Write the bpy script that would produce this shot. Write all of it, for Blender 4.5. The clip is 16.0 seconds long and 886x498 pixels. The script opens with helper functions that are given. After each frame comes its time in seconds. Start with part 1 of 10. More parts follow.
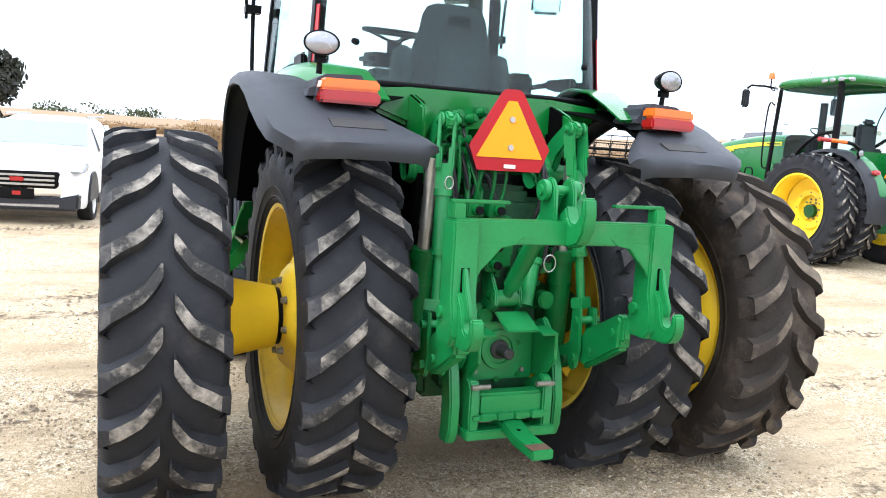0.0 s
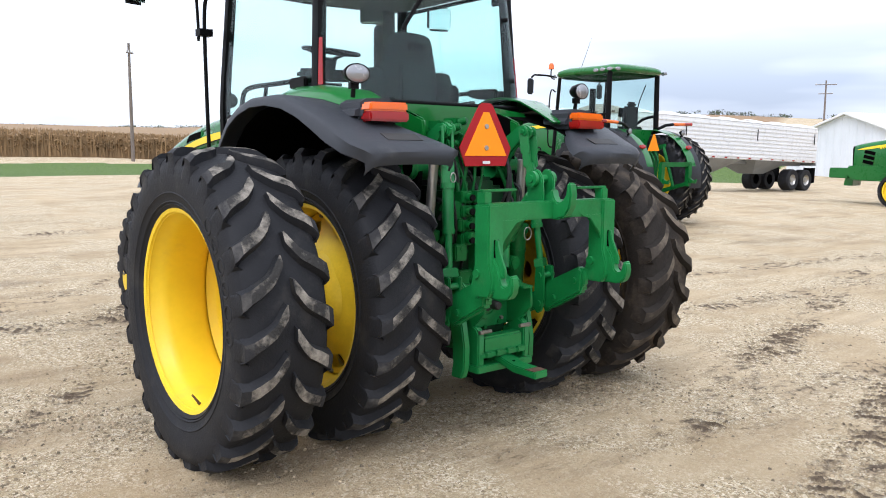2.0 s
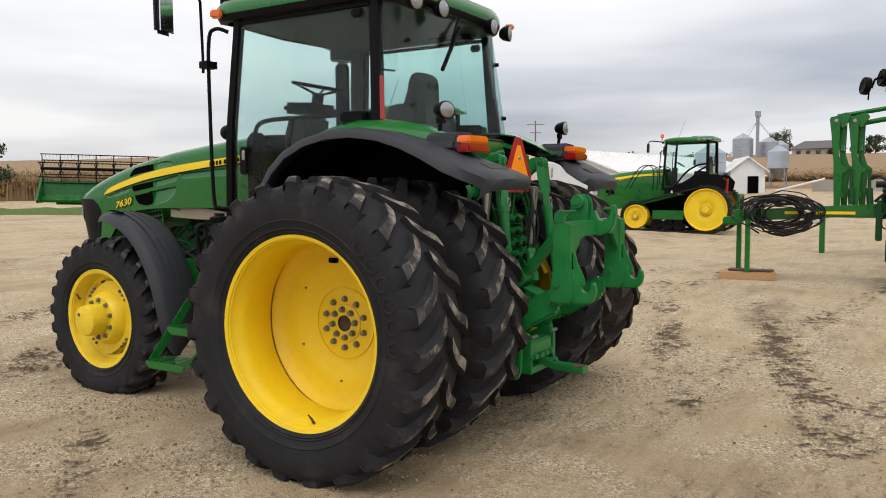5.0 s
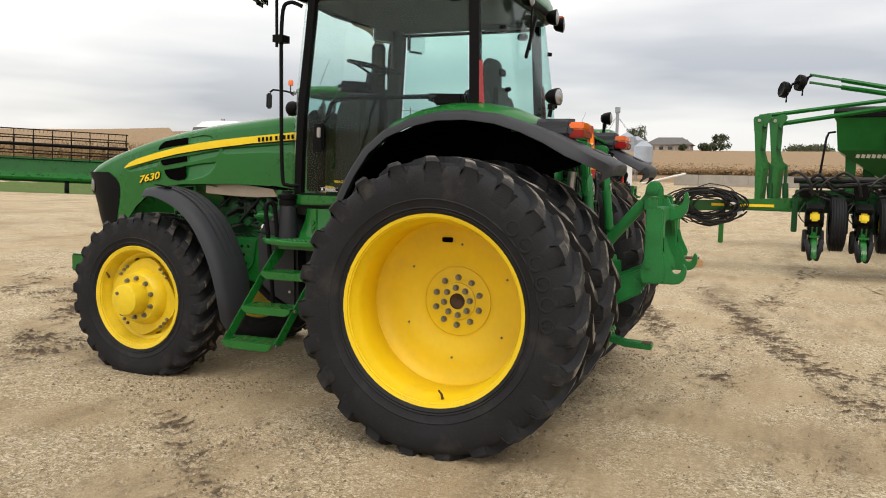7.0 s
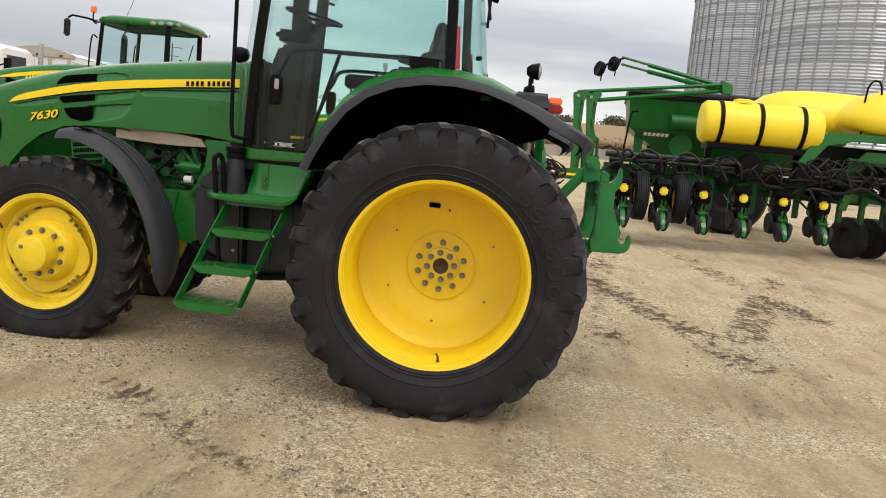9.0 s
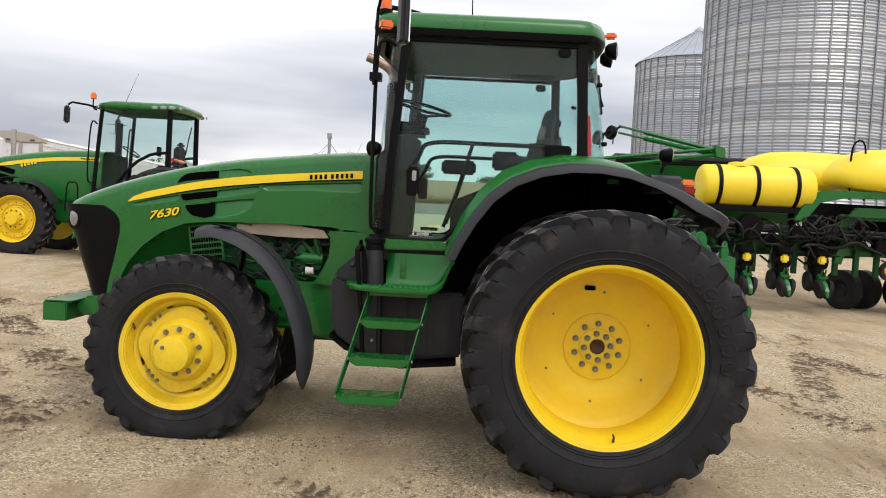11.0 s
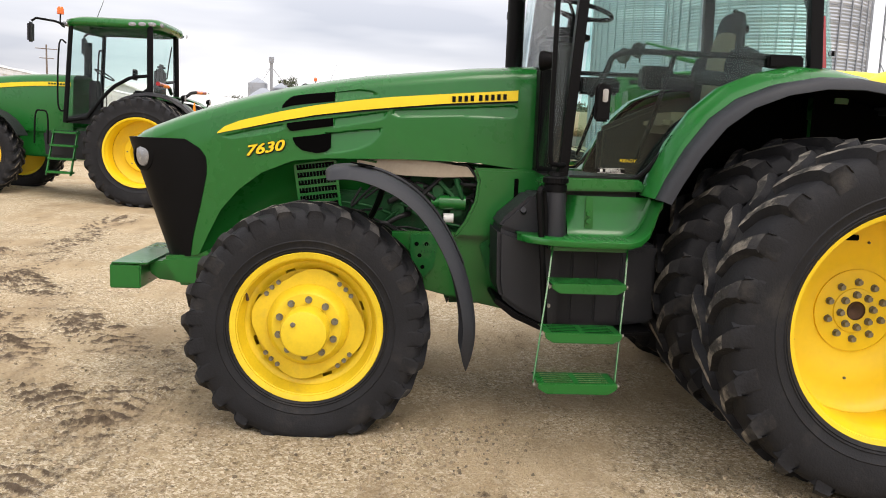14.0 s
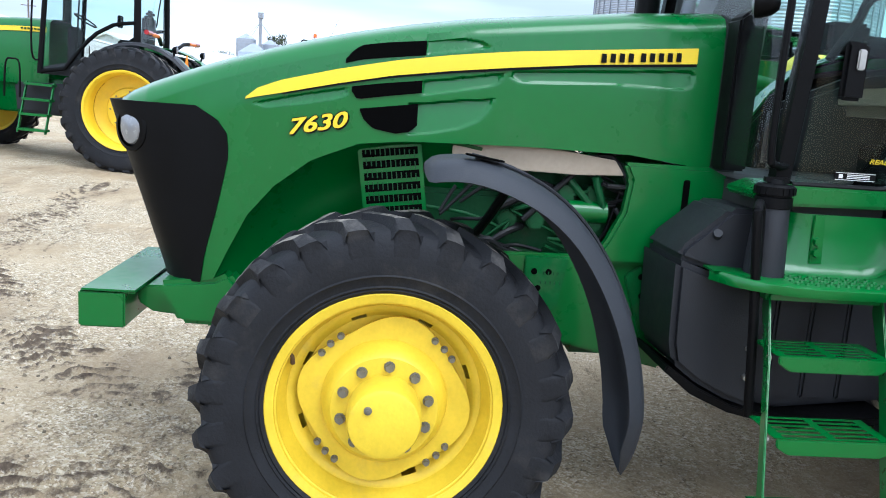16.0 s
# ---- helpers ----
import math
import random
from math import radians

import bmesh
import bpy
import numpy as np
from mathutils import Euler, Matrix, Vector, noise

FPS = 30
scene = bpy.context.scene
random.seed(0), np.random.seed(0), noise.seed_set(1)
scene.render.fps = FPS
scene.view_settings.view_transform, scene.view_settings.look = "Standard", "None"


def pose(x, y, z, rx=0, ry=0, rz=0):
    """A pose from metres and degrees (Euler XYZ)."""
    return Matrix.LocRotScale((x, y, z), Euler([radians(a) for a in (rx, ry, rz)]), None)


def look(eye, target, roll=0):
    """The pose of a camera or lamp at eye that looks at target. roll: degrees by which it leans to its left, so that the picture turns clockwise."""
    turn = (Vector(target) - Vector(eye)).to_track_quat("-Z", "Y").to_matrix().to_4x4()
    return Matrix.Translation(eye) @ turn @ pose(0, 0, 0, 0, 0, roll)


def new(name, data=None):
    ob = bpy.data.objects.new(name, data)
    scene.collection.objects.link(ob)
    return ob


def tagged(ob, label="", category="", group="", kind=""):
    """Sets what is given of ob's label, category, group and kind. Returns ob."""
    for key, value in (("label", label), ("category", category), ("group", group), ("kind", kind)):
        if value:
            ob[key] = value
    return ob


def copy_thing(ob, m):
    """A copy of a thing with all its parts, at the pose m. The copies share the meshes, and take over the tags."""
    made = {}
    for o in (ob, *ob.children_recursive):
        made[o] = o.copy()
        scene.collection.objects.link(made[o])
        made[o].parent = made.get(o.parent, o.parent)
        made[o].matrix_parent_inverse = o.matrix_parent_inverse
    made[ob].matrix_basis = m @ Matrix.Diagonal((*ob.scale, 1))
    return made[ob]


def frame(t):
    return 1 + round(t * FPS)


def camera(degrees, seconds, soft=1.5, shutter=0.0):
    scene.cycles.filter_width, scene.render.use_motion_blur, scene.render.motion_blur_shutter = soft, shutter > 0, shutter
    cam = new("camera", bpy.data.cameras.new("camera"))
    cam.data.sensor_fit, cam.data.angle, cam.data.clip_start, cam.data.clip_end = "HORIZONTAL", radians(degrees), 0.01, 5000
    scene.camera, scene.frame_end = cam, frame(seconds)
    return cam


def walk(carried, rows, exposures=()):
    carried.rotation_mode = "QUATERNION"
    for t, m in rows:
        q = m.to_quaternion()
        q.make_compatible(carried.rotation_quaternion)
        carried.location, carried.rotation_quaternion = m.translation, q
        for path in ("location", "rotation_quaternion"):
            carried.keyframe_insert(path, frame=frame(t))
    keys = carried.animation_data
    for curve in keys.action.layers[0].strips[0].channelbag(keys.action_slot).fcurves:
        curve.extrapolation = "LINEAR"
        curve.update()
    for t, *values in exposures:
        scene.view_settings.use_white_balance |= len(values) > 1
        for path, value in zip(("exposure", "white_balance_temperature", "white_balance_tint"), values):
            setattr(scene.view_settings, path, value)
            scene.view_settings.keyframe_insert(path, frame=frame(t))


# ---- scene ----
cam = camera(57.9, 16.0, soft=1.0)
PATH = [
    (0, (-1.718, -3.92, 1.652), (-0.956, -2.084, 1.433), 3.3),
    (0.5, (-2.083, -4.103, 1.66), (-1.202, -2.327, 1.394), 1.9),
    (1, (-2.503, -4.13, 1.66), (-1.467, -2.437, 1.408), 1.6),
    (1.5, (-2.949, -4.189, 1.676), (-1.807, -2.567, 1.424), 0.7),
    (2, (-3.328, -4.182, 1.688), (-2.069, -2.646, 1.454), 0.3),
    (2.5, (-3.689, -4.017, 1.687), (-2.305, -2.59, 1.473), 0.2),
    (3, (-4.044, -3.938, 1.688), (-2.579, -2.589, 1.502), -0.5),
    (3.5, (-4.306, -3.712, 1.685), (-2.78, -2.429, 1.531), -0.3),
    (4, (-4.552, -3.43, 1.71), (-2.979, -2.203, 1.566), 0.0),
    (4.2, (-4.678, -3.363, 1.7), (-3.083, -2.165, 1.557), -0.0),
    (6.3, (-5.641, -2.157, 1.588), (-3.811, -1.369, 1.417), 0.8),
    (6.5, (-5.758, -2.021, 1.597), (-3.92, -1.252, 1.423), 1.4),
    (7, (-5.879, -1.725, 1.609), (-4.029, -0.987, 1.428), 1.3),
    (7.5, (-5.935, -1.427, 1.595), (-4.069, -0.753, 1.345), 1.2),
    (8, (-6.108, -1.06, 1.625), (-4.185, -0.596, 1.334), 3.3),
    (8.2, (-6.144, -0.923, 1.615), (-4.204, -0.545, 1.313), 3.9),
    (10.3, (-6.458, 0.536, 1.633), (-4.464, 0.497, 1.494), 4.6),
    (10.5, (-6.481, 0.679, 1.643), (-4.485, 0.638, 1.523), 3.8),
    (11, (-6.441, 0.949, 1.668), (-4.444, 0.978, 1.572), 2.9),
    (11.5, (-6.286, 1.192, 1.667), (-4.293, 1.277, 1.527), 4.7),
    (12, (-6.126, 1.481, 1.687), (-4.133, 1.526, 1.515), 3.5),
    (12.5, (-5.94, 1.715, 1.687), (-3.949, 1.728, 1.504), 2.7),
    (13, (-5.769, 1.874, 1.701), (-3.777, 1.873, 1.526), 2.3),
    (13.5, (-5.551, 2.157, 1.666), (-3.562, 2.099, 1.466), 2.7),
    (14, (-5.203, 2.358, 1.638), (-3.225, 2.243, 1.364), 2.2),
    (14.5, (-4.769, 2.574, 1.622), (-2.808, 2.446, 1.25), 1.3),
    (15, (-4.373, 2.786, 1.642), (-2.411, 2.634, 1.286), 1.9),
    (15.5, (-3.949, 2.821, 1.66), (-1.983, 2.686, 1.316), 2.6),
    (16, (-3.588, 2.875, 1.654), (-1.627, 2.719, 1.295), 4.1),
]

# ---- ground ----


def value_noise(x, y, seed):
    """Smooth noise in 0..1 on numpy arrays."""
    xi, yi = np.floor(x), np.floor(y)
    fx, fy = x - xi, y - yi
    fx, fy = fx * fx * (3 - 2 * fx), fy * fy * (3 - 2 * fy)

    def h(a, b):
        v = np.sin(a * 127.1 + b * 311.7 + seed * 74.7) * 43758.5453
        return v - np.floor(v)
    return (h(xi, yi) * (1 - fx) + h(xi + 1, yi) * fx) * (1 - fy) + (h(xi, yi + 1) * (1 - fx) + h(xi + 1, yi + 1) * fx) * fy


# wheel tracks: start, end, half width, depth
RUTS = [((0.1, -1.66), (9.6, 1.25), 0.26, 0.034), ((-0.2, -2.72), (7.6, -0.70), 0.26, 0.032), ((0.5, -0.10), (1.6, -0.80), 0.22, 0.020), ((0.6, -2.45), (6.5, -4.6), 0.24, 0.022),
        ((-2.3, 3.1), (5.2, 8.5), 0.30, 0.040), ((-0.7, 3.45), (4.8, 7.5), 0.28, 0.036), ((-2.9, 4.3), (3.2, 7.9), 0.28, 0.034), ((-6.0, 4.5), (3.2, 3.55), 0.26, 0.028), ((0.3, 5.9), (9.0, 7.0), 0.30, 0.026),
        ((-2.0, 1.25), (-1.62, 0.30), 0.17, 0.036), ((-1.45, 2.35), (-2.75, 0.50), 0.20, 0.030), ((-2.75, 0.50), (-3.3, -0.5), 0.20, 0.022), ((-1.3, 2.5), (-0.9, 1.7), 0.20, 0.022),
        ((2.2, -3.95), (9.0, -3.4), 0.28, 0.024), ((1.4, -1.2), (12.0, -2.8), 0.26, 0.022), ((3.0, 0.9), (12.0, 0.2), 0.26, 0.020), ((5.0, 2.6), (12.0, 1.6), 0.26, 0.020),
        ((-8.0, 8.0), (6.0, 12.5), 0.35, 0.03), ((-7.5, 2.9), (-3.2, 4.6), 0.24, 0.020), ((-3.0, -0.3), (-2.3, 1.6), 0.18, 0.022)]


def swell(x, y):
    """The broad shape of the land: a low rise in the yard, then slowly climbing fields."""
    d = np.hypot(x - 2, y - 2)
    far = np.minimum(np.maximum(0, d - 58), 440)
    az = np.degrees(np.arctan2(x, y))
    lift = 0.72 + 0.28 * np.clip((az - 20) / 20, 0, 1) + 0.30 * np.exp(-((az - 55) / 10) ** 2)
    z = (0.058 * far - 0.00003 * far ** 2) * lift
    z = z + (value_noise(x * 0.008, y * 0.008, 5) - 0.5) * 1.2 * np.clip((d - 70) / 150, 0, 1)
    return z + 0.042 * np.clip(y - 3.0, 0, 11) * np.clip((32 - x) / 12, 0, 1)


def land(x, y):
    """Height of the yard and the fields round it, and the mask of mud and ridge shade."""
    x, y = np.asarray(x, float), np.asarray(y, float)
    d = np.hypot(x - 2, y - 2)
    z = (value_noise(x * 0.35, y * 0.35, 1) - 0.5) * 0.035 * np.minimum(1, d / 6)
    z = z + (value_noise(x * 2.3, y * 2.3, 2) - 0.5) * 0.012 + (value_noise(x * 7.0, y * 7.0, 3) - 0.5) * 0.008
    mud = np.zeros_like(z)
    clump, crumb = value_noise(x * 1.7, y * 1.7, 7), value_noise(x * 9.0, y * 9.0, 9)
    wander = (value_noise(x * 0.9, y * 0.9, 12) - 0.5) * 0.30
    for (ax, ay), (bx, by), hw, dep in RUTS:
        L = math.hypot(bx - ax, by - ay)
        ux, uy = (bx - ax) / L, (by - ay) / L
        s = np.clip((x - ax) * ux + (y - ay) * uy, 0, L)
        across = -(x - ax - s * ux) * uy + (y - ay - s * uy) * ux
        off = np.hypot(x - ax - s * ux, y - ay - s * uy) + wander * 0.4
        f = np.exp(-(np.maximum(off, 0) / hw) ** 4) * np.minimum(1, np.minimum(s, L - s) / 0.8 + 0.1)
        # prints of the tread bars: sharp crescents thrown up across the track
        wave = (s + np.abs(across) * 0.55 + wander * 0.7) / 0.115
        ridge = 1 - np.abs((wave - np.floor(wave)) * 2 - 1)
        ridge = np.clip(ridge * 1.8 - 0.8, 0, 1) * np.clip(clump * 2.3 - 0.50, 0, 1) * (0.25 + 1.0 * crumb)
        z = z + dep * f * (1.05 * ridge - 0.32)
        # ridges raise the mask too, so their shade is painted with the mud
        mud = np.maximum(mud, f * (0.36 + 0.62 * ridge))
    return z + swell(x, y), mud


def axis_steps(lo, hi, step, grow, reach):
    mid = list(np.arange(lo, hi + step / 2, step))
    up, s = [], step
    x = hi
    while x < reach:
        s *= grow
        x += s
        up.append(x)
    down, s = [], step
    x = lo
    while x > -reach:
        s *= grow
        x -= s
        down.append(x)
    return np.array(down[::-1] + mid + up)


def ground_material():
    m = bpy.data.materials.new("yard_and_grass")
    m.use_nodes = True
    n, l = m.node_tree.nodes, m.node_tree.links
    b = n["Principled BSDF"]
    geo = n.new("ShaderNodeNewGeometry")

    def noise_node(scale, detail=6.0, rough=0.6, stretch=None):
        t = n.new("ShaderNodeTexNoise")
        t.inputs["Scale"].default_value, t.inputs["Detail"].default_value, t.inputs["Roughness"].default_value = scale, detail, rough
        if stretch:
            mp = n.new("ShaderNodeMapping")
            mp.inputs["Scale"].default_value, mp.inputs["Rotation"].default_value = stretch, (0, 0, radians(20))
            l.new(geo.outputs["Position"], mp.inputs["Vector"])
            l.new(mp.outputs["Vector"], t.inputs["Vector"])
        else:
            l.new(geo.outputs["Position"], t.inputs["Vector"])
        return t.outputs["Fac"]

    def ramp(fac, stops):
        r = n.new("ShaderNodeValToRGB")
        while len(r.color_ramp.elements) < len(stops):
            r.color_ramp.elements.new(0.5)
        for e, (p, c) in zip(r.color_ramp.elements, stops):
            e.position, e.color = p, (*c, 1)
        l.new(fac, r.inputs["Fac"])
        return r.outputs["Color"]

    def mix(fac, a, b2, mode="MIX"):
        x = n.new("ShaderNodeMix")
        x.data_type, x.blend_type = "RGBA", mode
        if isinstance(fac, float):
            x.inputs[0].default_value = fac
        else:
            l.new(fac, x.inputs[0])
        l.new(a, x.inputs[6])
        if isinstance(b2, tuple):
            x.inputs[7].default_value = (*b2, 1)
        else:
            l.new(b2, x.inputs[7])
        return x.outputs[2]

    def between(value, a, b2):
        r = n.new("ShaderNodeMapRange")
        r.inputs["From Min"].default_value, r.inputs["From Max"].default_value = a, b2
        r.interpolation_type = "SMOOTHSTEP"
        l.new(value, r.inputs["Value"])
        return r.outputs["Result"]

    base = ramp(noise_node(0.55, 7, 0.62), [(0.30, (0.28, 0.204, 0.118)), (0.48, (0.45, 0.342, 0.205)), (0.66, (0.60, 0.482, 0.318))])
    packed = ramp(noise_node(1.6, 6, 0.6, (0.35, 2.2, 1)), [(0.34, (0.19, 0.14, 0.09)), (0.50, (0.42, 0.32, 0.198)), (0.7, (0.55, 0.45, 0.30))])
    col = mix(0.45, base, packed)
    # loose stones: pale and dark specks of two sizes
    def cells(scale):
        v = n.new("ShaderNodeTexVoronoi")
        v.inputs["Scale"].default_value = scale
        l.new(geo.outputs["Position"], v.inputs["Vector"])
        return v
    vor, vor2 = cells(48.0), cells(110.0)
    stones = [(0.12, (0.12, 0.09, 0.055)), (0.32, (0.37, 0.280, 0.165)), (0.58, (0.51, 0.418, 0.268)), (0.86, (0.86, 0.785, 0.63))]
    specks = mix(between(noise_node(60, 3, 0.6), 0.40, 0.60), ramp(vor.outputs["Color"], stones), ramp(vor2.outputs["Color"], stones))
    col = mix(between(noise_node(0.9, 4, 0.6), 0.40, 0.58), mix(0.16, col, specks), mix(0.80, col, specks))
    # mud in the ruts, with the shade of the print ridges painted in
    att = n.new("ShaderNodeAttribute")
    att.attribute_name = "mud"
    mudn = n.new("ShaderNodeMath")
    mudn.operation = "MULTIPLY_ADD"
    l.new(noise_node(5.5, 9, 0.74, (0.8, 1.25, 1)), mudn.inputs[0])
    mudn.inputs[1].default_value = 2.2
    l.new(att.outputs["Fac"], mudn.inputs[2])
    mud_and_shade = between(mudn.outputs["Value"], 1.46, 1.82)
    # damp trampled soil in long patches
    col = mix(between(noise_node(0.42, 8, 0.68, (0.5, 1.5, 1)), 0.54, 0.70), col, mix(0.62, col, ramp(noise_node(9.0, 6, 0.75), [(0.35, (0.10, 0.068, 0.042)), (0.65, (0.30, 0.225, 0.14))])))
    col = mix(mud_and_shade, col, ramp(noise_node(22.0, 5, 0.7), [(0.35, (0.070, 0.049, 0.032)), (0.68, (0.19, 0.142, 0.095))]))
    # crumbled clods thrown up by the tyres, ridge shade painted as dark dashes
    clods = n.new("ShaderNodeMath")
    clods.operation = "MULTIPLY"
    l.new(between(noise_node(11.0, 7, 0.72, (0.55, 1.6, 1)), 0.55, 0.62), clods.inputs[0])
    l.new(between(noise_node(0.7, 5, 0.65, (0.7, 1.4, 1)), 0.45, 0.62), clods.inputs[1])
    col = mix(clods.outputs["Value"], col, mix(0.50, col, (0.10, 0.070, 0.044)))
    # grass and stubble further out
    grass = ramp(noise_node(3.0, 8, 0.7), [(0.3, (0.045, 0.085, 0.016)), (0.7, (0.115, 0.175, 0.035))])
    soil = ramp(noise_node(0.35, 8, 0.65, (1, 0.15, 1)), [(0.3, (0.20, 0.125, 0.065)), (0.7, (0.33, 0.22, 0.12))])
    lawn = n.new("ShaderNodeAttribute")
    lawn.attribute_name = "lawn"
    field = n.new("ShaderNodeAttribute")
    field.attribute_name = "field"
    wob = n.new("ShaderNodeMath")
    wob.operation = "ADD"
    l.new(lawn.outputs["Fac"], wob.inputs[0])
    l.new(noise_node(0.8, 5, 0.6), wob.inputs[1])
    col = mix(between(wob.outputs["Value"], 0.92, 1.06), col, grass)
    col = mix(field.outputs["Fac"], col, soil)
    l.new(col, b.inputs["Base Color"])
    b.inputs["Roughness"].default_value = 0.88
    b.inputs["Specular IOR Level"].default_value = 0.25
    bp, bp2 = n.new("ShaderNodeBump"), n.new("ShaderNodeBump")
    bp.inputs["Strength"].default_value, bp.inputs["Distance"].default_value = 0.40, 0.008
    bp2.inputs["Strength"].default_value, bp2.inputs["Distance"].default_value = 0.85, 0.035
    l.new(vor.outputs["Distance"], bp.inputs["Height"])
    l.new(noise_node(19, 9, 0.78), bp2.inputs["Height"])
    bp3 = n.new("ShaderNodeBump")
    bp3.inputs["Strength"].default_value, bp3.inputs["Distance"].default_value = 0.6, 0.022
    bp3.invert = True
    l.new(clods.outputs["Value"], bp3.inputs["Height"])
    l.new(bp3.outputs["Normal"], bp2.inputs["Normal"])
    l.new(bp2.outputs["Normal"], bp.inputs["Normal"])
    l.new(bp.outputs["Normal"], b.inputs["Normal"])
    return m


def make_ground():
    xs, ys = axis_steps(-5.6, 5.6, 0.032, 1.035, 1500), axis_steps(-4.2, 6.8, 0.032, 1.035, 1500)
    X, Y = np.meshgrid(xs, ys, indexing="ij")
    Z, mud = land(X, Y)
    nx, ny = len(xs), len(ys)
    idx = np.arange(nx * ny).reshape(nx, ny)
    quads = np.stack([idx[:-1, :-1], idx[1:, :-1], idx[1:, 1:], idx[:-1, 1:]], -1).reshape(-1, 4)
    me = bpy.data.meshes.new("ground")
    me.from_pydata(np.stack([X, Y, Z], -1).reshape(-1, 3).tolist(), [], quads.tolist())
    # grass belt beside the drive, then fields
    az = np.degrees(np.arctan2(X + 4, Y + 3))
    d = np.hypot(X + 4, Y + 3)
    lawn = ((az > -30) & (az < 52) & (d > lerp(42, 50, (az + 30) / 82)) & (d < 73)).astype(float)
    lawn = np.maximum(lawn, ((az > 52) & (az < 63) & (d > 54) & (d < 100)) * 1.0)
    lawn = np.maximum(lawn, ((az > 80) & (az < 88) & (d > 315) & (d < 360)) * 1.0)
    field = ((d > 84) & (az > -60) & (az < 62)) * 1.0
    field = np.maximum(field, ((d > 90) & ((az > 76) | (az < -60))) * 1.0)
    for nm, arr in (("mud", mud), ("lawn", lawn), ("field", field)):
        at = me.attributes.new(nm, "FLOAT", "POINT")
        at.data.foreach_set("value", arr.reshape(-1).astype(np.float32))
    me.polygons.foreach_set("use_smooth", [True] * len(me.polygons))
    me.materials.append(ground_material())
    return tagged(new("ground", me), "tan gravel yard with muddy wheel ruts, grass and fields beyond", "ground", kind="structure")


def lerp(a, b, t):
    return a + (b - a) * np.clip(t, 0, 1)


make_ground()
# exposure along the walk: the phone's camera opens and closes
EXPOSURE = [(0.0, 1.14, 5800, 10), (1.0, 0.84, 5800, 10), (2.0, 0.36, 5900, 12), (3.0, -0.14, 6350, 13), (4.2, -0.30, 6600, 12), (6.3, -0.17, 6900, 10), (8.0, -0.05, 7100, 10),
            (10.5, -0.10, 6700, 12), (12.5, -0.04, 6800, 12), (13.5, 0.12, 6900, 13), (14.0, 0.25, 6900, 14), (14.5, 0.40, 6000, 11), (15.0, 0.48, 5600, 9), (16.0, 0.56, 5350, 8)]
walk(cam, [(t, look(eye, target, roll)) for t, eye, target, roll in PATH], EXPOSURE)

# ---- light ----
SUN_AZ, SUN_EL = 240.0, 56.0          # degrees clockwise from +y, and above the ground
world = bpy.data.worlds.new("overcast_sky")
scene.world = world
world.use_nodes = True
wn, wl = world.node_tree.nodes, world.node_tree.links
wn.clear()
w_out, w_bg = wn.new("ShaderNodeOutputWorld"), wn.new("ShaderNodeBackground")
w_sky = wn.new("ShaderNodeTexSky")
w_sky.sky_type = "NISHITA"
w_sky.sun_disc = False
w_sky.sun_elevation, w_sky.sun_rotation = radians(SUN_EL), radians(SUN_AZ)
w_sky.dust_density = 3.0
w_tc, w_map, w_noise, w_ramp = (wn.new("ShaderNodeTexCoord"), wn.new("ShaderNodeMapping"), wn.new("ShaderNodeTexNoise"),
                                wn.new("ShaderNodeValToRGB"))
w_map.inputs["Scale"].default_value = (1.0, 1.0, 6.5)
w_noise.inputs["Scale"].default_value = 1.7
w_noise.inputs["Detail"].default_value = 4.0
w_noise.inputs["Roughness"].default_value = 0.48
wl.new(w_tc.outputs["Generated"], w_map.inputs["Vector"])
wl.new(w_map.outputs["Vector"], w_noise.inputs["Vector"])
w_ramp.color_ramp.elements[0].position, w_ramp.color_ramp.elements[0].color = 0.37, (0.39, 0.425, 0.505, 1)
w_ramp.color_ramp.elements[1].position, w_ramp.color_ramp.elements[1].color = 0.63, (0.96, 0.965, 0.98, 1)
wl.new(w_noise.outputs["Fac"], w_ramp.inputs["Fac"])
# the cloud deck is white overhead and thins to grey-blue streaks low down
w_sep, w_rise = wn.new("ShaderNodeSeparateXYZ"), wn.new("ShaderNodeMapRange")
wl.new(w_tc.outputs["Generated"], w_sep.inputs["Vector"])
wl.new(w_sep.outputs["Z"], w_rise.inputs["Value"])
w_rise.inputs["From Min"].default_value, w_rise.inputs["From Max"].default_value = 0.05, 0.27
w_rise.interpolation_type = "SMOOTHSTEP"
w_mix = wn.new("ShaderNodeMix")
w_mix.data_type = "RGBA"
# a heavier grey bank of cloud stands in the east
w_dot, w_bank, w_thin = wn.new("ShaderNodeVectorMath"), wn.new("ShaderNodeMapRange"), wn.new("ShaderNodeMath")
w_dot.operation, w_thin.operation = "DOT_PRODUCT", "MULTIPLY"
wl.new(w_tc.outputs["Generated"], w_dot.inputs[0])
w_dot.inputs[1].default_value = (0.997, -0.08, 0.0)
w_bank.interpolation_type = "SMOOTHSTEP"
w_bank.inputs["From Min"].default_value, w_bank.inputs["From Max"].default_value = 0.88, 0.975
w_bank.inputs["To Min"].default_value, w_bank.inputs["To Max"].default_value = 1.0, 0.45
wl.new(w_dot.outputs["Value"], w_bank.inputs["Value"])
wl.new(w_rise.outputs["Result"], w_thin.inputs[0])
wl.new(w_bank.outputs["Result"], w_thin.inputs[1])
wl.new(w_thin.outputs["Value"], w_mix.inputs[0])
w_heavy, w_shade = wn.new("ShaderNodeMapRange"), wn.new("ShaderNodeMix")
w_heavy.interpolation_type = "SMOOTHSTEP"
w_heavy.inputs["From Min"].default_value, w_heavy.inputs["From Max"].default_value = 0.86, 0.99
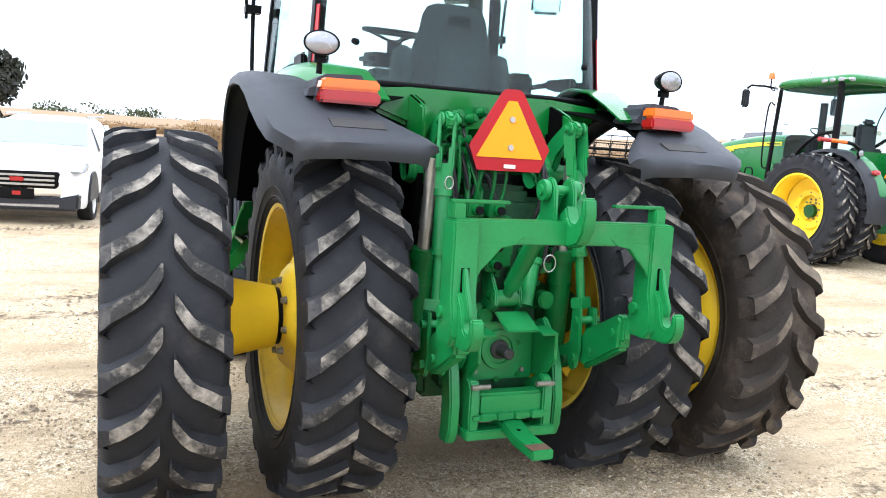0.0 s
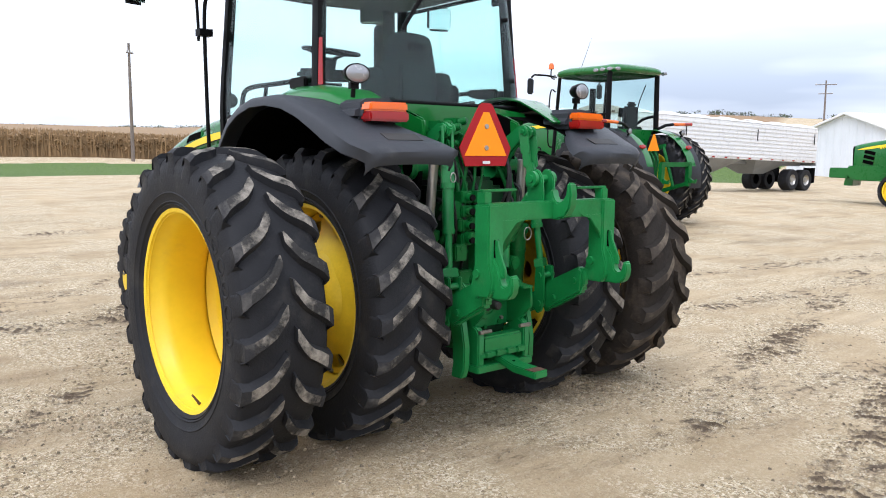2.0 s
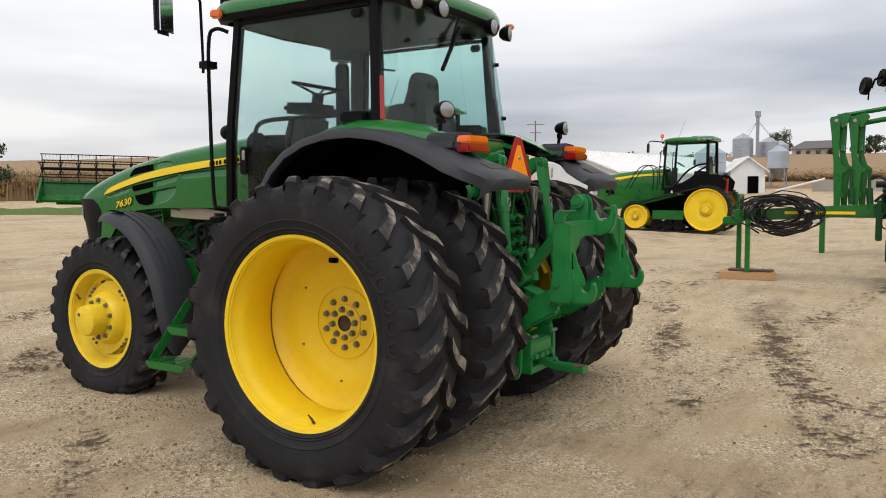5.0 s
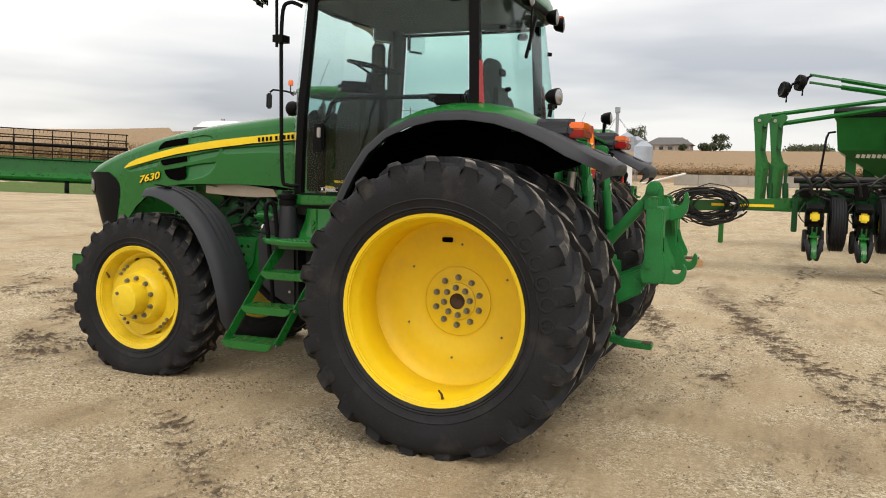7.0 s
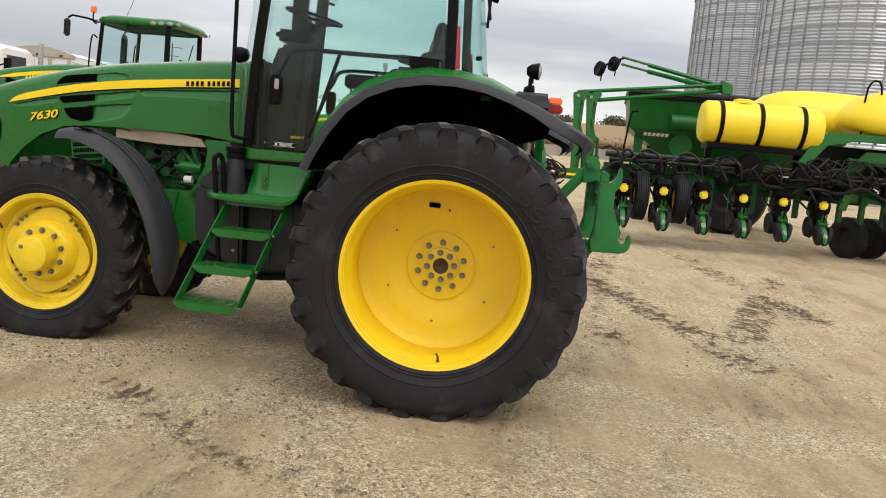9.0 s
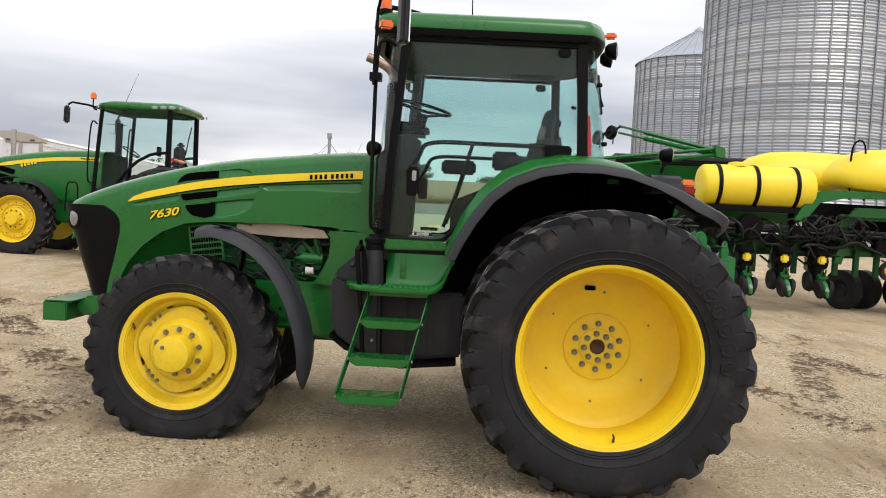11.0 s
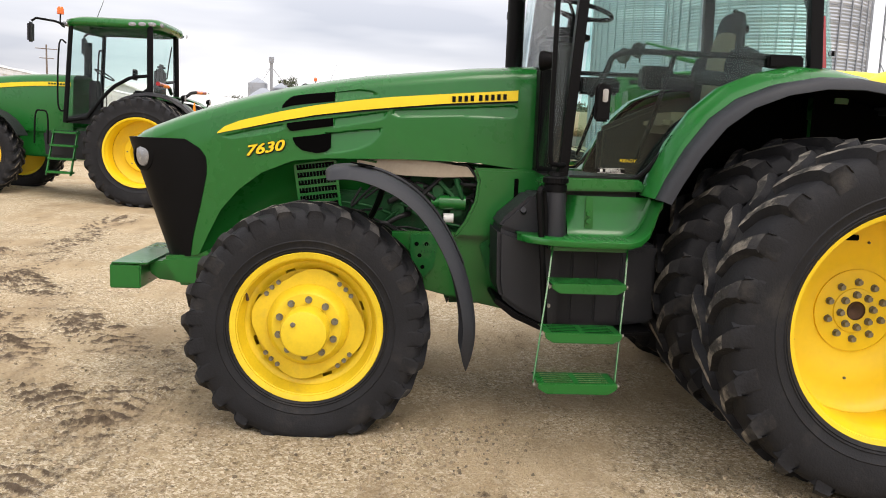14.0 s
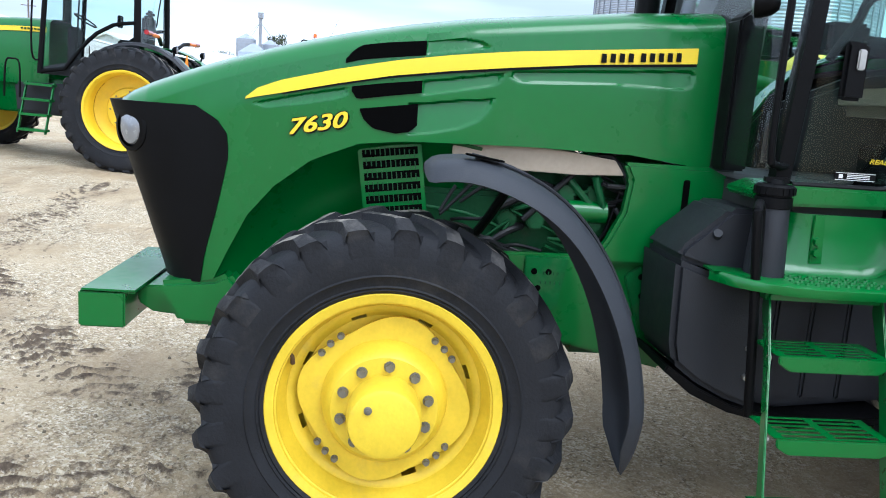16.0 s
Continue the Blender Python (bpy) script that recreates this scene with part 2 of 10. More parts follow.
wl.new(w_dot.outputs["Value"], w_heavy.inputs["Value"])
w_shade.data_type, w_shade.blend_type = "RGBA", "MULTIPLY"
wl.new(w_heavy.outputs["Result"], w_shade.inputs[0])
wl.new(w_ramp.outputs["Color"], w_shade.inputs[6])
w_shade.inputs[7].default_value = (0.88, 0.90, 0.93, 1)
wl.new(w_shade.outputs[2], w_mix.inputs[6])
w_mix.inputs[7].default_value = (1.12, 1.12, 1.13, 1)
# sky light through the cloud
w_scale = wn.new("ShaderNodeMix")
w_scale.data_type, w_scale.blend_type = "RGBA", "ADD"
w_scale.inputs[0].default_value = 0.03
wl.new(w_mix.outputs[2], w_scale.inputs[6])
wl.new(w_sky.outputs["Color"], w_scale.inputs[7])
wl.new(w_scale.outputs[2], w_bg.inputs["Color"])
w_bg.inputs["Strength"].default_value = 1.06
wl.new(w_bg.outputs["Background"], w_out.inputs["Surface"])
sun = new("sun", bpy.data.lights.new("sun", "SUN"))
sun.data.energy, sun.data.angle, sun.data.color = 1.25, radians(30), (1.0, 0.96, 0.9)
sun.rotation_euler = (radians(90 - SUN_EL), 0, radians(180 - SUN_AZ))

# ---- materials ----


def material(name, color, rough=0.5, metal=0.0, vary=0.25, dirt=None, dirt_amount=0.0, scale=6.0, bump=0.0, bump_scale=60.0, coat=0.0,
             spec=0.5, island=0.0, stretch=(1, 1, 1), loose=False):
    """A painted or raw surface: base colour broken up at two scales, dust or mud over it, fine relief."""
    m = bpy.data.materials.new(name)
    m.use_nodes = True
    n, l = m.node_tree.nodes, m.node_tree.links
    b = n["Principled BSDF"]
    b.inputs["Metallic"].default_value, b.inputs["Specular IOR Level"].default_value = metal, spec
    b.inputs["Coat Weight"].default_value, b.inputs["Coat Roughness"].default_value = coat, 0.12
    tc, mp = n.new("ShaderNodeTexCoord"), n.new("ShaderNodeMapping")
    mp.inputs["Scale"].default_value = stretch
    l.new(tc.outputs["Object"], mp.inputs["Vector"])
    if loose:
        # alike pieces that share a mesh each wear in their own way
        info, shift = n.new("ShaderNodeObjectInfo"), n.new("ShaderNodeVectorMath")
        shift.operation = "MULTIPLY"
        l.new(info.outputs["Random"], shift.inputs[0])
        shift.inputs[1].default_value = (37.0, 53.0, 71.0)
        l.new(shift.outputs["Vector"], mp.inputs["Location"])
    big, fine = n.new("ShaderNodeTexNoise"), n.new("ShaderNodeTexNoise")
    big.inputs["Scale"].default_value, big.inputs["Detail"].default_value = scale, 5.0
    fine.inputs["Scale"].default_value, fine.inputs["Detail"].default_value = scale * 9, 4.0
    for t in (big, fine):
        l.new(mp.outputs["Vector"], t.inputs["Vector"])
    add = n.new("ShaderNodeMath")
    add.operation = "MULTIPLY_ADD"
    l.new(fine.outputs["Fac"], add.inputs[0])
    add.inputs[1].default_value = 0.45
    l.new(big.outputs["Fac"], add.inputs[2])
    hsv = n.new("ShaderNodeHueSaturation")
    hsv.inputs["Color"].default_value = (*color, 1)
    mr = n.new("ShaderNodeMapRange")
    mr.inputs["From Min"].default_value, mr.inputs["From Max"].default_value = 0.4, 1.05
    mr.inputs["To Min"].default_value, mr.inputs["To Max"].default_value = 1 - vary, 1 + vary
    l.new(add.outputs["Value"], mr.inputs["Value"])
    last = mr.outputs["Result"]
    if island:
        geo, im, mul = n.new("ShaderNodeNewGeometry"), n.new("ShaderNodeMapRange"), n.new("ShaderNodeMath")
        im.inputs["To Min"].default_value, im.inputs["To Max"].default_value = 1 - island, 1 + island
        l.new(geo.outputs["Random Per Island"], im.inputs["Value"])
        mul.operation = "MULTIPLY"
        l.new(last, mul.inputs[0])
        l.new(im.outputs["Result"], mul.inputs[1])
        last = mul.outputs["Value"]
    l.new(last, hsv.inputs["Value"])
    col = hsv.outputs["Color"]
    if dirt:
        dn, dr, mix = n.new("ShaderNodeTexNoise"), n.new("ShaderNodeMapRange"), n.new("ShaderNodeMix")
        dn.inputs["Scale"].default_value, dn.inputs["Detail"].default_value = scale * 0.7, 8.0
        dn.inputs["Roughness"].default_value = 0.65
        l.new(mp.outputs["Vector"], dn.inputs["Vector"])
        dr.inputs["From Min"].default_value, dr.inputs["From Max"].default_value = 0.62 - 0.3 * dirt_amount, 0.80 - 0.2 * dirt_amount
        dr.inputs["To Max"].default_value = min(1.0, 0.35 + dirt_amount)
        l.new(dn.outputs["Fac"], dr.inputs["Value"])
        mix.data_type = "RGBA"
        l.new(dr.outputs["Result"], mix.inputs[0])
        l.new(col, mix.inputs[6])
        mix.inputs[7].default_value = (*dirt, 1)
        col = mix.outputs[2]
    l.new(col, b.inputs["Base Color"])
    rr = n.new("ShaderNodeMapRange")
    rr.inputs["From Min"].default_value, rr.inputs["From Max"].default_value = 0.4, 1.05
    rr.inputs["To Min"].default_value, rr.inputs["To Max"].default_value = max(0.03, rough - 0.1), min(1, rough + 0.12)
    l.new(add.outputs["Value"], rr.inputs["Value"])
    l.new(rr.outputs["Result"], b.inputs["Roughness"])
    if bump:
        bn, bp = n.new("ShaderNodeTexNoise"), n.new("ShaderNodeBump")
        bn.inputs["Scale"].default_value, bn.inputs["Detail"].default_value = bump_scale, 6.0
        l.new(mp.outputs["Vector"], bn.inputs["Vector"])
        bp.inputs["Strength"].default_value, bp.inputs["Distance"].default_value = bump, 0.01
        l.new(bn.outputs["Fac"], bp.inputs["Height"])
        l.new(bp.outputs["Normal"], b.inputs["Normal"])
    return m


def glass_material(name, tint, gloss=0.04):
    """Thin tinted cab glass: a clear pane with a mirror gloss that grows at grazing angles."""
    m = bpy.data.materials.new(name)
    m.use_nodes = True
    n, l = m.node_tree.nodes, m.node_tree.links
    n.clear()
    out, clear, shine, mix, lw = (n.new("ShaderNodeOutputMaterial"), n.new("ShaderNodeBsdfTransparent"), n.new("ShaderNodeBsdfGlossy"),
                                  n.new("ShaderNodeMixShader"), n.new("ShaderNodeLayerWeight"))
    clear.inputs["Color"].default_value = (*tint, 1)
    shine.inputs["Roughness"].default_value = gloss
    lw.inputs["Blend"].default_value = 0.5
    pw, ma = n.new("ShaderNodeMath"), n.new("ShaderNodeMath")
    pw.operation, ma.operation = "POWER", "MULTIPLY_ADD"
    l.new(lw.outputs["Facing"], pw.inputs[0])
    pw.inputs[1].default_value = 4.0
    l.new(pw.outputs["Value"], ma.inputs[0])
    ma.inputs[1].default_value, ma.inputs[2].default_value = 0.30, 0.020
    l.new(ma.outputs["Value"], mix.inputs["Fac"])
    l.new(clear.outputs["BSDF"], mix.inputs[1])
    l.new(shine.outputs["BSDF"], mix.inputs[2])
    l.new(mix.outputs["Shader"], out.inputs["Surface"])
    return m


def lens_material(name, color, rough=0.15):
    m = material(name, color, rough, vary=0.1, coat=0.25)
    return m


GREEN = material("green_paint", (0.0065, 0.128, 0.0195), 0.30, vary=0.10, coat=0.45, spec=0.28, dirt=(0.04, 0.13, 0.05), dirt_amount=0.05, scale=2.0)
GREEN_DULL = material("green_paint_dusty", (0.0045, 0.112, 0.021), 0.42, spec=0.28, vary=0.28, dirt=(0.09, 0.14, 0.07), dirt_amount=0.16, scale=7.0, bump=0.15)
CART_GREEN = material("weathered_green_paint", (0.004, 0.088, 0.014), 0.40, spec=0.28, vary=0.22, dirt=(0.07, 0.10, 0.05), dirt_amount=0.12, scale=3.0, bump=0.1)
# the green paint darkened for parts that lie in shade, patchy dirt over it
GREEN_DARK = material("green_paint_in_shade", (0.006, 0.070, 0.018), 0.5, spec=0.3, vary=0.3, dirt=(0.06, 0.07, 0.04), dirt_amount=0.25, scale=9.0, bump=0.2)
YELLOW = material("yellow_paint", (0.80, 0.560, 0.010), 0.52, vary=0.08, coat=0.08, dirt=(0.45, 0.30, 0.08), dirt_amount=0.04, scale=3.0)
YELLOW_DULL = material("yellow_paint_dusty", (0.76, 0.545, 0.022), 0.45, vary=0.14, dirt=(0.42, 0.31, 0.11), dirt_amount=0.10, scale=8.0, bump=0.1)
DECAL = material("yellow_decal", (0.86, 0.62, 0.012), 0.4, vary=0.05)
RUBBER = material("tyre_rubber", (0.0170, 0.0176, 0.0202), 0.60, vary=0.3, dirt=(0.058, 0.054, 0.049), dirt_amount=0.22, scale=6.0, bump=0.25, bump_scale=90, spec=0.16)
LUG = material("worn_bar_rubber", (0.036, 0.035, 0.034), 0.8, vary=0.35, dirt=(0.36, 0.325, 0.275), dirt_amount=0.60, scale=12.0, bump=0.9, bump_scale=60, spec=0.15, loose=True)
LUG_EDGE = material("dusty_bar_edge", (0.028, 0.028, 0.030), 0.7, vary=0.35, dirt=(0.130, 0.122, 0.112), dirt_amount=0.42, scale=9.0, bump=0.4, bump_scale=80, spec=0.15, loose=True)
LUG_SIDE = material("bar_flank_rubber", (0.0175, 0.0180, 0.0205), 0.62, vary=0.3, dirt=(0.070, 0.065, 0.058), dirt_amount=0.26, scale=7.0, bump=0.3, bump_scale=80, spec=0.15, loose=True)
RUBBER_MUD = material("muddy_tyre_rubber", (0.030, 0.026, 0.023), 0.85, vary=0.3, dirt=(0.150, 0.116, 0.085), dirt_amount=0.40, scale=3.5, bump=0.5, bump_scale=60, spec=0.1)
LUG_MUD = material("muddy_bar_rubber", (0.055, 0.047, 0.040), 0.85, vary=0.3, dirt=(0.20, 0.165, 0.125), dirt_amount=0.50, scale=8.0, bump=0.6, bump_scale=60, spec=0.1, loose=True)
FENDER = material("faded_grey_plastic", (0.031, 0.034, 0.041), 0.55, vary=0.14, dirt=(0.12, 0.115, 0.11), dirt_amount=0.06, scale=4.0, bump=0.12, bump_scale=220, spec=0.3)
PLASTIC = material("black_plastic", (0.019, 0.020, 0.024), 0.5, vary=0.15, dirt=(0.09, 0.085, 0.08), dirt_amount=0.06, scale=4.0, bump=0.12, bump_scale=220, spec=0.3)
BLACK = material("black_paint", (0.0035, 0.0035, 0.004), 0.45, vary=0.2, scale=8.0, spec=0.10)
# near-black that paints the shade inside holes, slots, gaps and wheel wells
DEEP = material("shade_black", (0.002, 0.002, 0.002), 0.9, vary=0.3, spec=0.03)
STEEL = material("bare_steel", (0.42, 0.41, 0.39), 0.38, metal=0.9, vary=0.2, scale=20.0)
BOLT = material("zinc_bolt", (0.20, 0.19, 0.16), 0.5, metal=0.6, vary=0.3, scale=30.0)
HITCH = material("hitch_green_paint", (0.010, 0.168, 0.040), 0.38, spec=0.35, vary=0.22, coat=0.15, dirt=(0.10, 0.17, 0.08), dirt_amount=0.10, scale=6.0, bump=0.12)
# case green taken near black: the shade of the recess is in the colour
CASE_SHADE = material("case_in_shade", (0.003, 0.035, 0.010), 0.5, spec=0.3, vary=0.4, dirt=(0.03, 0.04, 0.02), dirt_amount=0.25, scale=9.0, bump=0.2)
RUST = material("rusty_hub", (0.09, 0.05, 0.03), 0.8, vary=0.4, scale=20.0)
GLASS = glass_material("cab_glass", (0.83, 0.945, 0.922))
SCREEN_GLASS = glass_material("windscreen_glass", (0.95, 0.98, 0.975))
MIRROR = material("mirror_glass", (0.75, 0.78, 0.80), 0.05, metal=1.0, vary=0.02)
RED = lens_material("red_lens", (0.30, 0.006, 0.007))
ORANGE = lens_material("orange_lens", (0.74, 0.13, 0.006))
SMV_ORANGE = material("fluorescent_orange", (1.0, 0.30, 0.008), 0.55, vary=0.04, spec=0.2)
SMV_RED = material("retroreflective_red", (0.34, 0.006, 0.012), 0.4, vary=0.08, spec=0.3)
LAMP = material("lamp_glass", (0.30, 0.31, 0.33), 0.22, metal=0.5, vary=0.1, scale=40.0)
BEIGE = material("heat_shield", (0.40, 0.33, 0.25), 0.4, metal=0.3, vary=0.15)
SEAT = material("grey_seat_fabric", (0.014, 0.015, 0.018), 0.85, vary=0.2, bump=0.05)
TAN_SEAT = material("tan_seat_fabric", (0.22, 0.18, 0.12), 0.85, vary=0.2, bump=0.3)
DARK_TRIM = material("dark_cab_trim", (0.018, 0.018, 0.018), 0.7, vary=0.25)
TIP = material("heat_stained_steel", (0.30, 0.22, 0.17), 0.42, metal=0.7, vary=0.35, scale=14.0)
TRIM = material("cab_trim", (0.026, 0.026, 0.025), 0.7, vary=0.15)
LABEL = material("paper_label", (0.7, 0.7, 0.68), 0.5, vary=0.05)
WHITE = material("white_paint", (0.74, 0.75, 0.76), 0.3, vary=0.05, coat=0.4)
WHITE_WALL = material("white_siding", (0.66, 0.69, 0.73), 0.5, vary=0.08, scale=0.5, stretch=(3, 3, 1))
ROOF_WHITE = material("white_metal_roof", (0.78, 0.79, 0.80), 0.45, vary=0.06, scale=0.6)
GALV = material("galvanised_steel", (0.37, 0.41, 0.47), 0.42, metal=0.5, vary=0.16, scale=0.35, stretch=(1, 1, 6))
GALV_DARK = material("weathered_galvanised", (0.31, 0.335, 0.37), 0.5, metal=0.6, vary=0.2, scale=2.0)
TANK = material("yellow_plastic_tank", (0.86, 0.66, 0.03), 0.42, vary=0.06, scale=1.2)
WOOD = material("raw_timber", (0.42, 0.25, 0.12), 0.75, vary=0.3, scale=4.0, stretch=(1, 8, 8), bump=0.3)
POLE_WOOD = material("weathered_pole", (0.17, 0.14, 0.12), 0.85, vary=0.25, scale=1.5, stretch=(4, 4, 0.4))
CONCRETE = material("concrete", (0.33, 0.31, 0.28), 0.8, vary=0.2, scale=1.0, bump=0.3)
LEAF = material("leaves", (0.050, 0.066, 0.026), 0.6, vary=0.4, island=0.45)
LEAF_DARK = material("dark_needles", (0.028, 0.030, 0.020), 0.7, vary=0.4, island=0.5)
BARK = material("bark", (0.10, 0.075, 0.055), 0.9, vary=0.3, scale=8.0, bump=0.5)
SIDING = material("beige_painted_steel", (0.40, 0.36, 0.31), 0.55, vary=0.12, dirt=(0.22, 0.19, 0.16), dirt_amount=0.15, scale=2.0)
CORN = material("dry_corn", (0.24, 0.155, 0.075), 0.85, vary=0.25, island=0.35, scale=0.6)
HOSE = material("rubber_hose", (0.010, 0.010, 0.011), 0.45, vary=0.2, spec=0.3)

# ---- building helpers ----


def box(bm, c, s, rot=None):
    m = Matrix.Translation(c) @ (rot.to_matrix().to_4x4() if rot else Matrix.Identity(4)) @ Matrix.Diagonal((s[0], s[1], s[2], 1))
    return bmesh.ops.create_cube(bm, size=1.0, matrix=m)["verts"]


def cyl(bm, p0, p1, r0, r1=None, seg=16, caps=True):
    p0, p1 = Vector(p0), Vector(p1)
    d = p1 - p0
    m = Matrix.Translation((p0 + p1) / 2) @ d.to_track_quat("Z", "Y").to_matrix().to_4x4()
    bmesh.ops.create_cone(bm, cap_ends=caps, segments=seg, radius1=r0, radius2=r0 if r1 is None else r1, depth=d.length, matrix=m)


def tube(bm, pts, r, seg=8, closed=False):
    """A round tube through the points."""
    pts = [Vector(p) for p in pts]
    rings, n = [], len(pts)
    up = Vector((0.31, 0.17, 0.94))
    for i, p in enumerate(pts):
        a, b = pts[max(i - 1, 0)], pts[min(i + 1, n - 1)]
        d = (b - a).normalized()
        side = d.cross(up)
        if side.length < 0.1:
            side = d.cross(Vector((1, 0, 0)))
        side.normalize()
        over = side.cross(d)
        rad = r[i] if isinstance(r, (list, tuple)) else r
        rings.append([bm.verts.new(p + (side * math.cos(k * math.tau / seg) + over * math.sin(k * math.tau / seg)) * rad) for k in range(seg)])
    for a, b in zip(rings, rings[1:]):
        for k in range(seg):
            bm.faces.new((a[k], a[(k + 1) % seg], b[(k + 1) % seg], b[k]))
    bm.faces.new(rings[0][::-1])
    bm.faces.new(rings[-1])


def bend(pts, steps=5):
    """A smooth line through a few points (Catmull-Rom)."""
    pts = [Vector(p) for p in pts]
    out = []
    for i in range(len(pts) - 1):
        a, b, c, d = pts[max(i - 1, 0)], pts[i], pts[i + 1], pts[min(i + 2, len(pts) - 1)]
        for k in range(steps):
            t = k / steps
            out.append(0.5 * ((2 * b) + (c - a) * t + (2 * a - 5 * b + 4 * c - d) * t * t + (3 * b - a - 3 * c + d) * t ** 3))
    return out + [pts[-1]]


def lathe(bm, profile, seg=48, axis="x", skip=None, mat=None, centre=(0, 0, 0)):
    """Turns (along, radius) pairs about an axis. skip(i, k): faces left out. mat(i): material of a ring."""
    rings = []
    for a, r in profile:
        ring = []
        for k in range(seg):
            f = k * math.tau / seg
            c, s = r * math.cos(f), r * math.sin(f)
            p = {"x": (a, -c, s), "y": (c, a, s), "z": (c, s, a)}[axis]
            ring.append(bm.verts.new(Vector(p) + Vector(centre)))
        rings.append(ring)
    for i, (a, b) in enumerate(zip(rings, rings[1:])):
        for k in range(seg):
            if skip and skip(i, k):
                continue
            f = bm.faces.new((a[k], a[(k + 1) % seg], b[(k + 1) % seg], b[k]))
            if mat:
                f.material_index = mat(i)


def prism(bm, poly, d0, d1, axis="x"):
    """Extrudes a polygon of two coordinates between d0 and d1 along an axis: x takes (y, z), y takes (x, z), z takes (x, y)."""
    def at(p, d):
        return {"x": (d, p[0], p[1]), "y": (p[0], d, p[1]), "z": (p[0], p[1], d)}[axis]
    a = [bm.verts.new(at(p, d0)) for p in poly]
    b = [bm.verts.new(at(p, d1)) for p in poly]
    n = len(poly)
    bm.faces.new(a)
    bm.faces.new(b[::-1])
    for i in range(n):
        bm.faces.new((a[i], b[i], b[(i + 1) % n], a[(i + 1) % n]))


def grid(bm, rows):
    """A skin over rows of points."""
    vs = [[bm.verts.new(p) for p in row] for row in rows]
    for a, b in zip(vs, vs[1:]):
        for i in range(len(a) - 1):
            bm.faces.new((a[i], a[i + 1], b[i + 1], b[i]))


def thicken(bm, t):
    bmesh.ops.recalc_face_normals(bm, faces=bm.faces)
    bmesh.ops.solidify(bm, geom=bm.faces[:], thickness=t)


def mirrored(bm):
    """The same bmesh on the other side of x = 0."""
    b2 = bm.copy()
    bmesh.ops.scale(b2, vec=(-1, 1, 1), verts=b2.verts)
    bmesh.ops.reverse_faces(b2, faces=b2.faces)
    return b2


def meshed(name, bm, mats, bevel=0.0, smooth=35, fix=True):
    if fix:
        bmesh.ops.recalc_face_normals(bm, faces=bm.faces)
    if bevel:
        edges = [e for e in bm.edges if len(e.link_faces) == 2 and e.calc_face_angle(0) > 0.5]
        if edges:
            bmesh.ops.bevel(bm, geom=edges, offset=bevel, segments=2, affect="EDGES", clamp_overlap=True)
    me = bpy.data.meshes.new(name)
    bm.to_mesh(me)
    bm.free()
    for m in (mats if isinstance(mats, (list, tuple)) else [mats]):
        me.materials.append(m)
    if smooth:
        me.polygons.foreach_set("use_smooth", [True] * len(me.polygons))
        me.set_sharp_from_angle(angle=radians(smooth))
    return me


def part(name, bm, mats, parent=None, label="", bevel=0.0, smooth=35, at=None, fix=True):
    """One mesh object, a part of its parent. bm: a bmesh, or a mesh that is shared."""
    me = bm if isinstance(bm, bpy.types.Mesh) else meshed(name, bm, mats, bevel, smooth, fix)
    ob = new(name, me)
    ob.parent = parent
    if at is not None:
        ob.matrix_basis = at
    if label:
        tagged(ob, label)
    return ob


def thing(name, label, category, m=None, group="", kind=""):
    ob = tagged(new(name), label, category, group, kind)
    ob.empty_display_size = 0.2
    if m is not None:
        ob.matrix_basis = m
    return ob


def B():
    return bmesh.new()


def both(name, bm, mats, parent, label="", bevel=0.0, smooth=35):
    """A part and its twin on the other side."""
    b2 = mirrored(bm)
    return part(name, bm, mats, parent, label, bevel, smooth), part(name, b2, mats, parent, label, bevel, smooth)


def lerp_table(table, x):
    """Piecewise linear value from (x, v) pairs in rising x."""
    if x <= table[0][0]:
        return table[0][1]
    for (a, va), (b, vb) in zip(table, table[1:]):
        if x <= b:
            return va + (vb - va) * (x - a) / (b - a)
    return table[-1][1]

# ---- wheels ----


def tyre_mesh(R, W, rim, axle, lug_h, mats=None):
    """The carcass of a ribbed farm tyre about the x axis, bulging a little where it stands on the ground."""
    bm = B()
    h = W / 2
    Rc = R - lug_h
    side = [(h * 0.80, rim - 0.012), (h * 0.88, rim + 0.004)]
    # thin moulded rings on the sidewall
    for f, w in ((0.08, 0.915), (0.13, 0.94), (0.30, 0.985)):
        r = rim + (Rc - rim) * f
        side += [(h * w - 0.002, r - 0.006), (h * w + 0.004, r), (h * w, r + 0.006)]
    prof = side + [(h * 1.02, rim + (Rc - rim) * 0.55), (h * 0.995, rim + (Rc - rim) * 0.78), (h * 0.93, Rc - 0.026), (h * 0.84, Rc - 0.008), (h * 0.6, Rc + 0.002), (h * 0.25, Rc + 0.008), (0, Rc + 0.010)]
    prof = prof + [(-a, r) for a, r in prof[-2::-1]]
    lathe(bm, prof, 96, "x")
    for v in bm.verts:
        if v.co.z < -axle * 0.6:
            v.co.x *= 1 + 0.10 * ((-v.co.z - axle * 0.6) / (axle * 0.4)) ** 2
        if v.co.z < -axle:
            v.co.z = -axle + (v.co.z + axle) * 0.12
    return meshed("tyre", bm, mats or [RUBBER], smooth=40)


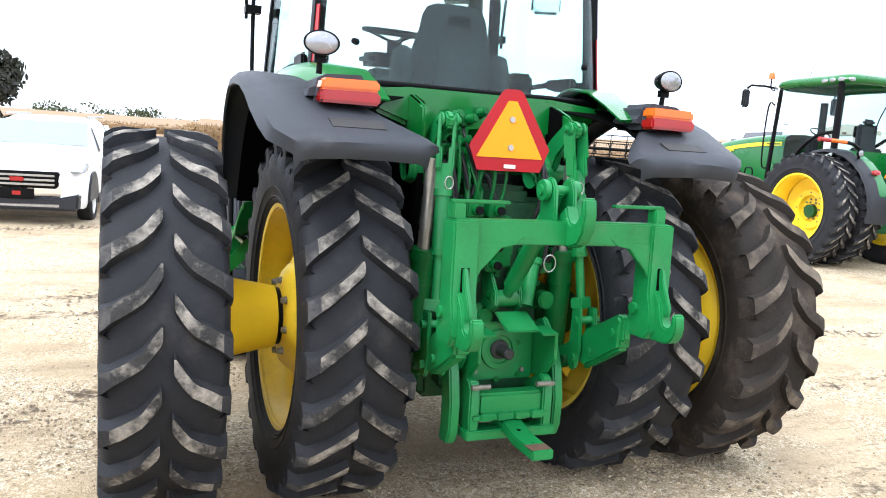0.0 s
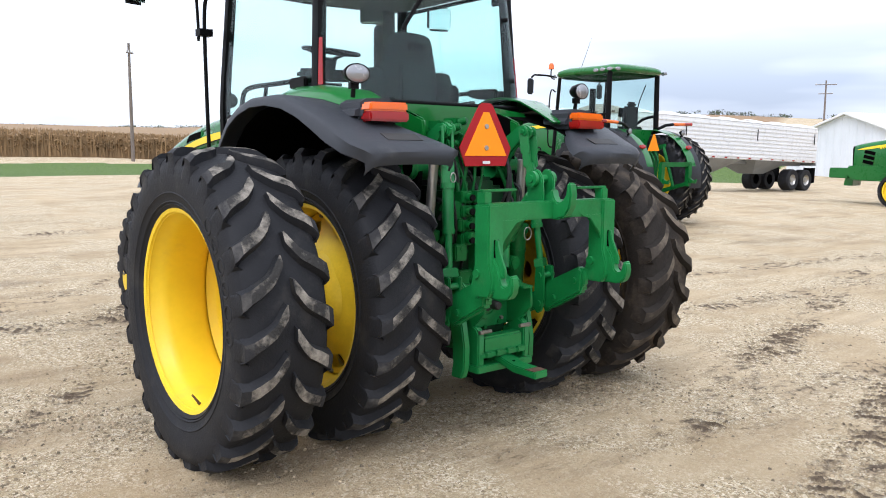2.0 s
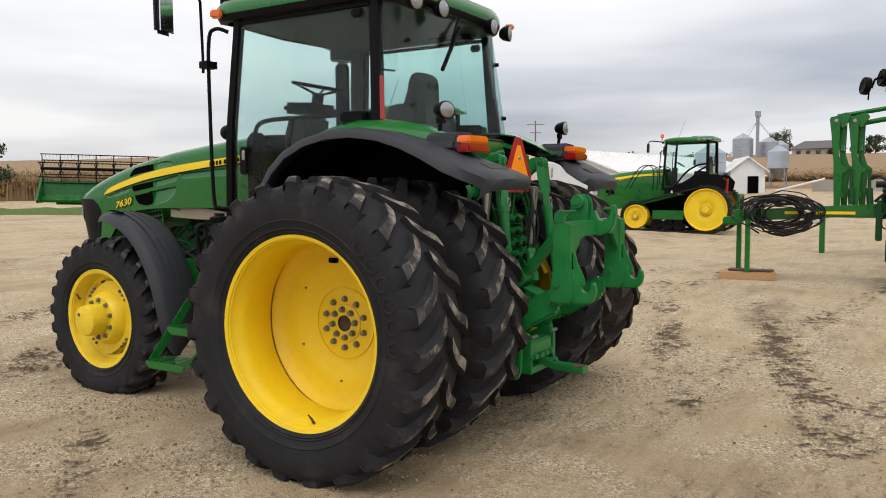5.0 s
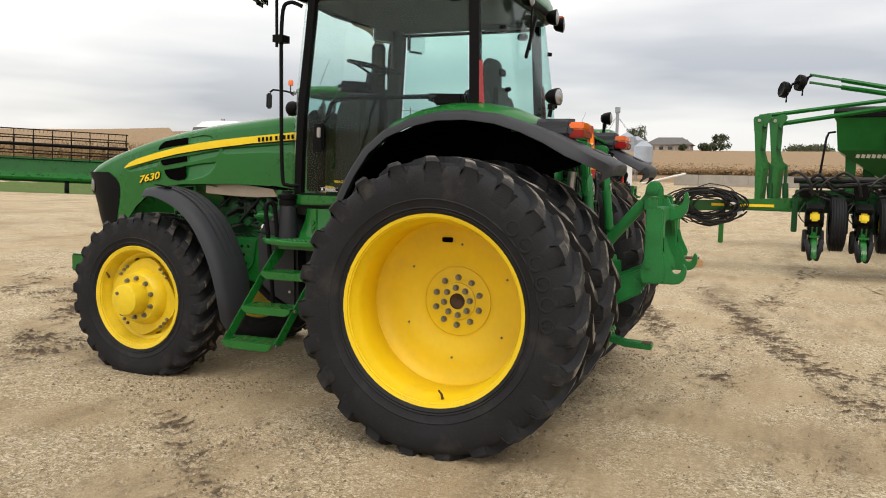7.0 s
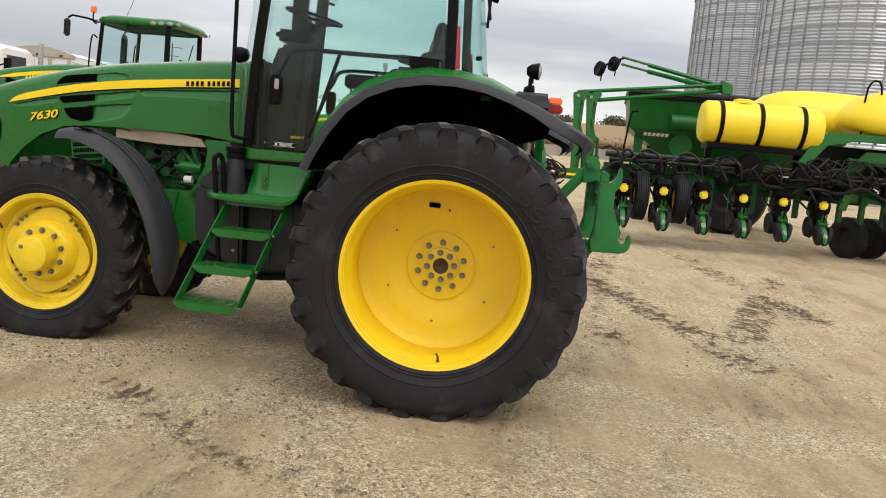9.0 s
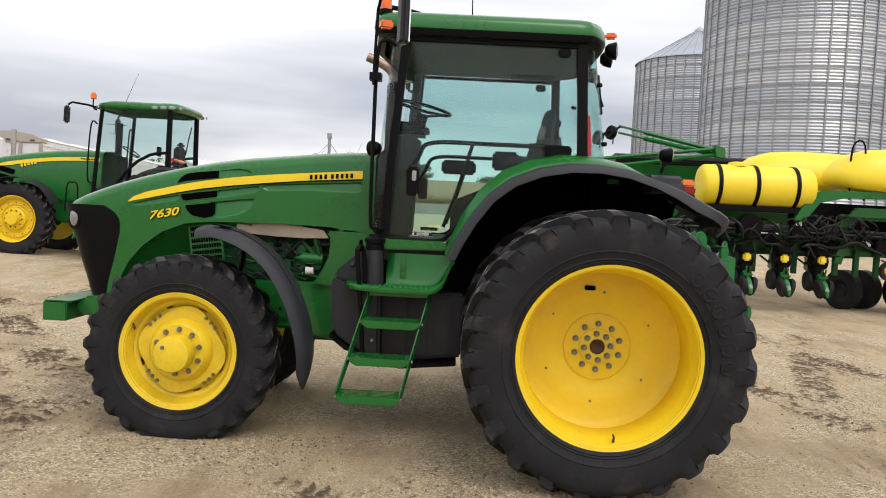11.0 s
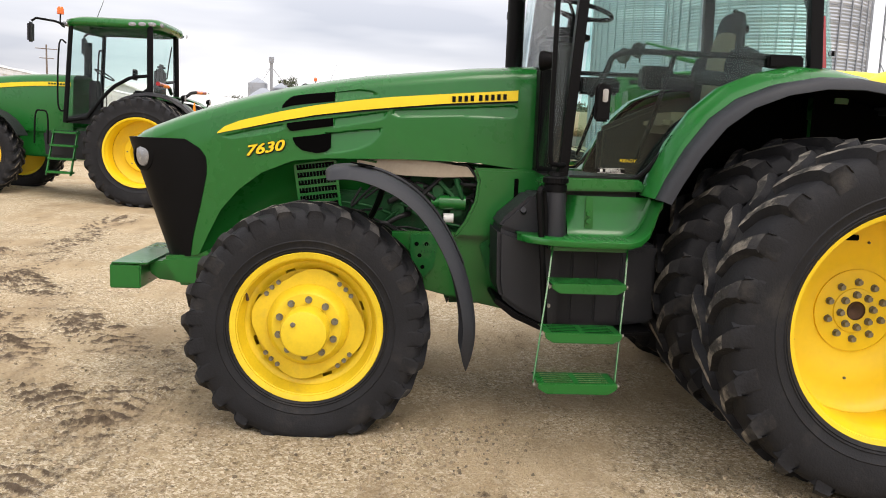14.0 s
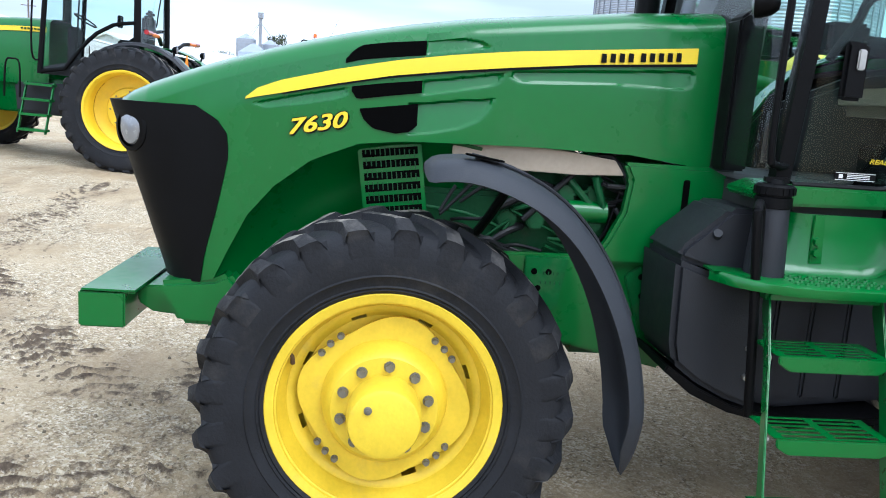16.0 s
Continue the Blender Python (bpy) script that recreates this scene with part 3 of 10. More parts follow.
def bar_mesh(R, W, rim, lug_h, sgn, line, seed, mats=None):
    """One moulded tread bar that climbs over the tyre from near its middle to the shoulder. line: (share of the half width, climb, width of the worn top)."""
    rr = random.Random(seed)
    bm = B()
    h, Rc = W / 2, R - lug_h
    rows = []
    for n_row, (u, climb, wid) in enumerate(line):
        k = min(max(u, 0.0), 1.0)
        top = R - (0.004 + 0.030 * max(0, k - 0.80) / 0.2 if k > 0.80 else 0.003 * rr.random())
        base = Rc - (0.012 + 0.028 * max(0, k - 0.75) / 0.25)
        x = sgn * h * u
        a = -climb / R
        w_t, w_b = wid * 0.5 / R, (wid * 0.5 + 0.020) / R
        row = []
        if u > 1.0:
            # the end of the bar runs down the shoulder and dies away in the sidewall
            q = min(1.0, (u - 1.0) / 0.118)
            r = R - 0.034 - q * 0.62 * (Rc - rim) * 0.85
            wall = h * lerp_table([(rim + (Rc - rim) * 0.30, 0.985), (rim + (Rc - rim) * 0.55, 1.02), (rim + (Rc - rim) * 0.78, 0.995), (Rc - 0.026, 0.93), (Rc + 0.01, 0.85)], r)
            proud = max(h * (1.0 + 0.012 * min(1.0, q * 5)) - wall, 0.012) * (1 - q) - 0.004 * q
            for da, f in ((-w_b, -0.010), (-w_t * 1.1, proud * 0.55), (-w_t * 0.8, proud * 0.95), (0, proud), (w_t * 0.8, proud * 0.95), (w_t * 1.1, proud * 0.55), (w_b, -0.010)):
                row.append(bm.verts.new((sgn * (wall + f), -r * math.cos(a + da), r * math.sin(a + da))))
            rows.append(row)
            continue
        for da, r, dx in ((-w_b, base, 0), (-w_t * 1.18, (base * 0.35 + top * 0.65), 0), (-w_t * rr.uniform(0.86, 1.0), top, 0), (0, top + 0.002, 0), (w_t * rr.uniform(0.86, 1.0), top, 0), (w_t * 1.18, (base * 0.35 + top * 0.65), 0), (w_b, base, 0)):
            row.append(bm.verts.new((x, -r * math.cos(a + da), r * math.sin(a + da))))
        rows.append(row)
    for n_row, (p, q) in enumerate(zip(rows, rows[1:])):
        for j in range(6):
            f = bm.faces.new((p[j], p[j + 1], q[j + 1], q[j]))
            f.material_index = (1 if line[n_row + 1][0] <= 0.86 else 2) if j in (2, 3) and line[n_row + 1][0] <= 1.0 else 0
    for end in (rows[0], rows[-1]):
        bm.faces.new(end)
    return meshed("tread_bar", bm, mats or [LUG_SIDE, LUG, LUG_EDGE], smooth=48)


# course of a bar: the kinked bar of the outer duals, and a straighter one
KINKED = [(0.085, 0.004, 0.046), (0.115, 0.012, 0.062), (0.24, 0.056, 0.064), (0.37, 0.096, 0.056), (0.48, 0.116, 0.054), (0.66, 0.140, 0.056), (0.84, 0.166, 0.060), (0.94, 0.182, 0.070), (1.0, 0.190, 0.074), (1.012, 0.192, 0.080), (1.04, 0.194, 0.088), (1.07, 0.196, 0.094), (1.095, 0.197, 0.092), (1.118, 0.198, 0.070)]
STRAIGHT = [(0.0, -0.012, 0.040), (0.03, -0.002, 0.052), (0.20, 0.036, 0.050), (0.40, 0.076, 0.050), (0.60, 0.112, 0.052), (0.80, 0.144, 0.056), (0.93, 0.164, 0.068), (1.0, 0.175, 0.076), (1.012, 0.177, 0.082), (1.04, 0.180, 0.090), (1.07, 0.182, 0.096), (1.095, 0.184, 0.092), (1.118, 0.185, 0.070)]


def tyre_set(R, W, rim, axle, lugs, lug_h, line, seed, mats=None, bar_mats=None):
    """A carcass and the bars that stand on it: three worn variants for each side."""
    line = [(u, c * R / 0.88, w * 1.22 * min(1.0, R / 0.85)) for u, c, w in line]
    bars = {sgn: [bar_mesh(R, W, rim, lug_h, sgn, line, seed + k + (0 if sgn > 0 else 50), bar_mats) for k in range(3)] for sgn in (1, -1)}
    return tyre_mesh(R, W, rim, axle, lug_h, mats), bars, lugs


def fit_tyre(kit, wheel, turn, label=""):
    """The tyre and each of its tread bars, on a wheel."""
    carcass, bars, lugs = kit
    part("tyre", carcass, None, wheel, label, at=turn)
    for i in range(lugs):
        for sgn in (1, -1):
            a = (i + (0.5 if sgn < 0 else 0.0)) * 360.0 / lugs
            part("tread_bar", bars[sgn][(i * 2 + (sgn < 0)) % 3], None, wheel, at=turn @ pose(0, 0, 0, -a))


def bolt_mesh(r, h):
    bm = B()
    cyl(bm, (0, 0, 0), (-h * 0.35, 0, 0), r * 1.25, r * 1.2, 12)
    cyl(bm, (-h * 0.3, 0, 0), (-h, 0, 0), r, r * 0.92, 6)
    return meshed("wheel_bolt", bm, BOLT, smooth=30)


REAR_Z, FRONT_Z, FRONT_Y = 0.842, 0.60, 2.83
OUTER_TYRE = tyre_set(0.882, 0.475, 0.555, REAR_Z, 23, 0.046, KINKED, 1)
MUDDY_TYRE = tyre_set(0.882, 0.475, 0.555, REAR_Z, 23, 0.046, KINKED, 11, [RUBBER_MUD], [RUBBER_MUD, LUG_MUD, LUG_MUD])
INNER_TYRE = tyre_set(0.882, 0.475, 0.555, REAR_Z, 23, 0.046, STRAIGHT, 21)
FRONT_TYRE = tyre_set(0.668, 0.375, 0.405, FRONT_Z, 24, 0.034, STRAIGHT, 31)
BOLT_L, BOLT_S, BOLT_XS = bolt_mesh(0.016, 0.026), bolt_mesh(0.011, 0.018), bolt_mesh(0.006, 0.010)


def barrel(bm, rim, w, disc_at, disc_r, mats=None):
    """The steel rim's cross-section, from the outer flange (negative x) to the inner one, with a disc that closes it."""
    h = w / 2
    prof = [(-h + 0.012, rim - 0.030), (-h - 0.004, rim + 0.012), (-h - 0.010, rim + 0.006), (-h - 0.002, rim - 0.022), (-h + 0.055, rim - 0.034), (-h + 0.075, rim - 0.052),
            (-h + 0.13, rim - 0.060), (h - 0.09, rim - 0.060), (h - 0.055, rim - 0.034), (h, rim + 0.012), (h + 0.010, rim), (h - 0.004, rim - 0.03)]
    lathe(bm, prof, 72, "x")


def bolts(n, r, x, parent, mesh=None, phase=0.0):
    for i in range(n):
        a = phase + i * math.tau / n
        part("wheel_bolt", mesh or BOLT_L, None, parent, at=pose(x, -r * math.cos(a), r * math.sin(a)))


def outer_rear_wheel_mesh():
    """Deep dished dual wheel: the disc lies far in, near the inner wheel."""
    bm = B()
    barrel(bm, 0.56, 0.40, 0.2, 0.5)
    lathe(bm, [(0.165, 0.532), (0.20, 0.50), (0.215, 0.47), (0.222, 0.40), (0.226, 0.295), (0.238, 0.275), (0.242, 0.20), (0.235, 0.16), (0.236, 0.105)], 72, "x")
    lathe(bm, [(0.262, 0.10), (0.252, 0.47), (0.22, 0.515)], 48, "x")
    return meshed("rear_wheel_disc", bm, YELLOW, smooth=40, fix=True)


def inner_rear_wheel_mesh():
    """Cast disc with eight oval hand holes in a steel rim."""
    bm = B()
    barrel(bm, 0.56, 0.40, 0, 0.5)
    prof = [(-0.02, 0.505), (-0.045, 0.49), (-0.05, 0.455), (-0.056, 0.42), (-0.066, 0.375), (-0.085, 0.335), (-0.112, 0.29), (-0.135, 0.24), (-0.150, 0.20), (-0.158, 0.175), (-0.17, 0.165), (-0.172, 0.07)]

    def hand_hole(i, k):
        return i in (2, 3) and k % 12 in (2, 3, 4, 5, 6)
    lathe(bm, prof, 96, "x", skip=hand_hole)
    lathe(bm, [(a + 0.045, r) for a, r in prof], 96, "x", skip=hand_hole)
    # lobed hub that swells out round the axle
    rows = []
    for a, r, amp in ((-0.120, 0.275, 0.02), (-0.150, 0.245, 0.07), (-0.176, 0.215, 0.10), (-0.190, 0.185, 0.10), (-0.196, 0.150, 0.05), (-0.197, 0.07, 0.0)):
        rows.append([(a, -r * (1 + amp * math.cos(4 * q + 0.6)) * math.cos(q), r * (1 + amp * math.cos(4 * q + 0.6)) * math.sin(q)) for q in np.linspace(0, math.tau, 65)])
    grid(bm, rows)
    return meshed("rear_wheel_casting", bm, YELLOW_DULL, bevel=0.0, smooth=50)


def front_wheel_mesh():
    bm = B()
    barrel(bm, 0.402, 0.32, 0, 0.37)
    lathe(bm, [(-0.06, 0.352), (-0.06, 0.335), (-0.045, 0.315), (-0.03, 0.30), (-0.02, 0.05)], 72, "x", skip=lambda i, k: i == 2 and k % 9 in (3, 4))
    lathe(bm, [(0.05, 0.352), (0.02, 0.30), (0.02, 0.05)], 48, "x")
    # lobed wheel disc bolted to the lugs
    seg = 120
    for x0, dr in ((-0.078, 0.0),):
        edge = []
        for k in range(seg):
            f = k * math.tau / seg
            r = 0.292 + 0.020 * math.cos(4 * f + 0.9)
            edge.append((-r * math.cos(f), r * math.sin(f)))
        prism(bm, edge, -0.066, x0, "x")
    # planetary hub
    lathe(bm, [(-0.076, 0.225), (-0.12, 0.215), (-0.155, 0.195), (-0.165, 0.185), (-0.167, 0.125), (-0.19, 0.128), (-0.285, 0.125), (-0.302, 0.118), (-0.307, 0.105), (-0.307, 0.0001)], 64, "x")
    return meshed("front_wheel_disc", bm, YELLOW_DULL, smooth=40)


OUTER_DISC, INNER_DISC, FRONT_DISC = outer_rear_wheel_mesh(), inner_rear_wheel_mesh(), front_wheel_mesh()


def valve(parent, r, x, a=-1.45):
    bm = B()
    p = Vector((x, -r * math.cos(a), r * math.sin(a)))
    tube(bm, [p, p + Vector((-0.02, 0.0, 0.03)), p + Vector((-0.035, 0.012, 0.055))], [0.009, 0.007, 0.005], 8)
    part("valve_stem", bm, RUST, parent, "rusty valve stem")


def rear_wheels(root, side):
    turn = pose(0, 0, 0) if side < 0 else pose(0, 0, 0, 0, 0, 180)

    def flip(m):
        return m @ turn
    inner = part("inner_rear_wheel", INNER_DISC, None, root, "dusty yellow cast wheel centre with oval hand holes", at=flip(pose(0.762 * side, 0, REAR_Z)))
    fit_tyre(INNER_TYRE, inner, turn.inverted(), "black ribbed tyre with worn dusty bars")
    bolts(8, 0.185, -0.186, inner, phase=0.6)
    bolts(12, 0.475, -0.050, inner, BOLT_S, 0.1)
    outer = part("outer_rear_wheel", OUTER_DISC, None, root, "clean yellow deep-dished dual wheel", at=flip(pose(1.524 * side, 0, REAR_Z)))
    fit_tyre(OUTER_TYRE if side < 0 else MUDDY_TYRE, outer, turn.inverted(), "black ribbed tyre with kinked worn bars" if side < 0 else "black ribbed tyre caked with dried tan mud")
    # worn moulded marks on the outer sidewall, rubbed nearly flat
    for k in range(6):
        a = radians(46 - k * 9.5)
        bm = B()
        lathe(bm, [(-0.2405, 0.030), (-0.2432, 0.033), (-0.2432, 0.043), (-0.2405, 0.046)], 24, "x", centre=(0, -0.690 * math.cos(a), 0.690 * math.sin(a)))
        if k % 2:
            box(bm, (-0.2405, -0.690 * math.cos(a), 0.690 * math.sin(a)), (0.005, 0.060, 0.012), Euler((a, 0, 0)))
        part("lettering_bar", bm, RUBBER, outer)
    bolts(10, 0.148, 0.236, outer, phase=0.3)
    bolts(6, 0.355, 0.222, outer, BOLT_XS, 0.45)
    valve(outer, 0.515, -0.14)
    bm = B()
    lathe(bm, [(0.242, 0.118), (0.228, 0.116), (0.224, 0.108), (0.224, 0.05), (0.26, 0.046), (0.30, 0.04)], 40, "x")
    part("clamp_ring", bm, YELLOW_DULL, outer)
    bolts(8, 0.085, 0.222, outer, BOLT_L, 0.1)
    bm = B()
    lathe(bm, [(0.222, 0.048), (0.236, 0.046), (0.27, 0.0001)], 24, "x")
    part("axle_end", bm, RUST, outer, "rusty axle end")
    bm = B()
    for k, w in ((0.5, 0.055),):
        box(bm, (0.214, 0.385 * math.cos(1.75) * -1, 0.385 * math.sin(1.75)), (0.012, 0.07, 0.03))
    part("slot_hole", bm, DEEP, outer, "dark slot in the disc", bevel=0.004)
    # tapered drum between the two wheels
    bm = B()
    lathe(bm, [(-0.14, 0.10), (-0.145, 0.135), (-0.185, 0.135), (-0.19, 0.125), (-0.215, 0.125), (-0.22, 0.15), (-0.50, 0.205), (-0.515, 0.215), (-0.53, 0.215)], 40, "x")
    band = B()
    lathe(band, [(-0.189, 0.12), (-0.190, 0.141), (-0.214, 0.141), (-0.215, 0.12)], 40, "x")
    part("clamp_band", band, BLACK, inner, "black clamp band")
    part("spacer_drum", bm, YELLOW, inner, "yellow tapered drum that carries the dual wheel")


def front_wheel(root, side):
    turn = pose(0, 0, 0) if side < 0 else pose(0, 0, 0, 0, 0, 180)
    w = part("front_wheel", FRONT_DISC, None, root, "yellow front wheel with a domed hub", at=pose(0.80 * side, FRONT_Y, FRONT_Z) @ turn)
    fit_tyre(FRONT_TYRE, w, turn.inverted(), "black ribbed tyre with rounded worn bars")
    bolts(10, 0.155, -0.164, w, phase=0.25)
    for q in range(4):
        for j in (-0.16, 0.0, 0.16):
            a = q * math.pi / 2 + 0.78 + j + (0.9 - math.pi) / -4 * 0
            part("wheel_bolt", BOLT_S, None, w, at=pose(-0.078, -0.282 * math.cos(a), 0.282 * math.sin(a)))
    bm = B()
    cyl(bm, (-0.306, 0.055, 0.05), (-0.316, 0.055, 0.05), 0.014, 0.013, 14)
    cyl(bm, (-0.316, 0.055, 0.05), (-0.321, 0.055, 0.05), 0.006, 0.006, 6)
    part("drain_plug", bm, BOLT, w)
    valve(w, 0.35, -0.11, 2.75)


# ---- the tractor in the middle ----
TRACTOR = thing("tractor", "green farm tractor with yellow dual wheels, parked on gravel", "tractor")
for s in (-1, 1):
    rear_wheels(TRACTOR, s)
    front_wheel(TRACTOR, s)

# hood: top edge (y, z), lower edge (y, z) and half width, from the cab to the nose
HOOD = [(1.56, 2.10, 1.56, 1.46, .400), (1.95, 2.07, 1.90, 1.50, .420), (2.30, 2.03, 2.30, 1.505, .435), (2.56, 2.00, 2.60, 1.50, .445),
        (2.80, 1.96, 2.80, 1.495, .45), (3.02, 1.915, 2.98, 1.475, .452), (3.18, 1.875, 3.16, 1.40, .452), (3.34, 1.83, 3.30, 1.29, .450),
        (3.50, 1.78, 3.40, 1.17, .446), (3.60, 1.745, 3.47, 1.03, .440), (3.68, 1.715, 3.53, 0.90, .430), (3.80, 1.668, 3.62, 0.885, .405),
        (3.89, 1.628, 3.69, 0.88, .360), (3.945, 1.598, 3.735, 0.875, .290), (3.975, 1.578, 3.762, 0.872, .19), (3.985, 1.572, 3.77, 0.87, .0)]


def hood_side(y, z, out=0.0):
    """The point of the hood's left side at y and z, out metres off it."""
    pts = []
    for yt, zt, yb, zb, hw in HOOD:
        zs = zt - 0.09
        f = min(max((z - zb) / max(zs - zb, 0.01), -0.2), 1.15)
        lean = 0.0 if f < 0.75 else 0.14 * (f - 0.75) ** 1.5
        pts.append((yb + (yt - yb) * f, hw * (1 - lean)))
    return Vector((-(lerp_table(pts, y) + out), y, z))


def hood_nose(z):
    yt, zt, yb, zb, hw = HOOD[-1]
    return yb + (yt - yb) * (z - zb) / (zt - zb)


# scoops pressed into the flanks, as outlines in (y, z), and how deep they lie under their upper edge
SCOOPS = [([(2.742, 1.884), (2.605, 1.902), (2.53, 1.896), (2.490, 1.872), (2.62, 1.846), (2.742, 1.826)], 0.016),
          ([(2.749, 1.731), (2.59, 1.757), (2.432, 1.784), (2.452, 1.745), (2.475, 1.728), (2.61, 1.700), (2.751, 1.672)], 0.018),
          ([(2.761, 1.645), (2.61, 1.668), (2.467, 1.683), (2.485, 1.635), (2.53, 1.588), (2.60, 1.555), (2.70, 1.532), (2.80, 1.518), (2.80, 1.645)], 0.020),
          ([(3.041, 1.684), (3.034, 1.660), (3.065, 1.640), (3.20, 1.612), (3.341, 1.590), (3.40, 1.602), (3.20, 1.652)], 0.014),
          ([(2.400, 1.792), (2.05, 1.820), (1.690, 1.846), (1.668, 1.835), (1.672, 1.785), (1.70, 1.768), (2.0, 1.766), (2.37, 1.748), (2.412, 1.765)], 0.018)]


def press(y, z):
    """How far the flank lies in at y and z: deepest under a scoop's upper edge, running out at its lower one."""
    deep = 0.0
    for poly, depth in SCOOPS:
        ys, zs = [p[0] for p in poly], [p[1] for p in poly]
        if not (min(ys) < y < max(ys) and min(zs) < z < max(zs)):
            continue
        ins, edge, cross = False, 9.0, []
        for (y0, z0), (y1, z1) in zip(poly, poly[1:] + poly[:1]):
            if (z0 > z) != (z1 > z) and y < (y1 - y0) * (z - z0) / (z1 - z0) + y0:
                ins = not ins
            if (y0 > y) != (y1 > y):
                cross.append(z0 + (z1 - z0) * (y - y0) / (y1 - y0))
            t = min(max(((y - y0) * (y1 - y0) + (z - z0) * (z1 - z0)) / ((y1 - y0) ** 2 + (z1 - z0) ** 2), 0), 1)
            edge = min(edge, math.hypot(y - y0 - t * (y1 - y0), z - z0 - t * (z1 - z0)))
        if ins and len(cross) > 1:
            f = (z - min(cross)) / max(max(cross) - min(cross), 0.01)
            deep = max(deep, depth * min(1.0, edge / 0.007) * (0.25 + 0.75 * f))
    return deep


bm = B()
rows = []
sections = []
for a, b in zip(HOOD, HOOD[1:]):
    n_mid = max(2, int((b[0] - a[0]) / 0.009))
    sections += [tuple(a[i] + (b[i] - a[i]) * k / n_mid for i in range(5)) for k in range(n_mid)]
sections.append(HOOD[-1])
for yt, zt, yb, zb, hw in sections:
    zs = zt - 0.09
    half = []
    for k in range(81):
        f = k / 80
        y, z = yb + (yt - yb) * f, zb + (zs - zb) * f
        x = -hw * (1 - (0 if f < 0.75 else 0.14 * (f - 0.75) ** 1.5))
        half.append((x + press(y, z), y, z))
    half += [(-hw * 0.955, yt, zt - 0.062), (-hw * 0.92, yt, zt - 0.046), (-hw * 0.88, yt, zt - 0.034), (-hw * 0.7, yt, zt - 0.012), (-hw * 0.35, yt, zt - 0.002), (0, yt, zt)]
    rows.append(half + [(-x, y, z) for x, y, z in half[-2::-1]])
grid(bm, rows)
bmesh.ops.remove_doubles(bm, verts=bm.verts, dist=0.0005)
HOOD_SHELL = part("hood", bm, GREEN, TRACTOR, "glossy green sloping hood with pressed scoops", smooth=24)


def hood_patch(name, outline, mat, label="", out=0.004, steps=14, parent=None, thick=0.006):
    """A decal or opening on both flanks of the hood. outline: (y, upper z, lower z) from back to front."""
    bm = B()
    rows = []
    ys = [outline[0][0] + (outline[-1][0] - outline[0][0]) * i / steps for i in range(steps + 1)]
    up, lo = [(y, a) for y, a, b in outline], [(y, b) for y, a, b in outline]
    for y in ys:
        a, b = lerp_table(up, y), lerp_table(lo, y)
        rows.append([hood_side(y, b + (a - b) * k / 3, out) for k in range(4)])
    grid(bm, rows)
    thicken(bm, thick)
    return both(name, bm, mat, parent or TRACTOR, label)


hood_patch("hood_stripe", [(1.668, 1.934, 1.873), (2.11, 1.894, 1.838), (2.42, 1.864, 1.803), (2.64, 1.835, 1.775), (2.86, 1.798, 1.742), (3.07, 1.752, 1.698), (3.28, 1.697, 1.648), (3.37, 1.662, 1.628), (3.417, 1.622, 1.616)],
           DECAL, "yellow stripe that tapers to a point", 0.007, 40, thick=0.003)
hood_patch("stripe_edge", [(1.668, 1.873, 1.862), (2.11, 1.838, 1.828), (2.42, 1.803, 1.793), (2.64, 1.775, 1.766), (2.86, 1.742, 1.734), (3.07, 1.698, 1.691), (3.28, 1.648, 1.642)], BLACK, "", 0.007, 24, thick=0.003)
# dark strip along the stripe's end where the maker's letters stand, as plain bars
for i in range(9):
    bm = B()
    y = 2.06 - i * 0.036 - (0.014 if i > 3 else 0)
    grid(bm, [[hood_side(y + d, z - (y - 1.66) * 0.085, 0.013) for z in (1.884, 1.918)] for d in (0.0, -0.020)])
    thicken(bm, 0.002)
    both("lettering_bar", bm, BLACK, TRACTOR, "dark bar in place of a letter")
# air openings
hood_patch("air_opening", [(2.742, 1.881, 1.827), (2.90, 1.862, 1.806), (2.99, 1.846, 1.792), (3.03, 1.812, 1.780), (3.045, 1.790, 1.776)], DEEP, "black slot with fine mesh", 0.006, 14)
hood_patch("air_opening", [(2.75, 1.731, 1.684), (2.90, 1.710, 1.660), (2.996, 1.694, 1.643), (3.018, 1.690, 1.672)], DEEP, "black slot with fine mesh", 0.006, 14)
hood_patch("air_opening", [(2.761, 1.642, 1.560), (2.785, 1.638, 1.534), (2.841, 1.630, 1.522), (2.929, 1.617, 1.536), (2.965, 1.612, 1.565), (2.983, 1.609, 1.600)], DEEP, "black opening with fine mesh", 0.006, 14)
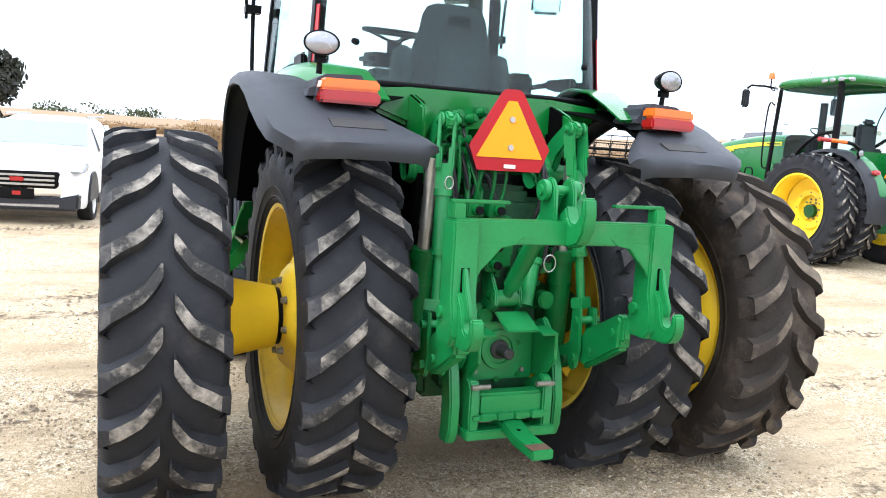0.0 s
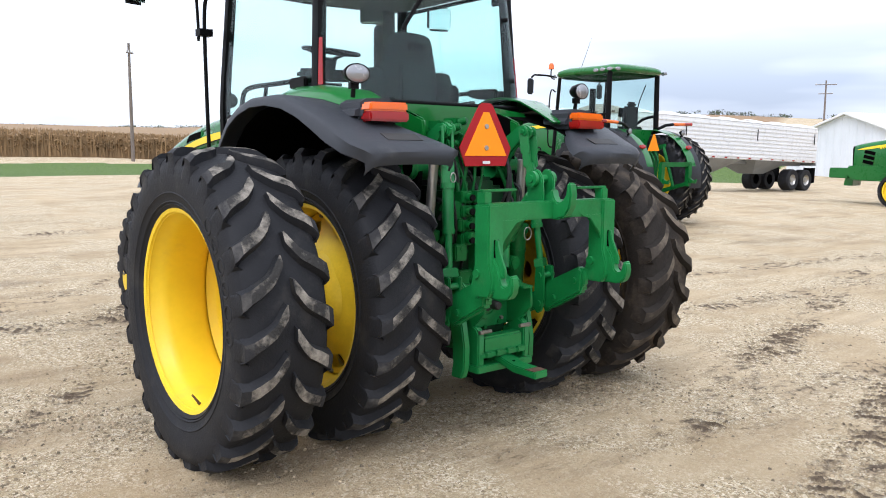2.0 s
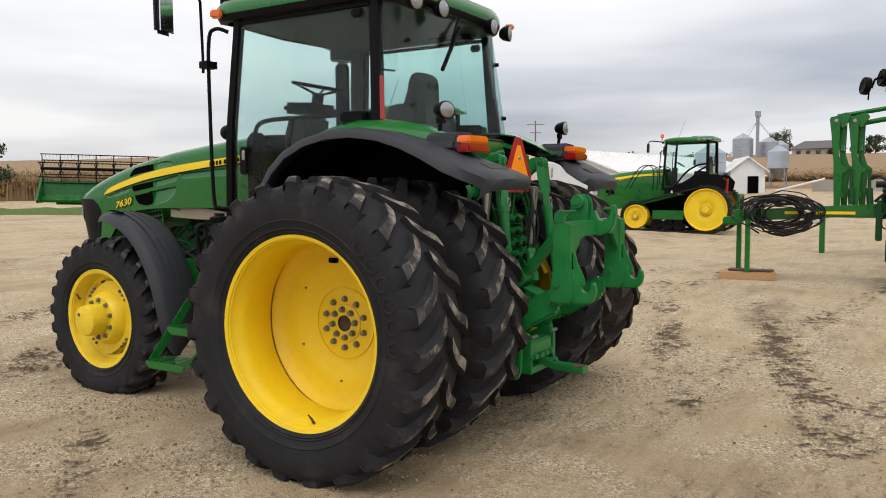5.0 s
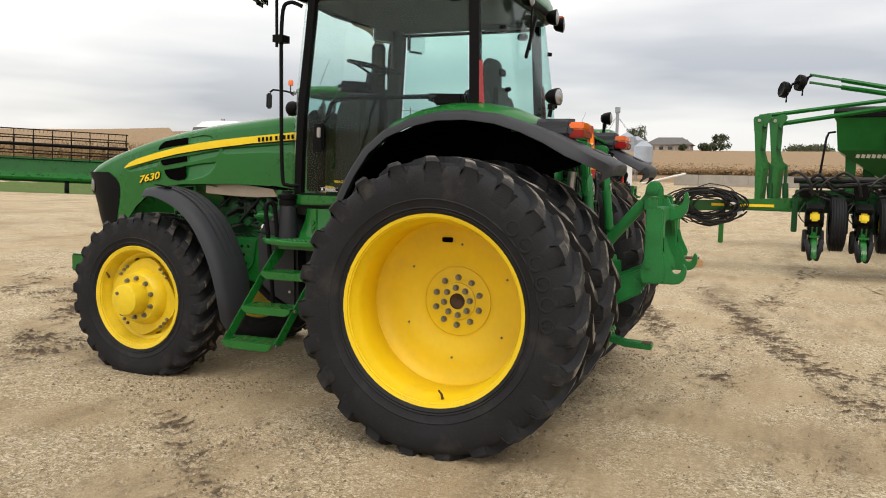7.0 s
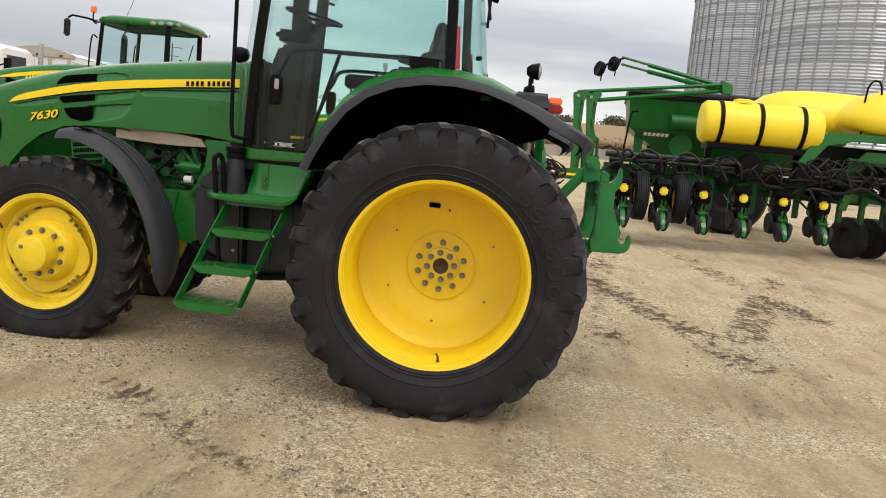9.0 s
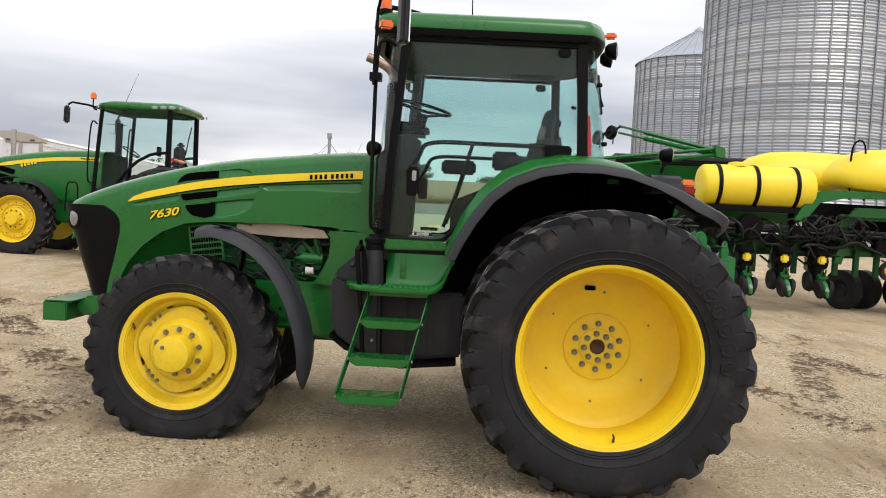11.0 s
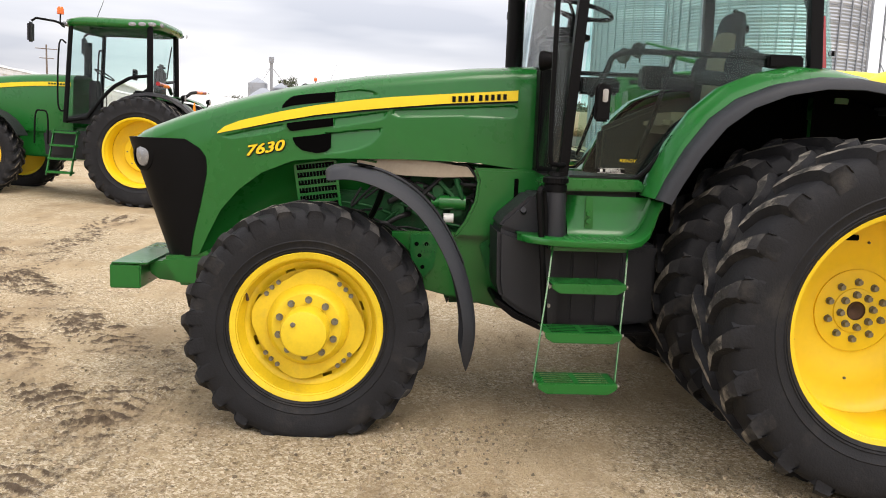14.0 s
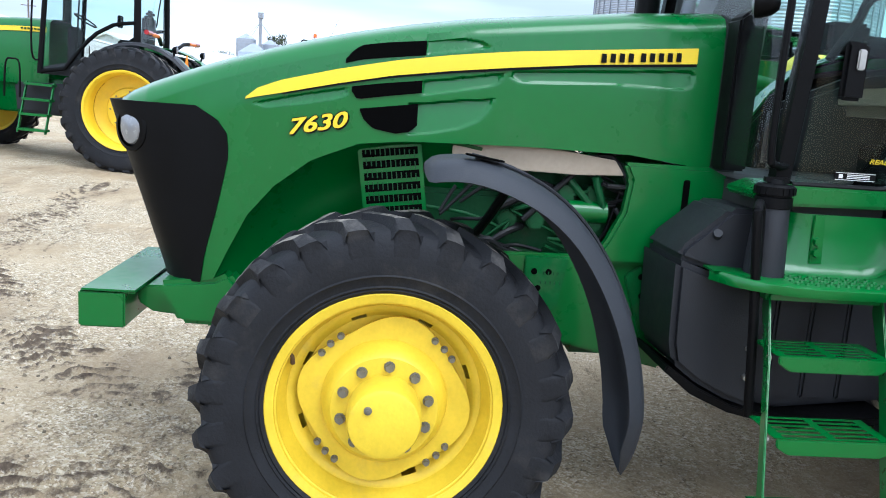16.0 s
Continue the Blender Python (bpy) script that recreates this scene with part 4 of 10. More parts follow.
# model number, laid on the hood
bpy.context.view_layer.update()
cu = bpy.data.curves.new("number", "FONT")
cu.body, cu.size, cu.shear, cu.resolution_u = "7630", 0.118, 0.2, 4
number_curve = new("number_curve", cu)
digits = bpy.data.meshes.new_from_object(number_curve.evaluated_get(bpy.context.evaluated_depsgraph_get()))
bpy.data.objects.remove(number_curve)
wide = max(v.co.x for v in digits.vertices)
for s in (-1, 1):
    for nm, mat, layers in (("model_number", DECAL, ((0.0, 0.0, 0.0085), (0.003, 0.0, 0.0088), (0.006, 0.0, 0.0091), (0.0, 0.003, 0.0094), (0.006, 0.003, 0.0097))),
                            ("number_shadow", BLACK, ((0.006, -0.007, 0.0052), (0.010, -0.007, 0.0055), (0.012, -0.003, 0.0058), (0.010, 0.0, 0.0061), (-0.003, 0.0, 0.0064), (-0.003, 0.006, 0.0067), (0.006, 0.006, 0.0070)))):
        verts, faces = [], []
        for dx, dz, out in layers:
            i0 = len(verts)
            for v in digits.vertices:
                vx = v.co.x + dx
                f = vx / wide if s < 0 else 1 - vx / wide
                y, z = 3.258 - 0.226 * f, 1.490 + v.co.y * 0.70 + dz + 0.046 * f
                hit, at, _n, _i = HOOD_SHELL.ray_cast(Vector((-2.0, y, z)), Vector((1, 0, 0)))
                x = (at.x if hit else hood_side(y, z).x) - out
                verts.append((x if s < 0 else -x, y, z))
            faces += [tuple(i0 + k for k in p.vertices) for p in digits.polygons]
        m2 = bpy.data.meshes.new(nm)
        m2.from_pydata(verts, [], faces)
        m2.materials.append(mat)
        part(nm, m2, None, TRACTOR, "yellow number 7630 with a black edge" if mat is DECAL else "")

# grille: black skin round the nose
bm = B()
rows = []
for i in range(15):
    z = 0.885 + (1.578 - 0.885) * i / 14
    back = lerp_table([(0.87, 3.585), (1.0, 3.565), (1.2, 3.515), (1.40, 3.475), (1.48, 3.485), (1.54, 3.53), (1.585, 3.62)], z)
    front = hood_nose(z)
    row = []
    for k in range(11):
        y = back + (front - 0.012 - back) * (1 - (1 - k / 10) ** 1.7)
        p = hood_side(y, z, 0.006)
        row.append(p + Vector((0, 0.004 * k / 10, 0)))
    row.append(Vector((-0.1, front + 0.006, z)))
    row.append(Vector((0, front + 0.008, z)))
    rows.append(row + [Vector((-p.x, p.y, p.z)) for p in row[-2::-1]])
grid(bm, rows)
thicken(bm, 0.004)
grille = part("grille", bm, BLACK, TRACTOR, "black mesh grille that wraps round the nose", smooth=50)
for s in (-1, 1):
    bm = B()
    p = hood_side(3.87, 1.47)
    lathe(bm, [(-0.040, 0.094), (0.000, 0.092), (0.005, 0.076)], 28, "x", centre=(0, 0, 0))
    bmesh.ops.scale(bm, vec=(1, 0.95, 1.05), verts=bm.verts)
    turn = Matrix.Translation((s * 0.350, 3.872, 1.478)) @ Euler((0, 0, radians(-34) if s < 0 else radians(34))).to_matrix().to_4x4() @ Matrix.Diagonal((s, 1, 1, 1))
    bmesh.ops.transform(bm, matrix=turn, verts=bm.verts)
    lamp = part("headlamp", bm, BLACK, TRACTOR, "oval headlamp in a black bezel")
    bm = B()
    lathe(bm, [(0.000, 0.066), (0.006, 0.062), (0.013, 0.042), (0.016, 0.0001)], 28, "x")
    bmesh.ops.scale(bm, vec=(1, 0.86, 1.08), verts=bm.verts)
    bmesh.ops.transform(bm, matrix=turn, verts=bm.verts)
    part("lens", bm, LAMP, lamp, "clear lens")

# inner wheel-arch panel, louvres and chassis
bm = B()
rows = []
for k in range(25):
    a = radians(-8 + 112 * k / 24)
    edge = Vector((-0.405, 2.70 + 0.86 * math.cos(a) ** 1.0, 0.80 + 0.71 * math.sin(a)))
    foot = Vector((-0.13, 2.70 + 0.50 * math.cos(a), 0.66 + 0.52 * math.sin(a)))
    rows.append([edge + (foot - edge) * f + Vector((0.10 * math.sin(f * math.pi) * (1 - f), 0, 0)) for f in (0, 0.06, 0.15, 0.3, 0.5, 0.75, 1.0)])
grid(bm, rows)
thicken(bm, 0.004)
both("arch_panel", bm, GREEN, TRACTOR, "green inner wheel arch that turns under the hood", smooth=60)
bm = B()
prism(bm, [(3.53, 0.90), (3.75, 0.88), (3.74, 0.83), (3.66, 0.71), (3.50, 0.705), (3.38, 0.72), (3.36, 0.80), (3.47, 0.93)], -0.43, -0.30, "x")
both("nose_skirt", bm, GREEN, TRACTOR, bevel=0.02)
for s in (-1, 1):
    lean = Euler((radians(-8), 0, 0))
    bm = B()
    box(bm, (s * 0.366, 2.842, 1.330), (0.016, 0.255, 0.285), lean)
    louvre = part("louvre_panel", bm, GREEN, TRACTOR, "green louvre panel with black slots", bevel=0.005)
    for i in range(6):
        bm = B()
        z = 1.216 + i * 0.046
        box(bm, (s * 0.373, 2.842 + (z - 1.33) * 0.14, z), (0.006, 0.222, 0.030), lean)
        slot = part("louvre_slot", bm, DEEP, louvre)
        bm = B()
        for k in range(11):
            box(bm, (s * 0.376, 2.745 + k * 0.0195 + (z - 1.33) * 0.14, z), (0.004, 0.004, 0.030), lean)
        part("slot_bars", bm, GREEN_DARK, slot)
# side rails
bm = B()
prism(bm, [(1.66, 1.08), (2.45, 1.07), (2.75, 1.02), (3.1, 0.98), (3.5, 0.86), (3.5, 0.72), (3.0, 0.70), (2.55, 0.72), (2.2, 0.72), (1.95, 0.66), (1.66, 0.60)], -0.385, -0.345, "x")
both("side_rail", bm, GREEN, TRACTOR, "green frame rail", bevel=0.01)
for s in (-1, 1):
    for poly, holes in (([(2.28, 1.06), (2.10, 1.06), (2.13, 0.86), (2.20, 0.78), (2.28, 0.80)], ((2.24, 1.0), (2.18, 1.0), (2.22, 0.93), (2.20, 0.86), (2.25, 0.86))),
                        ([(1.86, 1.00), (1.74, 1.09), (1.69, 1.09), (1.69, 0.70), (1.76, 0.72)], ((1.79, 1.0), (1.74, 1.02), (1.72, 0.94), (1.78, 0.92), (1.73, 0.86), (1.72, 0.79)))):
        bm = B()
        prism(bm, poly, s * 0.386, s * 0.402, "x")
        plate = part("mount_plate", bm, GREEN_DULL, TRACTOR, "green bolt-on plate with holes", bevel=0.004)
        for y, z in holes:
            bm = B()
            cyl(bm, (s * 0.400, y, z), (s * 0.404, y, z), 0.013, 0.013, 14)
            part("bolt_hole", bm, DEEP, plate)
    # cowl between engine and cab
    bm = B()
    prism(bm, [(1.92, 1.47), (1.56, 1.47), (1.45, 1.42), (1.45, 1.22), (1.62, 1.10), (1.66, 1.05), (2.02, 1.05), (1.955, 1.15), (1.90, 1.27), (1.885, 1.40)], s * 0.36, s * 0.425, "x")
    part("cowl_panel", bm, GREEN, TRACTOR, "green cowl panel ahead of the cab", bevel=0.015)
    bm = B()
    box(bm, (s * 0.428, 1.655, 1.335), (0.012, 0.026, 0.16))
    part("cowl_slot", bm, DEEP, TRACTOR, bevel=0.004)
    # heat shield under the hood edge
    bm = B()
    prism(bm, [(2.61, 1.498), (2.39, 1.512), (2.15, 1.496), (1.946, 1.472), (1.904, 1.413), (2.10, 1.404), (2.31, 1.407), (2.61, 1.424)], s * 0.37, s * 0.388, "x")
    part("heat_shield", bm, BEIGE, TRACTOR, "beige heat shield along the engine", bevel=0.003)

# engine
eng = part("engine_block", (lambda b: (box(b, (0, 2.3, 1.08), (0.50, 1.1, 0.44)), box(b, (0, 2.25, 1.36), (0.40, 0.95, 0.16)), b)[-1])(B()), GREEN_DARK, TRACTOR, "green engine block in shade-darkened paint", bevel=0.02)
rnd = random.Random(4)
for s in (-1, 1):
    for y in (2.36, 2.24, 2.12, 2.0):
        bm = B()
        cyl(bm, (s * 0.25, y, 1.20), (s * 0.33, y, 1.20), 0.045, 0.04, 14)
        box(bm, (s * 0.28, y, 1.31), (0.10, 0.07, 0.09))
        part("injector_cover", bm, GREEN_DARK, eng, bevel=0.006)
    bm = B()
    cyl(bm, (s * 0.33, 1.95, 1.25), (s * 0.33, 2.11, 1.25), 0.045, 0.045, 20)
    cyl(bm, (s * 0.33, 2.11, 1.25), (s * 0.33, 2.16, 1.25), 0.034, 0.022, 20)
    part("starter_motor", bm, GREEN, eng, "green starter motor")
    bm = B()
    cyl(bm, (s * 0.335, 2.02, 1.155), (s * 0.335, 2.08, 1.155), 0.03, 0.03, 14)
    part("fuel_filter", bm, LABEL, eng, "white filter cap")
    for j in range(24):
        bm = B()
        y0, z0 = rnd.uniform(1.95, 2.5), rnd.uniform(1.05, 1.38)
        pts = [(s * rnd.uniform(0.29, 0.37), y0 + k * rnd.uniform(-0.12, 0.12), z0 + k * rnd.uniform(-0.07, 0.07)) for k in range(4)]
        tube(bm, bend(pts, 4), rnd.uniform(0.006, 0.016), 8)
        part("engine_hose", bm, HOSE if j % 3 else GREEN_DARK, eng)

for y0, z0, n_bar in ((2.20, 0.995, 4), (2.21, 0.955, 5), (2.10, 1.14, 3)):
    bm = B()
    for k in range(n_bar):
        box(bm, (-0.4045 if z0 < 1.1 else -0.342, y0 - 0.02 * k, z0), (0.002, 0.005, 0.013))
    part("chalk_mark_bars", bm, GREEN_DARK if z0 < 1.1 else LABEL, TRACTOR, "small hand-written marks")

# axle, transmission and belly
bm = B()
box(bm, (0, FRONT_Y, 0.58), (1.10, 0.20, 0.20))
box(bm, (0, FRONT_Y, 0.56), (0.42, 0.34, 0.30))
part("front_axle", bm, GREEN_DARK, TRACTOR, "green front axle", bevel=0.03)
bm = B()
box(bm, (0, 1.1, 0.82), (0.52, 1.9, 0.42))
box(bm, (0, 0.05, 0.90), (0.62, 0.75, 0.85))
box(bm, (0, 2.2, 0.82), (0.42, 1.0, 0.28))
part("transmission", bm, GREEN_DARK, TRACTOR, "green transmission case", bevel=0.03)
bm = B()
lathe(bm, [(-0.72, 0.10), (-0.68, 0.13), (-0.55, 0.15), (-0.34, 0.22), (0.34, 0.22), (0.55, 0.15), (0.68, 0.13), (0.72, 0.10)], 28, "x", centre=(0, 0, REAR_Z))
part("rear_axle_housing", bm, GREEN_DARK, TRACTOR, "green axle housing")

# front weight bracket
bm = B()
box(bm, (0, 3.955, 0.76), (0.90, 0.18, 0.145))
box(bm, (0, 3.93, 0.835), (0.90, 0.22, 0.014))
prism(bm, [(3.86, 0.83), (3.50, 0.84), (3.50, 0.72), (3.60, 0.70), (3.80, 0.72), (3.86, 0.76)], -0.30, 0.30, "x")
part("weight_bracket", bm, GREEN, TRACTOR, "green front weight bracket", bevel=0.008)

# front fenders
arc = [(2.745, 1.452), (2.70, 1.474), (2.58, 1.480), (2.44, 1.445), (2.30, 1.375), (2.18, 1.27), (2.08, 1.13), (2.00, 0.97), (1.945, 0.80), (1.915, 0.62), (1.925, 0.48), (1.955, 0.37)]
for s in (-1, 1):
    bm = B()
    rows = []
    for j, (_, y, z) in enumerate(bend([(0, y, z) for y, z in arc], 3)):
        i = j / 3
        w = lerp_table([(0, 0.05), (0.5, 0.20), (1, 0.31), (3, 0.42), (8, 0.40), (9, 0.36), (10, 0.24), (10.7, 0.09), (11, 0.025)], i)
        n = Vector((0, y - FRONT_Y, z - FRONT_Z)).normalized()
        row = []
        for k, (f, drop) in enumerate(((0, 0.075), (0.05, 0.030), (0.16, 0.006), (0.5, -0.006), (0.84, 0.006), (0.95, 0.030), (1.0, 0.075))):
            x = -1.06 + (0.40 - w) * 0.35 + w * f
            row.append(Vector((x * -s, y, z)) - n * (drop * min(1.0, w / 0.26)))
        rows.append(row)
    grid(bm, rows)
    thicken(bm, 0.006)
    fender = part("front_fender", bm, FENDER, TRACTOR, "dark grey plastic front fender", smooth=50)
    for dx in (-0.06, 0.0, 0.06):
        bm = B()
        pts = [Vector((s * (0.88 + dx), y, z)) + Vector((0, y - FRONT_Y, z - FRONT_Z)).normalized() * 0.006 for y, z in arc[2:8]]
        tube(bm, bend(pts, 3), 0.006, 6)
        part("fender_rib", bm, PLASTIC, fender)
    bm = B()
    box(bm, (s * 0.97, 2.55, 1.486), (0.05, 0.13, 0.006), Euler((radians(8), 0, 0)))
    part("fender_slot", bm, DEEP, fender, bevel=0.002)
    bm = B()
    tube(bm, bend([(s * 0.40, 2.62, 1.02), (s * 0.6, 2.5, 1.2), (s * 0.85, 2.42, 1.43)], 4), 0.018, 10)
    part("fender_stay", bm, BLACK, fender)

# ---- cab ----
ROOT = TRACTOR


def cab_x(z):
    return lerp_table([(1.30, 0.79), (1.45, 0.805), (2.05, 0.825), (2.95, 0.775)], z)


def cab_pt(f, z):
    """The cab's glass outline in plan, from the rear middle (f=0) round the left side to the front middle (f=1)."""
    w = cab_x(z)
    back = lerp_table([(1.4, -0.10), (2.05, -0.13), (2.9, -0.02)], z)
    front = lerp_table([(1.4, 1.61), (2.05, 1.585), (2.9, 1.50)], z)
    b_y = lerp_table([(1.4, 0.06), (2.05, 0.09), (2.9, 0.13)], z)
    a_y = lerp_table([(1.4, 1.46), (2.05, 1.42), (2.9, 1.355)], z)
    pts = [(0.0, (0, back)), (0.12, (w * 0.62, back + 0.005)), (0.18, (w * 0.86, back + 0.05)), (0.24, (w * 0.97, (back + b_y) / 2 + 0.05)), (0.30, (w, b_y)),
           (0.70, (w, a_y)), (0.78, (w * 0.93, a_y + 0.10)), (0.86, (w * 0.74, front - 0.06)), (1.0, (0, front))]
    return lerp_table([(k, p[0]) for k, p in pts], f), lerp_table([(k, p[1]) for k, p in pts], f)


def cab_pane(name, f0, f1, z0, z1, mat, label, steps=10, sides=(-1, 1), rows_n=6, low=None, inset=0.0):
    for s in sides:
        bm = B()
        rows = []
        for i in range(steps + 1):
            f = f0 + (f1 - f0) * i / steps
            lo = low(f) if low else z0
            row = []
            for k in range(rows_n + 1):
                z = lo + (z1 - lo) * k / rows_n
                x, y = cab_pt(f, z)
                row.append((s * (x - inset), y, z))
            rows.append(row)
        grid(bm, rows)
        thicken(bm, 0.005)
        ob = part(name, bm, mat, ROOT, label, smooth=60)
        ob.visible_shadow = False


def door_low(f):
    y = cab_pt(f, 1.9)[1]
    return lerp_table([(0.10, 2.085), (0.35, 2.06), (0.55, 1.99), (0.70, 1.87), (0.85, 1.68), (1.0, 1.47), (1.05, 1.45)], y)


cab_pane("rear_window", 0.0, 0.28, 2.02, 2.86, GLASS, "tinted curved rear window", 12)
cab_pane("door_glass", 0.315, 0.685, 1.45, 2.84, GLASS, "greenish tinted cab door glass", 26, low=door_low)
cab_pane("windscreen", 0.715, 1.0, 1.50, 2.88, SCREEN_GLASS, "tinted windscreen", 12)
# dark band at the top of the panes: sun visor and headliner edge
for s in (-1, 1):
    for f, z0, r, nm in ((0.30, 2.05, 0.026, "rear_pillar"), (0.70, 1.44, 0.030, "front_pillar")):
        bm = B()
        rows = []
        for k in range(9):
            z = z0 + (2.92 - z0) * k / 8
            x, y = cab_pt(f, z)
            d = 0.034 if f < 0.5 else 0.028
            rows.append([(s * (x - 0.05), y - d, z), (s * (x + 0.008), y - d, z), (s * (x + 0.012), y, z), (s * (x + 0.008), y + d, z), (s * (x - 0.05), y + d, z), (s * (x - 0.05), y - d, z)])
        grid(bm, rows)
        part(nm, bm, BLACK, ROOT, "black cab pillar")
    # door frame along its curved lower edge
    pts = []
    for i in range(25):
        f = 0.31 + 0.38 * i / 24
        z = door_low(f)
        x, y = cab_pt(f, z)
        pts.append((s * (x + 0.004), y, z))
    bm = B()
    tube(bm, pts, 0.016, 8)
    part("door_frame", bm, BLACK, ROOT, "black door frame")
    bm = B()
    top = [(s * (cab_pt(f, 2.85)[0] + 0.004), cab_pt(f, 2.85)[1], 2.85) for f in (0.31, 0.5, 0.69)]
    tube(bm, top, 0.016, 8)
    part("door_header", bm, BLACK, ROOT, "black door frame")
    # latch, handle, hinges
    bm = B()
    x, y = cab_pt(0.66, 1.86)
    box(bm, (s * (x + 0.014), y - 0.03, 1.86), (0.030, 0.085, 0.20))
    latch = part("door_latch", bm, BLACK, ROOT, "black door latch", bevel=0.012)
    bm = B()
    box(bm, (s * (x + 0.034), y - 0.04, 1.90), (0.012, 0.03, 0.07))
    part("handle", bm, STEEL, latch, bevel=0.005)
    for z, w in ((2.80, 0.09), (2.12, 0.20)):
        bm = B()
        x, y = cab_pt(0.33, z)
        box(bm, (s * (x + 0.014), y + w * 0.4, z), (0.03, w, 0.06 if w < 0.15 else 0.075))
        part("door_hinge", bm, BLACK, ROOT, "black door hinge", bevel=0.012)
    # red reflector on the rear corner
    bm = B()
    rows = []
    for k in range(5):
        z = 2.10 + 0.28 * k / 4
        rows.append([(s * (cab_pt(f, z)[0] + 0.012), cab_pt(f, z)[1] - 0.012, z) for f in (0.245, 0.262, 0.28)])
    grid(bm, rows)
    thicken(bm, 0.006)
    part("reflector_strip", bm, RED, ROOT, "red reflector strip")
    for z in (2.20, 2.62):
        bm = B()
        x, y = cab_pt(0.16, z)
        cyl(bm, (s * x, y + 0.004, z), (s * (x + 0.02), y - 0.02, z), 0.017, 0.015, 12)
        part("window_stud", bm, BLACK, ROOT)
    # label low on the door
    bm = B()
    x, y = cab_pt(0.63, 1.49)
    box(bm, (s * (x + 0.008), y - 0.02, 1.495), (0.003, 0.155, 0.030))
    lab = part("door_label", bm, BLACK, ROOT, "small black and white label")
    bm = B()
    box(bm, (s * (x + 0.0105), y - 0.02 + 0.054, 1.495), (0.002, 0.014, 0.014))
    for dz in (0.006, 0.0, -0.006):
        box(bm, (s * (x + 0.0105), y - 0.032, 1.495 + dz), (0.002, 0.085, 0.0028))
    for dz in (0.0125, -0.0125):
        box(bm, (s * (x + 0.0105), y - 0.02, 1.495 + dz), (0.002, 0.148, 0.002))
    part("label_bars", bm, LABEL, lab)

# small yellow word on the door glass
cu = bpy.data.curves.new("word", "FONT")
cu.body, cu.size, cu.shear, cu.resolution_u = "READY", 0.030, 0.25, 3
word_curve = new("word_curve", cu)
bpy.context.view_layer.update()
word = bpy.data.meshes.new_from_object(word_curve.evaluated_get(bpy.context.evaluated_depsgraph_get()))
bpy.data.objects.remove(word_curve)
x, y = cab_pt(0.61, 1.55)
me = bpy.data.meshes.new("door_word")
me.from_pydata([(-(x + 0.012), y + 0.01 - v.co.x, 1.545 + v.co.y * 0.8) for v in word.vertices], [], [tuple(q.vertices) for q in word.polygons])
me.materials.append(DECAL)
part("door_word", me, None, ROOT, "small yellow word on the door glass")

# rear window's bottom rim and wiper
bm = B()
tube(bm, [(-cab_pt(f, 2.01)[0], cab_pt(f, 2.01)[1] - 0.004, 2.01) for f in (0.29, 0.24, 0.18, 0.12, 0.0)] + [(cab_pt(f, 2.01)[0], cab_pt(f, 2.01)[1] - 0.004, 2.01) for f in (0.12, 0.18, 0.24, 0.29)], 0.016, 8)
part("rear_window_rim", bm, BLACK, ROOT)
bm = B()
tube(bm, [(0.05, -0.04, 2.90), (-0.08, -0.07, 2.78), (-0.28, -0.12, 2.52)], 0.010, 6)
box(bm, (-0.20, -0.105, 2.62), (0.02, 0.02, 0.40), Euler((0, radians(36), 0)))
part("rear_wiper", bm, BLACK, ROOT, "black rear wiper")

# roof
bm = B()
rows = []
outline = []
for f in np.linspace(0, 1, 25):
    x, y = cab_pt(float(f), 2.93)
    outline.append((x, y))
cx, cy = 0.0, 0.78
for (gx, gy, z) in ((1.0, 1.0, 2.875), (1.055, 1.05, 2.88), (1.075, 1.075, 2.925), (1.07, 1.07, 2.985), (1.035, 1.045, 3.025), (0.95, 0.97, 3.05), (0.75, 0.78, 3.062), (0.4, 0.4, 3.068), (0.0, 0.0, 3.07)):
    half = [(-x * gx, cy + (y - cy) * gy * (1.12 if y > cy else 1.0), z - (0.03 if z < 3.0 else 0.0) * max(0, (0.1 - y)) * 2) for x, y in outline]
    rows.append(half + [(-p[0], p[1], p[2]) for p in half[-2::-1]])
grid(bm, rows)
bmesh.ops.remove_doubles(bm, verts=bm.verts, dist=0.0005)
for f in bm.faces:
    f.material_index = 1 if f.calc_center_median().z < 2.93 else 0
roof = part("cab_roof", bm, [GREEN, BLACK], ROOT, "rounded green cab roof with a black underside", smooth=50)
bm = B()
prism(bm, [(-cab_pt(f, 2.86)[0] * 0.985, cab_pt(f, 2.86)[1]) for f in np.linspace(0, 1, 20)] + [(cab_pt(f, 2.86)[0] * 0.985, cab_pt(f, 2.86)[1]) for f in np.linspace(1, 0, 20)][1:-1], 2.866, 2.93, "z")
part("headliner", bm, TRIM, ROOT, "grey headliner")
bm = B()
box(bm, (0.58, 0.35, 2.86), (0.12, 0.4, 0.06))
part("roof_console", bm, TRIM, ROOT, bevel=0.02)


